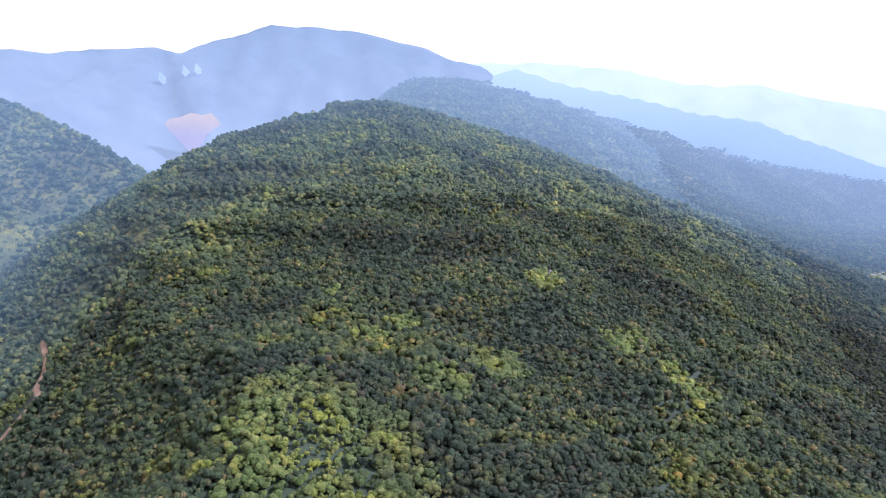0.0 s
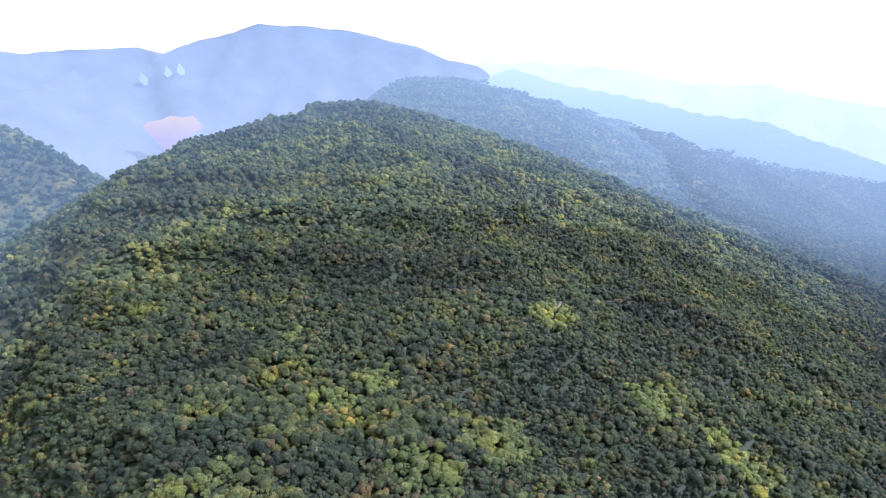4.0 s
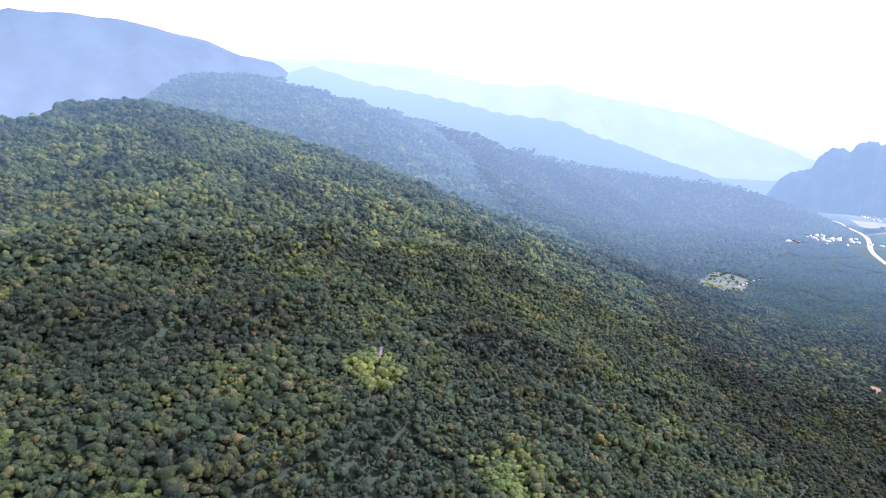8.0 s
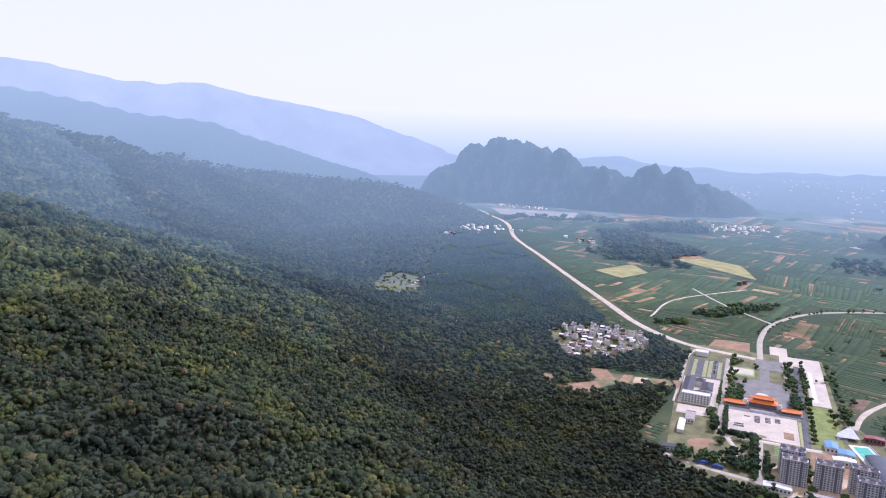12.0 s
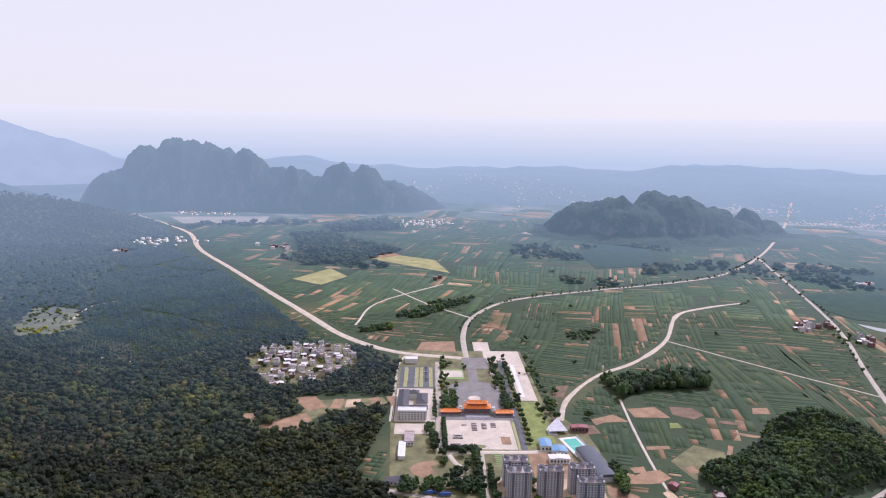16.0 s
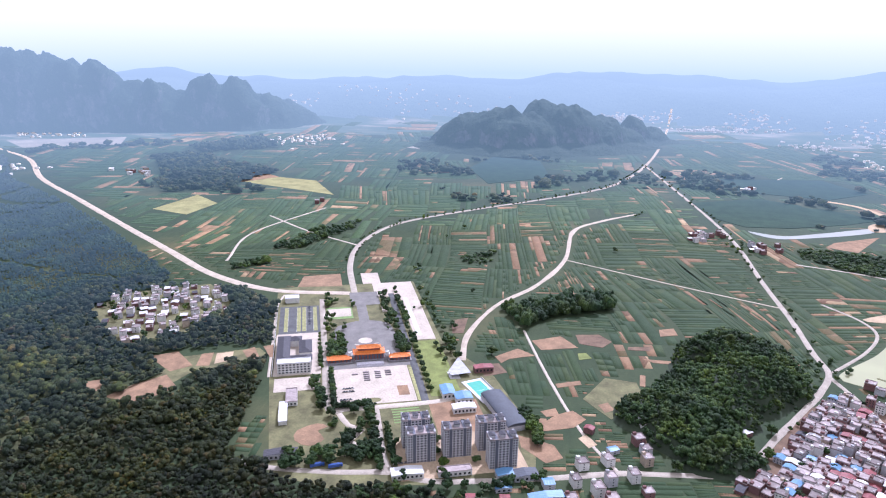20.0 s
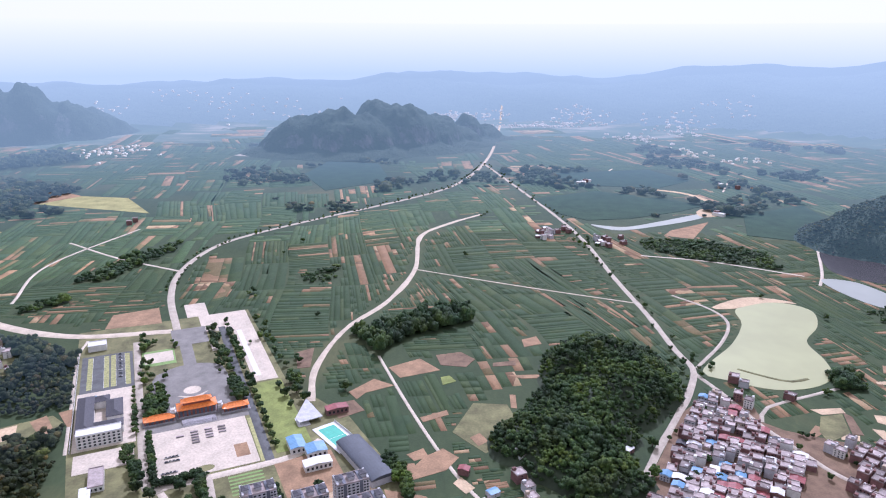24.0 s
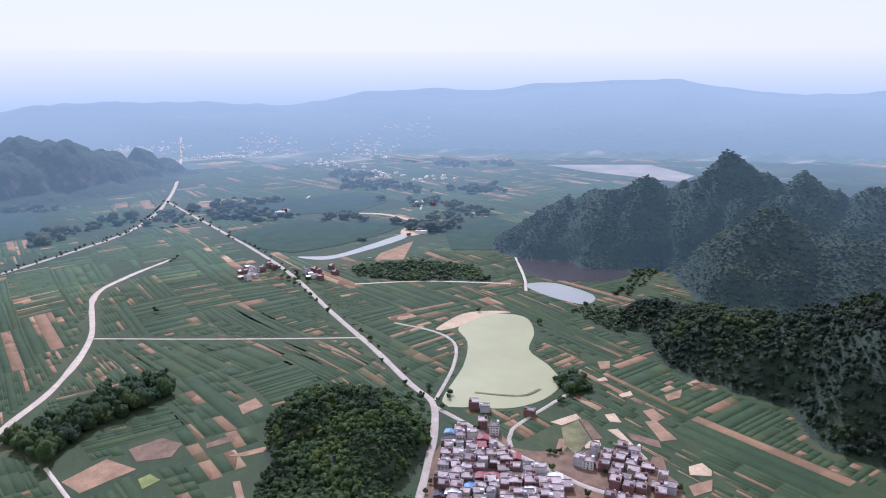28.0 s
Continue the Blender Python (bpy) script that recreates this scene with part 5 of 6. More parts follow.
for poly, turn, fill in (([(1770, 345), (1816, 253), (1712, 267), (1699, 342)], 15, 0.6), ([(1736, 222), (1717, 163), (1638, 189), (1656, 236)], 10, 0.5)):
    settle_village(poly, turn, 17, 17, fill, ((ROAD_R, 12),), (2, 6, 4, 1, 0), 3, 10)
for x_, y_, k_, turn_ in ((1120, 214, 0, 60), (1108, 208, 2, 60), (1079, 172, 0, 40), (956, 522, 7, 70), (975, 470, 6, 20), (945, 476, 0, 25), (930, 470, 2, 25), (912, 470, 3, 25), (925, 500, 5, 30), (905, 505, 6, 30), (958, 400, 8, 40), (985, 372, 4, 40), (1046, 331, 5, 30), (866, 533, 6, 24), (857, 514, 6, 24), (874, 503, 2, 24), (884, 483, 6, 20), (893, 528, 6, 24), (828, 590, 7, 10), (826, 566, 7, 10), (822, 618, 7, 12), (858, 556, 5, 20), (842, 536, 1, 20), (846, 502, 0, 20), (866, 472, 1, 20)):
    put_house(k_, x_, y_, turn_)


def far_house_proto(w, d, h, wall, roof, label):
    t = new("house")
    part("body", box(-w / 2, -d / 2, 0, w / 2, d / 2, h), wall, t)
    part("roof", flat_top(w, d, h, 0.8, 0.4), roof, t)
    panes(t, -w / 2, w / 2, -d / 2, 0.5, h, 2, 1, -1, 0.4, 0.4)
    return tagged(t, label, "house", "far village houses")


FAR_HOUSES = [far_house_proto(12, 10, 8, WHITE, ROOFW, "small pale far-off house"), far_house_proto(14, 10, 6, BUFF, ROOFC, "low buff far-off house"), far_house_proto(10, 10, 9, BRICK, ROOFC, "small brick far-off house"), far_house_proto(26, 12, 6, WHITE, ROOFW, "long pale far-off farm shed")]
for t_, (x_, y_) in zip(FAR_HOUSES, ((2040, 1790), (2060, 1760), (2070, 1800), (1780, 2165))):
    t_.location = (x_, y_, 0)


def hamlet(cx, cy, rx, ry, n, seed):
    rng = random.Random(seed)
    for _ in range(n):
        x, y = cx + rng.gauss(0, rx), cy + rng.gauss(0, ry)
        copy_thing(rng.choice(FAR_HOUSES), pose(x, y, float(land(x, y)) - 0.2, 0, 0, rng.uniform(0, 180)))


for args in ((1790, 2160, 25, 30, 3, 4), (2065, 1790, 25, 50, 8, 5), (2280, 120, 12, 20, 3, 11), (1850, 1150, 10, 20, 2, 12), (2200, -260, 20, 25, 4, 13), (1905, -110, 14, 20, 3, 16)):
    hamlet(*args)


def far_town(name, spots, material, label, seed):
    """Small far-off buildings too distant to pick apart, in one mesh."""
    rng = np.random.default_rng(seed)
    vs, fs = [], []
    ids = np.array([(4, 5, 6, 7), (0, 1, 5, 4), (1, 2, 6, 5), (2, 3, 7, 6), (3, 0, 4, 7)])
    for cx, cy, rx, ry, n in spots:
        for _ in range(n):
            x, y = cx + rng.normal() * rx, cy + rng.normal() * ry
            if float(high_a(np.array([x]), np.array([y]))[0]) > 0.5 or float(high_b(np.array([x]), np.array([y]))[0]) > 0.5:
                continue
            w, d, h, a = rng.uniform(6, 16), rng.uniform(6, 11), rng.uniform(3, 7), rng.uniform(0, 3.1)
            z = float(land(x, y))
            base = [(x + p * math.cos(a) - q * math.sin(a), y + p * math.sin(a) + q * math.cos(a)) for p, q in ((-w / 2, -d / 2), (w / 2, -d / 2), (w / 2, d / 2), (-w / 2, d / 2))]
            fs.append(ids + 8 * len(vs))
            vs.append([(p, q, z - 6) for p, q in base] + [(p, q, z + h) for p, q in base])
    tagged(part(name, mesh_of(name, np.array(vs).reshape(-1, 3), np.concatenate(fs), material), None), label, "village", kind="stuff")


far_town("far_village", ((1960, 2215, 55, 55, 40), (2830, 1610, 70, 60, 60), (2700, 2640, 50, 110, 40), (2620, -480, 40, 40, 12), (2360, 2870, 40, 40, 8), (2800, -380, 60, 40, 16)), WHITE, "small pale houses of far villages", 3)
far_town("far_town", ((3650, 0, 30, 110, 120), (3860, 400, 40, 120, 110), (3640, 2050, 100, 60, 50), (3208, -298, 80, 60, 40), (3500, -560, 120, 60, 60), (3900, 1200, 120, 260, 40), (3980, 1700, 100, 160, 30), (3800, -200, 60, 60, 50), (3700, -850, 120, 120, 30)), FAR_TOWN, "pale specks of far towns in haze", 4)

# ---- apartment towers ----
def tower_proto():
    t = new("apartment_tower")
    w, d, fl, fh = 26.0, 14.0, 11, 2.6
    h = fl * fh
    part("body", box(-w / 2, -d / 2, 0, w / 2, d / 2, h, 0.1), GREYWALL, t)
    for x in (-w / 2 + 6.4, w / 2 - 6.4):
        part("dark_bay", box(x - 1.3, -d / 2 - 0.35, 0.5, x + 1.3, d / 2 + 0.35, h + 1.2), DARKBAY, t, "dark vertical bay of a stair shaft")
    for k in range(1, fl):
        part("floor_band", box(-w / 2 - 0.12, -d / 2 - 0.12, k * fh - 0.14, w / 2 + 0.12, d / 2 + 0.12, k * fh + 0.14), WHITE, t, "thin white band between storeys")
    part("roof", flat_top(w, d, h, 1.1, 0.4), ROOFC, t)
    for x in (-w / 2 + 3.2, 0, w / 2 - 3.2):
        tur = part("roof_turret", box(x - 2.4, -3.0, h + 0.2, x + 2.4, 3.0, h + 3.6, 0.1), GREYWALL, t)
        part("turret_cap", hip_roof(x - 2.4, -3.0, x + 2.4, 3.0, h + 3.6, 1.0, 0.4), ROOFD, tur)
    for x in (-w / 2 + 0.9, w / 2 - 0.9):
        part("corner_pier", box(x - 0.9, -d / 2 + 0.1, h + 0.2, x + 0.9, d / 2 - 0.1, h + 2.2, 0.1), GREYWALL, t)
    for s in (-1, 1):
        me = panes(t, -w / 2 + 0.3, -w / 2 + 5.0, s * d / 2, 0.2, h, 2, fl, s * 4, 0.55, 0.5)
        panes(t, w / 2 - 5.0, w / 2 - 0.3, s * d / 2, 0.2, h, 2, fl, s * 4, mesh=me)
        panes(t, -w / 2 + 7.9, w / 2 - 7.9, s * d / 2, 0.2, h, 3, fl, s * 4, 0.5, 0.5)
    panes(t, -d / 2 + 2, d / 2 - 2, -w / 2, 0.2, h, 2, fl, -4, 0.3, 0.45, "y")
    return tagged(t, "eleven-storey grey apartment tower with dark bays", "tower block", "apartment towers")


LT = turn_loc()
tower = tower_proto()
for k, (u_, v_) in enumerate(((449, -26), (424, -25), (446, -60), (440, -94), (470, -97))):
    x_, y_ = loc(u_, v_)
    m_ = pose(x_, y_, 0, 0, 0, LT + 90)
    if k == 0:
        tower.matrix_basis = m_
    else:
        copy_thing(tower, m_)


TRUCKBLUE = plain("blue_paint", (0.03, 0.08, 0.3), 0.4, 0.3, 0.15)
# ---- temple grounds ----
def pave(name, u0, v0, u1, v1, material, label, z=0.3, category="paving"):
    return tagged(sheet(name, [loc(u0, v0), loc(u1, v0), loc(u1, v1), loc(u0, v1)], material, z, False, 0.8), label, category, kind="structure")


def placed(name, label, category, u, v, z=0.3, turn=0.0, group=""):
    x, y = loc(u, v)
    return thing(name, label, category, group, x, y, z, LT + turn)


tagged(sheet("grounds", GROUNDS, LAWN, 0.12, False, 0.6), "worn grass and bare earth of the temple grounds", "ground", kind="structure")
pave("square", 256, -40, 342, 47, CONCRETE, "large pale concrete temple square", 0.34)
pave("paving", 236, -46, 256, 53, PAVING, "grey stone paving before the gate hall", 0.3)
pave("parking", 44, 58, 142, 112, ASPHALT, "dark asphalt car park with grassed bays", 0.3)
pave("yard", 142, 60, 262, 114, CONCRETE, "pale concrete yard round the white hall", 0.28)
pave("yard", 268, 62, 300, 112, CONCRETE, "pale concrete court", 0.28)
pave("apron", -40, -88, 22, -26, CONCRETE, "wide pale concrete apron", 0.26)
pave("apron", 22, -88, 186, -62, CONCRETE, "long pale concrete strip", 0.26)
pave("apron", -92, -40, -40, -12, CONCRETE, "pale concrete side road", 0.25)
pave("apron", 30, -72, 172, -66, ROOFW, "white concrete lane on the apron", 0.33)
pave("forecourt", -2, -30, 52, 12, PAVING, "grey paved entrance court", 0.27)
pave("forecourt", 52, -9, 112, 5, PAVING, "grey paved entrance avenue", 0.275)
pave("lawn", 56, 12, 100, 48, GREENTURF, "green lawn beside the avenue", 0.2)
pave("court", 62, 14, 92, 46, CONCRETE, "pale paved garden court", 0.3)
pave("court", 52, -40, 84, -30, CONCRETE, "pale paved garden court", 0.3)
pave("sports_field", 355, -40, 388, -9, LAWN, "striped green sports turf", 0.36)
pave("yard", 350, -102, 412, -50, SOIL, "dusty bare building yard", 0.3)
pave("yard", 412, -120, 482, -4, SAND, "sandy yard between apartment towers", 0.24)
pave("lawn", 190, -90, 336, -56, BRIGHTGRASS, "bright green grass strip", 0.2)
pave("terrace", 282, -96, 300, -84, ROOFW, "white concrete terrace", 0.36)
for k in range(6):
    u0 = 356.5 + k * 5.2
    tagged(sheet("turf_stripe", [loc(u0, -39), loc(u0 + 2.4, -39), loc(u0 + 2.4, -10), loc(u0, -10)], GREENTURF, 0.42, False, 0.1), "pale green stripe of mown turf", "turf", kind="structure")


def local_line(pts):
    return [loc(u, v) for u, v in pts]


tagged(strip("drive", local_line([(20, 53), (150, 54), (262, 55), (346, 54), (350, 40)]), 7, GREY_ROAD, 0.38), "pale grey drive beside the temple", "road", kind="structure")
tagged(strip("drive", local_line([(10, -50), (120, -49), (240, -49), (345, -48)]), 8, ASPHALT, 0.38), "dark asphalt drive beside the temple", "road", kind="structure")
tagged(strip("drive", local_line([(348, 52), (349, 20), (349, -30), (346, -70), (330, -98)]), 8, CONCRETE, 0.4), "pale concrete cross road", "road", kind="structure")
tagged(strip("drive", local_line([(352, 6), (400, 7), (440, 8), (468, 4)]), 7, GREY_ROAD, 0.42), "tree-lined grey drive", "road", kind="structure")
tagged(strip("drive", local_line([(-8, 108), (40, 117), (140, 118), (262, 119)]), 3, CONCRETE, 0.3), "concrete boundary path", "path", kind="structure")
tagged(strip("garden_path", local_line([(356, 44), (380, 36), (392, 24), (408, 36), (420, 30), (432, 40)]), 6, CONCRETE, 0.35, wob=0.4), "winding pale garden path", "path", kind="structure")
tagged(sheet("garden_pond", local_line([(372, 66), (382, 86), (400, 88), (412, 74), (402, 60), (386, 66), (380, 56)]), SOIL, 0.3), "brown dry garden pond", "pond", kind="structure")
tagged(sheet("fan_plaza", local_line([(112, -12), (112, 10), (122, 28), (140, 40), (232, 41), (234, -38), (142, -37), (122, -30)]), PAVING, 0.31), "grey fan-shaped stone plaza before the gate", "plaza", kind="structure")
for k, (r0, r1) in enumerate(((7, 9), (12, 12.8))):
    ring = [loc(178 + r1 * math.cos(a * 0.3142), 2 + r1 * math.sin(a * 0.3142)) for a in range(20)]
    tagged(sheet("plaza_ring", ring, (CONCRETE, PAVING)[k], 0.4 - 0.03 * k, False, 0.1), "pale stone medallion in the plaza", "paving", kind="structure")
tagged(sheet("plaza_wing", local_line([(186, -14), (204, 2), (186, 18), (194, 2)]), CONCRETE, 0.38, False, 0.1), "pale stone figure in the plaza", "paving", kind="structure")


def hall(u, v, w, d, h, rise, label, tiers=1, curl=0.7):
    t = placed("temple_hall", label, "temple", u, v, 0.3, 90)
    part("podium", box(-w / 2 - 2, -d / 2 - 2, 0, w / 2 + 2, d / 2 + 2, 1.2, 0.1), STONE, t)
    part("body", box(-w / 2 + 1, -d / 2 + 1, 1.2, w / 2 - 1, d / 2 - 1, h), REDWALL, t)
    n = max(4, int(w / 4))
    for s in (-1, 1):
        for i in range(n + 1):
            bm = bmesh.new()
            bmesh.ops.create_cone(bm, segments=8, radius1=0.35, radius2=0.32, depth=h - 1.2, cap_ends=True, matrix=Matrix.Translation((-w / 2 + 0.5 + i * (w - 1) / n, s * (d / 2 - 0.4), 0.6 + h / 2)))
            part("column", bm, REDWALL, t)
        for i in range(n):
            part("door_panel", box(-w / 2 + 1.4 + i * (w - 1) / n, s * (d / 2 - 1) - 0.1, 1.3, -w / 2 + 0.5 + (i + 0.8) * (w - 1) / n, s * (d / 2 - 1) + 0.1, h - 1), DARKBAY, t)
    top = part("roof", hip_roof(-w / 2, -d / 2, w / 2, d / 2, h, rise, 1.2, curl), ORANGE, t, "orange glazed tile roof with upturned eaves")
    if tiers > 1:
        part("upper_body", box(-w * 0.36, -d * 0.2, h + rise * 0.55, w * 0.36, d * 0.2, h + rise + 1.6), REDWALL, t)
        part("upper_roof", hip_roof(-w * 0.38, -d * 0.24, w * 0.38, d * 0.24, h + rise + 1.4, rise * 0.8, 1.2, curl), ORANGE, t, "upper tier of orange glazed tiles")
        part("ridge", box(-w * 0.24, -0.25, h + rise * 1.75, w * 0.24, 0.25, h + rise * 1.8 + 1.5, 0.1), ORANGE, top)
    else:
        part("ridge", box(-w / 2 + d / 2, -0.22, h + rise - 0.2, w / 2 - d / 2, 0.22, h + rise + 0.6, 0.08), ORANGE, top)
    return t


hall(229, 2, 36, 15, 8.5, 4.2, "large red gate hall with two-tiered orange tile roof", 2)
hall(236, 38, 27, 9, 5.2, 3.0, "low red side hall with orange tile roof")
hall(239, -34, 24, 9, 5.2, 3.0, "low red side hall with orange tile roof")


def turret(u, v):
    t = placed("stone_turret", "small white stone pavilion beside the gate hall", "pavilion", u, v, 0.3, 90, "gate pavilions")
    part("base", box(-3, -3, 0, 3, 3, 4.5, 0.15), STONE, t)
    for s in range(2):
        part("tier", box(-2.2 + s * 0.7, -2.2 + s * 0.7, 4.5 + s * 3, 2.2 - s * 0.7, 2.2 - s * 0.7, 7 + s * 3, 0.1), WHITE, t)
        part("roof", hip_roof(-2.2 + s * 0.7, -2.2 + s * 0.7, 2.2 - s * 0.7, 2.2 - s * 0.7, 7 + s * 3, 1.2, 0.8, 0.7), ROOFW, t)


turret(232, 24.5)
turret(236, -19.5)
stair = placed("gate_steps", "broad grey stone steps down to the square", "steps", 246, 2, 0.3, 90)
for k in range(7):
    part("step", box(-16, -3.2 + 0.7 * k - 4, 0, 16, 4 - 0.01 * k, 0.17 * (k + 1)), STONE, stair)

# white hall with courts
wh = placed("white_hall", "white four-storey hall with dark hipped roofs round courts", "building", 213, 90, 0.28, -90)
part("front_wing", box(-19, 32, 0, 19, 45, 13, 0.1), WHITE, wh)
wing = wh.children[0]
part("front_roof", flat_top(38, 13, 0), ROOFW, wh).location = (0, 38.5, 13)
for k, (x0, y0, x1, y1, h_) in enumerate(((6, -42, 20, 30, 9.5), (-20, 14, 6, 27, 8.5), (-20, -30, -6, 6, 8.5), (-8, -42, 6, -30, 8.5))):
    part("wing", box(x0, y0, 0, x1, y1, h_, 0.1), WHITE, wh)
    part("hip_roof", hip_roof(x0, y0, x1, y1, h_, 3.2, 0.9), ROOFD, wh, "dark grey hipped tile roof")
part("blue_roof", box(4, -52, 4.6, 14, -43, 5.0, 0.05), ROOFB, wh, "small blue sheet metal roof")
for k in range(4):
    part("storey_band", box(-19.2, 44.9, 3.1 * (k + 1) - 0.1, 19.2, 45.5, 3.1 * (k + 1) + 0.25, 0.03), WHITE, wh)
panes(wh, -18.5, 18.5, 45, 0.5, 12.8, 9, 4, 4, 0.5, 0.5)
panes(wh, 33, 44.5, -19, 0.5, 12.8, 3, 4, -4, 0.5, 0.5, "y")
panes(wh, -40, 28, 20, 0.5, 9.2, 12, 2, 4, 0.4, 0.45, "y")
GARDENS = placed("garden_wall", "long pale boundary wall of the grounds", "wall", 150, 115.5, 0.1, 0)
part("wall", box(-110, -0.2, 0, 112, 0.2, 2.2, 0.05), WHITE, GARDENS)
for k in range(23):
    part("pier", box(-110 + k * 10 - 0.35, -0.35, 0, -110 + k * 10 + 0.35, 0.35, 2.7, 0.05), STONE, GARDENS)

# gate house, sheds, pool, stand
gh = placed("gatehouse", "pale two-storey office beside the car park", "building", 22, 96, 0.3, 90)
part("body", box(-10, -8, 0, 10, 8, 7, 0.1), WHITE, gh)
part("roof", flat_top(20, 16, 7), ROOFW, gh)
panes(gh, -9, 9, 8, 0.5, 6.8, 6, 2, 4)
for k, (u_, v_, w_, d_, h_, wall_, roof_, lab_) in enumerate((
        (334, -74, 14, 22, 6, WHITE, ROOFB, "workshop under a bright blue metal roof"), (350, -88, 18, 16, 6, WHITE, ROOFB, "low shed with blue sheet metal roof"), (372, -84, 24, 11, 6, WHITE, ROOFW, "white two-storey site building"),
        (474, -10, 28, 12, 5, WHITE, ROOFW, "long low white shop building"), (478, -52, 30, 9, 5, WHITE, ROOFC, "low white row of shops"), (490, -95, 16, 10, 5, GREYWALL, ROOFB, "low grey shed with pale blue roof"), (494, -112, 22, 12, 5, GREYWALL, STEELROOF, "low grey shed with dark roof"),
        (508, -88, 14, 8, 4, GREYWALL, ROOFB, "shed under a bright blue roof"), (528, -120, 30, 9, 5, WHITE, ROOFB, "long shed with blue metal roof"), (318, 92, 12, 30, 5, WHITE, ROOFC, "low white service building"), (350, 100, 40, 8, 4.5, WHITE, ROOFW, "long narrow shed with white roof"),
        (425, 100, 30, 10, 5, GREYWALL, ROOFD, "row of low shops with dark roofs"), (286, -126, 22, 10, 6, BRICK, ROOFR, "brick building beside the pool"))):
    b_ = placed("outbuilding", lab_, "building", u_, v_, 0.2, 90 if k not in (10,) else 0)
    part("body", box(-w_ / 2, -d_ / 2, 0, w_ / 2, d_ / 2, h_, 0.08), wall_, b_)
    part("roof", shed_roof(w_, d_, h_) if roof_ not in (ROOFC,) else flat_top(w_, d_, h_), roof_, b_)
    panes(b_, -w_ / 2 + 0.5, w_ / 2 - 0.5, d_ / 2, 0.6, h_ - 0.4, max(3, int(w_ / 4)), 1, 4, 0.5, 0.5)
    panes(b_, -w_ / 2 + 0.5, w_ / 2 - 0.5, -d_ / 2, 0.6, h_ - 0.4, max(3, int(w_ / 4)), 1, -4, 0.5, 0.5)
pool = placed("sports_court", "green painted court with a white surround", "court", 332, -113, 0.25, 14)
part("surround", box(-26, -12.5, 0, 26, 12.5, 0.5, 0.1), ROOFW, pool)
part("court", box(-21, -8.5, 0.5, 21, 8.5, 0.56), GREENDECK, pool, "green painted surface")
part("line", box(-0.2, -8.5, 0.565, 0.2, 8.5, 0.58), ROOFW, pool)
part("fence", box(-26, 12.2, 0.5, 26, 12.4, 2.4), ROOFW, pool)
hg = placed("hangar", "long hall with a slate-grey curved metal roof", "building", 384, -124, 0.2, 8)
bm_ = bmesh.new()
for k in range(13):
    a_ = math.pi * k / 12
    for x_ in (-36, 36):
        bm_.verts.new((x_, -12 * math.cos(a_), 6 + 3.2 * math.sin(a_)))
bm_.verts.ensure_lookup_table()
for k in range(12):
    bm_.faces.new((bm_.verts[2 * k], bm_.verts[2 * k + 1], bm_.verts[2 * k + 3], bm_.verts[2 * k + 2]))
for k in (0, 1):
    bm_.faces.new([bm_.verts[2 * i + k] for i in range(13)])
bmesh.ops.recalc_face_normals(bm_, faces=bm_.faces)
part("roof", bm_, STEELROOF, hg)
part("body", box(-35.8, -11.8, 0, 35.8, 11.8, 6.1), GREYWALL, hg)
for k in range(13):
    bm_ = bmesh.new()
    for j in range(12):
        a_, b2_ = math.pi * j / 12, math.pi * (j + 1) / 12
        for s in (0,):
            vs_ = [bm_.verts.new((-36 + 6 * k + dx_, -12.12 * math.cos(q_), 6.05 + 3.3 * math.sin(q_))) for dx_, q_ in ((-0.15, a_), (0.15, a_), (0.15, b2_), (-0.15, b2_))]
            bm_.faces.new(vs_)
    part("seam", bm_, STEELROOF, hg)
st = placed("grandstand_roof", "pale grey wedge-shaped canopy beside the track", "canopy", 280, -98, 0.2, 0)
bm_ = bmesh.new()
tri_ = [(-26, 5), (16, 11), (19, -13), (8, -14)]
top_ = [bm_.verts.new((x_, y_, 4.5)) for x_, y_ in tri_]
low_ = [bm_.verts.new((x_, y_, 3.9)) for x_, y_ in tri_]
bm_.faces.new(top_)
bm_.faces.new(list(reversed(low_)))
for k in range(4):
    bm_.faces.new((top_[k], low_[k], low_[(k + 1) % 4], top_[(k + 1) % 4]))
bmesh.ops.recalc_face_normals(bm_, faces=bm_.faces)
part("canopy", bm_, GREYWALL, st)
for x_, y_ in ((-22, 4), (14, 9), (16, -11), (7, -12)):
    part("post", box(x_ - 0.3, y_ - 0.3, 0, x_ + 0.3, y_ + 0.3, 4), STONE, st)

# car park bays, cars, stalls
bays = placed("parking_bays", "rows of grassed parking bays with white lines", "parking", 92, 84, 0.31, 0)
for r_, v_ in enumerate((-19, -2, 5, 20)):
    for k in range(17):
        part("bay", box(-43 + k * 5.1, v_ - 2.6, 0, -43 + k * 5.1 + 4.4, v_ + 2.6, 0.1), LAWN_DRY, bays)
    part("line", box(-44, v_ + (2.7 if r_ % 2 == 0 else -2.9), 0.02, 44, v_ + (2.9 if r_ % 2 == 0 else -2.7), 0.12), ROOFW, bays)


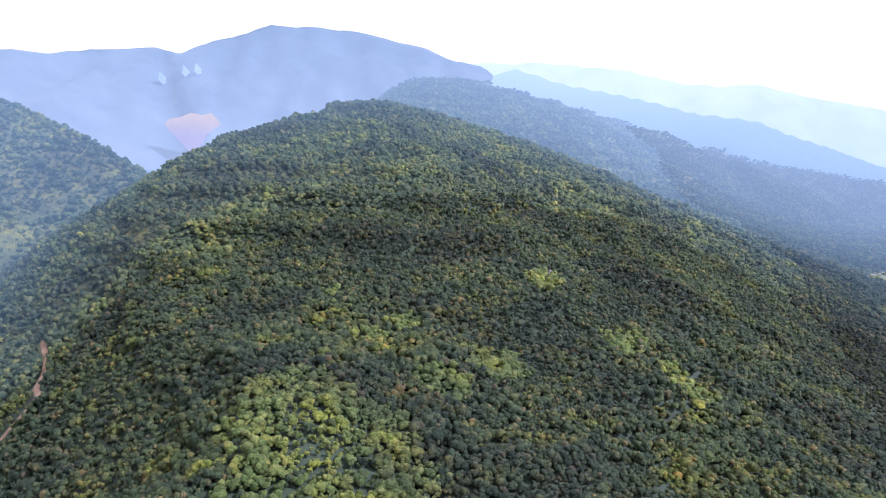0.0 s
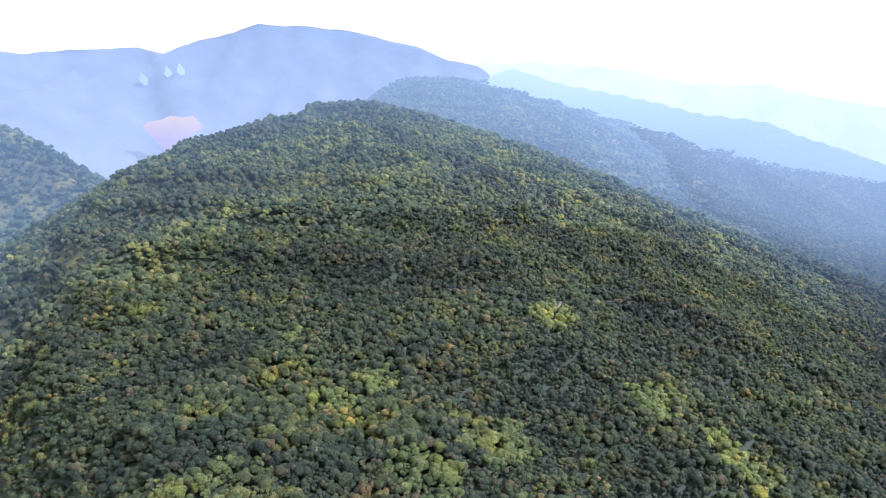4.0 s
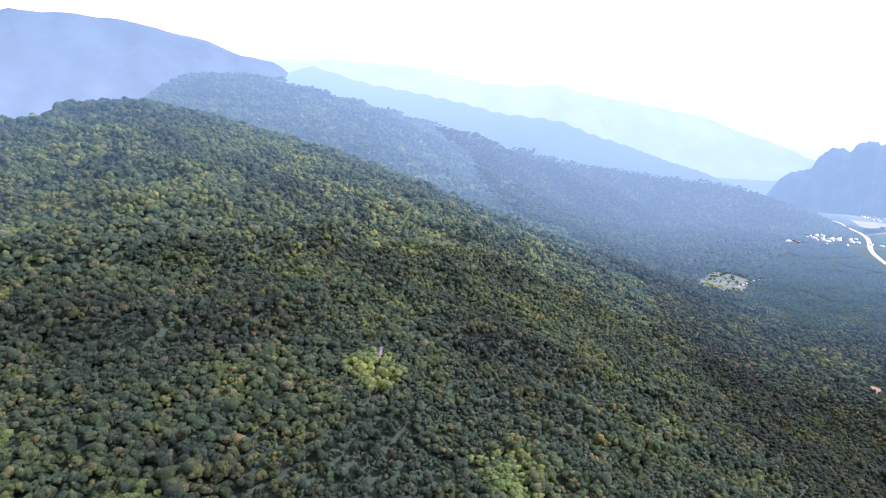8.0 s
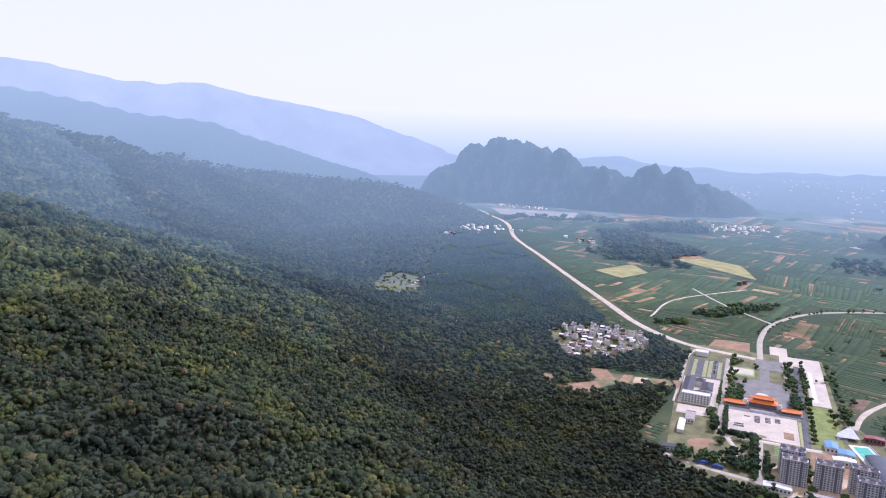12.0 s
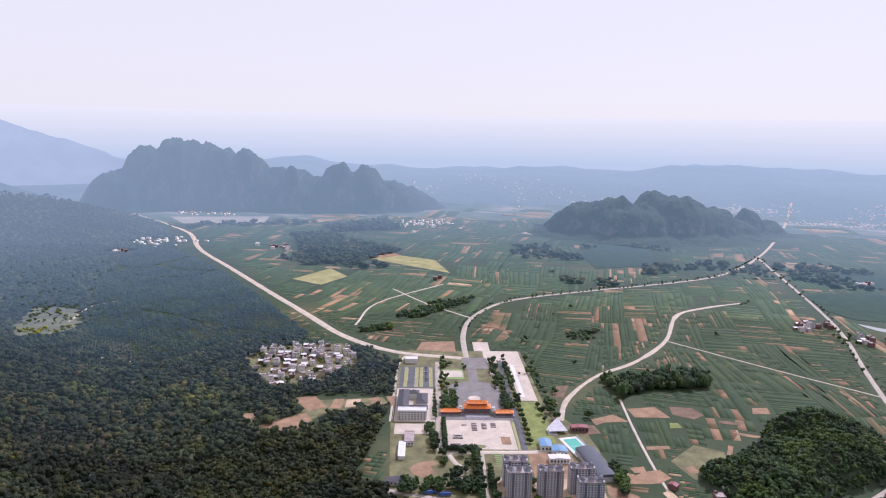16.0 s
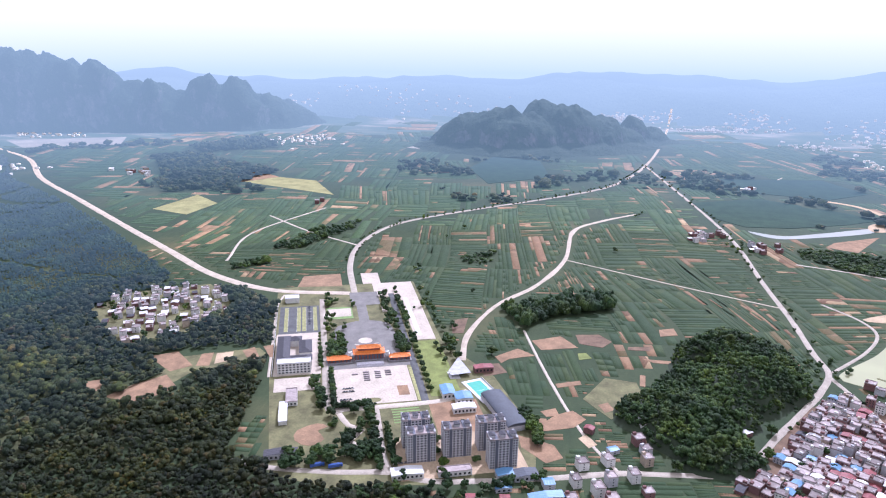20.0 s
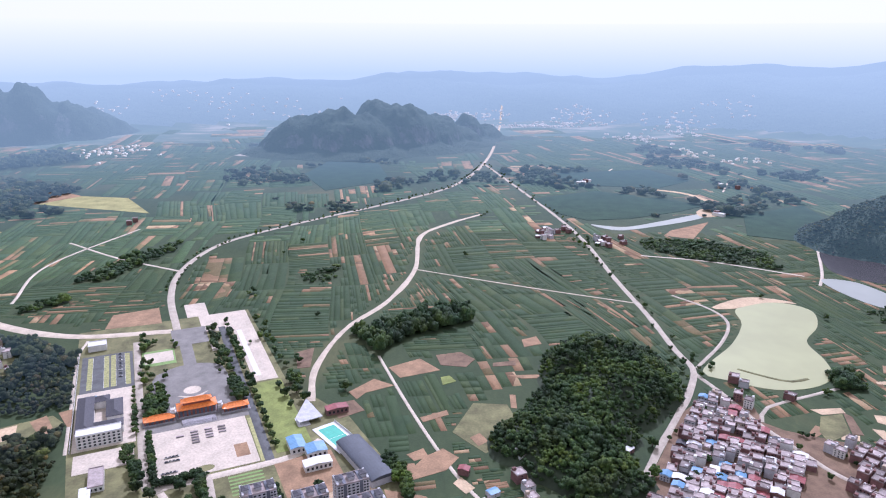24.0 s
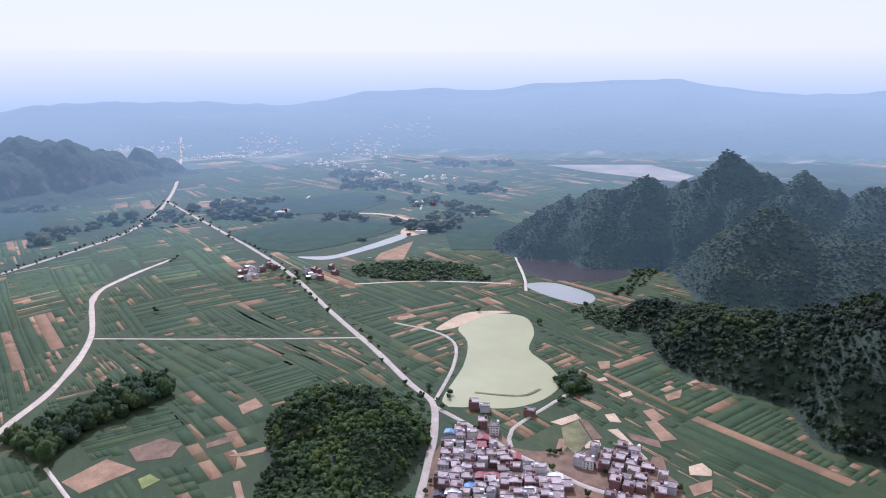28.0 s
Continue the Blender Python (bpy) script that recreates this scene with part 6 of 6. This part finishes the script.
def car_proto(paint, label):
    t = new("car")
    bm = box(-2.1, -0.85, 0.35, 2.1, 0.85, 0.95, 0.15)
    part("body", bm, paint, t)
    part("cabin", box(-1.2, -0.75, 0.95, 0.9, 0.75, 1.5, 0.2), GLASS, t)
    for x in (-1.35, 1.35):
        for y in (-0.8, 0.8):
            b = bmesh.new()
            bmesh.ops.create_cone(b, segments=10, radius1=0.33, radius2=0.33, depth=0.2, cap_ends=True, matrix=Matrix.Translation((x, y, 0.33)) @ Euler((math.pi / 2, 0, 0)).to_matrix().to_4x4())
            part("wheel", b, DARKBAY, t)
    return tagged(t, label, "car", "parked cars")


CARS = [car_proto(WHITE, "white parked car with dark windows"), car_proto(DARKBAY, "dark parked car on the square"), car_proto(STONE, "grey parked car on the square")]
spots = [(305 + (k % 2) * 7, 36 + (k // 2) * -3) for k in range(8)] + [(330 + (k % 2) * 8, 40 - (k // 2) * 3.2) for k in range(8)] + [(50 + k * 9, 71.5) for k in range(8)] + [(455, -2 - k * 5) for k in range(3)]
for k, (u_, v_) in enumerate(spots):
    x_, y_ = loc(u_, v_)
    m_ = pose(x_, y_, 0.36, 0, 0, LT + (90 if 300 < u_ < 345 else 90))
    if k < 3:
        CARS[k].matrix_basis = m_
    else:
        copy_thing(CARS[(k * 7) % 3], m_)


def stall_proto():
    t = new("market_stall")
    part("counter", box(-3.4, -0.9, 0, 3.4, 0.9, 0.9, 0.05), STONE, t)
    part("awning", box(-3.4, -1.0, 1.1, 3.4, 1.0, 1.25, 0.05), ROOFC, t)
    for x in (-3.2, 3.2):
        for y in (-0.9, 0.9):
            part("post", box(x - 0.06, y - 0.06, 0, x + 0.06, y + 0.06, 1.15), DARKBAY, t)
    return tagged(t, "low grey stall standing on the square", "stall", "stalls on the square")


stall = stall_proto()
for k, (u_, v_) in enumerate([(268 + 5 * i, v2) for v2, n2 in ((9, 5), (-4, 4), (-16, 3)) for i in range(n2)] + [(272, 22)]):
    x_, y_ = loc(u_, v_)
    m_ = pose(x_, y_, 0.34, 0, 0, LT + 90)
    if k == 0:
        stall.matrix_basis = m_
    else:
        copy_thing(stall, m_)
pave("planter", 306, -34, 328, -22, SOIL, "square of brown bare planting", 0.42)
tagged(sheet("planter", [loc(334 + 5 * math.cos(a * 0.52), 6 + 8 * math.sin(a * 0.52)) for a in range(12)], LAWN, 0.42), "oval green planting bed", "planting", kind="structure")

truck = placed("truck", "long blue parked truck on the south road", "truck", 447, 68, 0.4, 98, "parked trucks")
part("trailer", box(-6, -1.25, 1.0, 4.5, 1.25, 3.8, 0.06), TRUCKBLUE, truck)
part("cab", box(4.8, -1.2, 0.7, 7, 1.2, 3.2, 0.2), TRUCKBLUE, truck)
for x_ in (-4.8, -3.4, 3.2, 6):
    part("axle", box(x_ - 0.5, -1.25, 0, x_ + 0.5, 1.25, 1.0, 0.25), DARKBAY, truck)
copy_thing(truck, pose(*loc(451, 52), 0.4, 0, 0, LT + 98))

hedge = crown_mesh("hedge", np.array([(*loc(344.5 + 1.5 * math.sin(i * 1.7), 6 + i * 1.35), 0.4) for i in range(28)]), np.full(28, 1.9), GARDEN, 4, 0.9, 91)
tagged(part("hedge", hedge, None), "dense dark clipped hedge along the square", "hedge")
hedge = crown_mesh("hedge", np.array([(*loc(285 + i * 2.0, 47 + 1.2 * math.sin(i * 2.1)), 0.4) for i in range(30)]), np.full(30, 2.1), GARDEN, 4, 1.0, 92)
tagged(part("hedge", hedge, None), "tall leafy hedge beside the square", "hedge")
pave("lawn", 262, -46, 343, -41, LAWN_DRY, "narrow yellow-green verge of the square", 0.33)

# walls of hedge and trees of the grounds
for u_ in range(0, 22):
    plant(*loc(-2 + u_ * 15.5, -57 + tree_rng.uniform(-1, 1)), (0, 1))
for u_ in range(0, 10):
    plant(*loc(262 + u_ * 8.5, 49), (2, 0))
    plant(*loc(150 + u_ * 11, 59.5), (2,))
for k in range(26):
    plant(*loc(160 + (k % 9) * 8 + tree_rng.uniform(-2, 2), 43 + (k // 9) * -4 - (4 if k > 8 else 0)), (0, 1))
for k in range(18):
    plant(*loc(170 + (k % 9) * 6.5 + tree_rng.uniform(-2, 2), -40 - (k // 9) * 4), (0, 1, 3))
for k in range(12):
    plant(*loc(345 + tree_rng.uniform(-2, 2), 12 + k * 3.2), (2, 0))
for k in range(46):
    u_, v_ = tree_rng.uniform(14, 150), tree_rng.choice((tree_rng.uniform(10, 48), tree_rng.uniform(-46, -30), tree_rng.uniform(-46, -30)))
    if not (58 < u_ < 96 and 10 < v_ < 50):
        plant(*loc(u_, v_), (0, 1, 2))
for k in range(16):
    plant(*loc(356 + k * 7, 12.5), (0, 1))
    plant(*loc(360 + k * 6.5, -1 if k > 4 else 14), (0, 2))
for k in range(44):
    plant(*loc(tree_rng.uniform(350, 450), tree_rng.uniform(16, 56)), (0, 1, 2)) if k % 2 else plant(*loc(tree_rng.uniform(425, 450), tree_rng.uniform(20, 100)), (1, 3))
for k in range(14):
    plant(*loc(390 + k * 4.5, -143 + tree_rng.uniform(-3, 3)), (1, 3))
for k in range(12):
    plant(*loc(10 + k * 22 + tree_rng.uniform(-4, 4), -98 + tree_rng.uniform(-5, 3)), (1, 3))
for k in range(24):
    plant(*loc(400 + tree_rng.uniform(-10, 90), tree_rng.choice((-42, -44, -76, -6)) + tree_rng.uniform(-2, 2)), (0, 2))
for k in range(34):
    plant(*loc(495 + tree_rng.uniform(0, 22), -130 + k * 6 + tree_rng.uniform(-2, 2)), (0, 1, 2))
for k in range(10):
    plant(*loc(268 + tree_rng.uniform(0, 30), 64 + tree_rng.uniform(0, 8)), (0, 2))
for k in range(40):
    plant(*loc(tree_rng.uniform(10, 150), tree_rng.choice((tree_rng.uniform(-46, -32), tree_rng.uniform(40, 50), tree_rng.uniform(-62, -54)))), (1, 3))
for k in range(30):
    plant(*loc(tree_rng.uniform(300, 350), tree_rng.uniform(58, 64)), (0, 1)) if k % 2 else plant(*loc(tree_rng.uniform(186, 234), tree_rng.choice((tree_rng.uniform(-46, -39), tree_rng.uniform(41, 49)))), (1, 3))
# trees along the country roads and round the ponds
for line, gap_, off_, kinds_, skip in ((ROAD_N, 12, 7, (2, 2, 0), 160), (ROAD_R, 30, 6.5, (2, 2, 0, 1), 0)):
    p_ = curve_through(line, gap_)
    for i in range(1, len(p_) - 1):
        if np.hypot(p_[i][0] - 300, p_[i][1] - 500) > 2300 or np.hypot(p_[i][0] - line[0][0], p_[i][1] - line[0][1]) < skip or p_[i][0] < 900:
            continue
        dx_, dy_ = p_[i + 1][0] - p_[i][0], p_[i + 1][1] - p_[i][1]
        n_ = math.hypot(dx_, dy_)
        s_ = tree_rng.choice((-1, 1))
        plant(p_[i][0] - dy_ / n_ * off_ * s_, p_[i][1] + dx_ / n_ * off_ * s_, kinds_)
for x_, y_ in ((1150, 228), (1158, 222), (1145, 262), (1162, 256), (1133, 244), (1168, 268), (1174, 262), (1180, 238), (1086, 130), (1090, 124), (1380, 60), (1296, 10), (1660, 250), (1675, 262), (1650, 236), (1690, 270), (1700, 240), (1640, 262), (1905, 420), (1925, 412), (1890, 428), (1760, 880), (1700, 780), (1620, 800), (1600, 480),
              (1120, 690), (1130, 702), (1140, 694), (1180, 700), (1190, 706), (1235, 770), (1250, 760), (1262, 752), (1320, 700), (1400, 800), (1410, 812), (1420, 806)):
    plant(x_, y_, (1, 3, 0))
for k in range(64):
    x_, y_ = tree_rng.uniform(870, 1100), tree_rng.uniform(120, 380)
    if bool(inside(np.array(x_), np.array(y_), VILLAGE_S)):
        plant(x_, y_, (2, 0))
for k in range(90):
    x_, y_ = tree_rng.uniform(1020, 1260), tree_rng.uniform(1000, 1210)
    if bool(inside(np.array(x_), np.array(y_), VILLAGE_W)):
        plant(x_, y_, (0, 1, 2))

BARE = []
# bare ground, sand and clearings
for name_, poly_, mat_, lab_ in (
        ("bare_ground", [(1284, 968), (1304, 902), (1361, 926), (1333, 978)], SOIL, "heap of pale earth beside the road junction"), ("sand_bank", [(1345, 147), (1383, 85), (1376, 40), (1357, 18), (1362, 60), (1338, 122)], SAND, "sandy bank of the pond"),
        ("bare_field", [(1690, 1488), (1662, 1387), (1779, 1378), (1851, 1471)], DRY, "pale tan harvested field"), ("bare_field", [(2039, 1531), (2031, 1443), (2120, 1380), (2191, 1472)], SOIL, "orange-brown tilled field"),
        ("dry_meadow", [(2031, 1440), (1938, 1152), (2098, 1261), (2120, 1380)], DRY, "pale green meadow"), ("bare_field", [(1771, 57), (1838, -47), (1707, 35), (1733, 83)], SOIL, "brown bare ground beside a pond"),
        ("sand_bank", [(1949, -69), (1996, -162), (1915, -130), (1882, -53)], SAND, "sandy spit with sheds"), ("bare_field", [(903, 1017), (978, 1003), (1015, 1009), (1064, 925), (1047, 905), (981, 971), (924, 983)], LAWN, "yellow grassy clearing at the wood's edge"),
        ("bare_field", [(1010, 1042), (1031, 1016), (1000, 978), (980, 995)], SOIL, "small tilled patch in a clearing"), ("bare_field", [(912, 1028), (942, 1016), (972, 994), (948, 966), (925, 978), (903, 1000)], SOIL, "small tilled patch, long and brown, in a clearing"), ("bare_field", [(1000, 974), (1031, 984), (1038, 972), (1004, 959)], SOIL, "small tilled patch in a clearing"), ("bare_field", [(1010, 956), (1036, 967), (1046, 950), (1023, 940)], SAND, "small sandy patch in a clearing"),
        ("bare_field", [(1051, 941), (1064, 931), (1033, 908), (1026, 919)], SOIL, "small tilled patch in a clearing"), ("bare_field", [(1069, 922), (1076, 912), (1043, 896), (1041, 900)], SOIL, "small tilled patch in a clearing"), ("bare_field", [(934, 1074), (945, 1058), (924, 1040), (914, 1056)], SOIL, "small tilled patch in the woods"),
        ("backdrop_sand", [(2753, -1026), (2556, -1372), (2251, -1289), (2183, -1142), (2521, -1046)], SAND_FAR, "far pale bare ground on the plain"), ("backdrop_sand", [(2770, 1180), (2860, 1150), (2900, 1060), (2800, 1040), (2740, 1100)], SAND_FAR, "far pale bare ground by a karst hill"),
        ("dry_meadow", [(1023, 529), (1079, 505), (1075, 470), (1030, 462), (986, 500)], LAWN, "yellowish rough meadow between plots"), ("bare_field", [(915, 585), (935, 590), (925, 555), (905, 545), (893, 560)], SOIL, "dusty bare earth yard by the houses"),
        ("backdrop_sand", [(2519, 2637), (2731, 2288), (2544, 2182), (2382, 2445)], SAND_FAR, "pale tan field below the karst hills")):
    BARE.append(poly_)
    tagged(sheet(name_, poly_, mat_, 0.42 if name_ == "sand_bank" else 0.32 if "small" in lab_ else 0.2, name_ == "sand_bank"), lab_, "ground", kind="structure")
tagged(strip("pond_arc", [(2199, -16), (2136, -102), (2028, -132), (1958, -136)], 14, SAND, 0.2), "pale sandy bank arc", "ground", kind="structure")
tagged(strip("islet", [(1150, 196), (1128, 170), (1118, 150), (1124, 128)], 4, LAWN, 0.7, wob=0.4), "narrow grassy bar in the fish pond", "islet", kind="structure")
for line_ in ([(1434, -60), (1500, -100), (1640, -170)], [(1640, -170), (1560, -290), (1440, -300)], [(1600, 170), (1560, 60), (1480, -60)], [(2350, 60), (2500, -20)], [(2320, -300), (2150, -210)], [(1525, 949), (1600, 1080), (1700, 1210)], [(1380, 1140), (1560, 1180), (1800, 1120)]):
    tagged(strip("farm_track", line_, 4.5, CONCRETE, 0.22), "pale narrow farm track", "track", kind="structure")


# bare and tilled fields of their own shape, between the plots
def tilled(material, *poly):
    text = {SOIL: "field of bare orange-brown soil", EARTH: "field of dark tilled earth", SAND: "pale tan harvested field", LAWN: "patch of yellowish rough grass", BRIGHTGRASS: "small plot of bright young crop"}[material]
    BARE.append(list(poly))
    tagged(sheet("bare_field", poly, material, 0.21 + 0.004 * (len(BARE) % 60), False), text, "field", kind="structure")


tilled(SOIL, (1164, 596), (1187, 560), (1156, 537), (1138, 582))
tilled(SOIL, (1106, 636), (1136, 611), (1120, 588), (1104, 618), (1090, 626))
tilled(EARTH, (1077, 655), (1089, 629), (1067, 616), (1051, 640))
tilled(SOIL, (986, 572), (996, 557), (982, 552), (976, 565))
tilled(SOIL, (982, 556), (995, 539), (980, 525), (961, 537), (948, 565), (953, 574))
tilled(SAND, (942, 532), (951, 525), (935, 514), (927, 522))
tilled(SOIL, (1013, 513), (1021, 503), (1006, 496), (998, 506))
tilled(SOIL, (952, 480), (961, 476), (953, 459), (940, 465))
tilled(EARTH, (1196, 541), (1204, 511), (1184, 495), (1163, 507), (1169, 536))
tilled(SOIL, (1239, 432), (1249, 412), (1226, 409), (1217, 432))
tilled(EARTH, (1207, 709), (1221, 689), (1167, 686), (1164, 700))
tilled(SOIL, (1051, 560), (1065, 533), (1056, 531), (1042, 557))
tilled(SOIL, (1141, 461), (1142, 417), (1133, 418), (1133, 447))
tilled(SOIL, (1096, 465), (1095, 459), (1067, 461), (1068, 467))
tilled(EARTH, (1173, 475), (1179, 448), (1166, 449), (1164, 476))
tilled(SOIL, (971, 578), (972, 565), (962, 562), (957, 577))
tilled(BRIGHTGRASS, (1138, 537), (1142, 527), (1128, 520), (1120, 535))
tilled(SAND, (1057, 162), (1059, 129), (1049, 130), (1046, 156))
tilled(EARTH, (1051, 132), (1041, 128), (1007, 137), (1009, 147))
tilled(SOIL, (1026, 174), (1018, 164), (1005, 185), (1010, 190))
tilled(SAND, (1012, 157), (1006, 142), (997, 147), (1000, 163))
tilled(SAND, (1044, 104), (1042, 93), (1023, 100), (1030, 109))
tilled(SAND, (1018, 122), (1015, 112), (959, 125), (960, 132), (996, 123))
tilled(EARTH, (1006, 109), (979, 93), (967, 101), (992, 114))
tilled(SOIL, (1032, 64), (1031, 51), (1010, 55), (1008, 72))
tilled(SOIL, (1014, 78), (1010, 67), (973, 76), (977, 92))
tilled(SAND, (1073, 61), (1074, 43), (1065, 48), (1066, 62))
tilled(SAND, (933, 102), (932, 87), (919, 89), (913, 96), (923, 111))
tilled(SOIL, (911, 125), (909, 99), (897, 113), (898, 132))
tilled(SAND, (1115, 57), (1116, 44), (1107, 47), (1110, 58))
tilled(SOIL, (1155, 23), (1149, 9), (1132, 23), (1136, 34))
tilled(LAWN, (1043, 159), (1047, 135), (1011, 148), (995, 178), (1015, 176))
tilled(SOIL, (1049, 18), (1051, -10), (1037, 7), (1037, 25))
tilled(EARTH, (960, 119), (956, 110), (938, 123), (949, 134))
# far quarry and cliffs on the hazy mountain, glowing colours with haze painted in
def face_patch(name, pts, material, label):
    n = len(pts)
    v = [(x, y, z) for x, y, z in pts] + [(x + 12, y + 40, z - 25) for x, y, z in pts]
    f = [tuple(range(n)), tuple(reversed(range(n, 2 * n)))] + [(i, i + n, (i + 1) % n + n, (i + 1) % n) for i in range(n)]
    tagged(part(name, mesh_of(name, v, f, material), None), label, "cliff", kind="structure")


face_patch("backdrop_quarry", [(-1173, 2989, 249), (-1153, 2989, 219), (-1116, 2989, 184), (-1083, 2992, 145), (-1041, 2996, 128), (-1021, 3002, 175), (-1032, 3005, 226), (-999, 3013, 255), (-967, 3022, 275), (-987, 3027, 301), (-1021, 3022, 290), (-1069, 3013, 297), (-1106, 3003, 279), (-1153, 2994, 269)], FAR_TAN, "tan quarry scar on the far mountain")
for x0_, x1_, z_ in ((-1420, -1404, 466), (-1300, -1286, 500), (-1240, -1222, 514)):
    y_ = 3560
    face_patch("backdrop_cliff", [(x0_, y_, z_ - 26), (x0_ + 10, y_, z_ - 36), ((x0_ + x1_) / 2, y_, z_ - 22), (x1_, y_, z_ - 30), (x1_ - 8, y_, z_ + 8), ((x0_ + x1_) / 2 + 6, y_, z_ + 2), (x0_ + 10, y_, z_ + 14)], FAR_CLIFF, "pale cliff on the far mountain")
plant_all()
BUILT.extend(BARE)
make_plots()
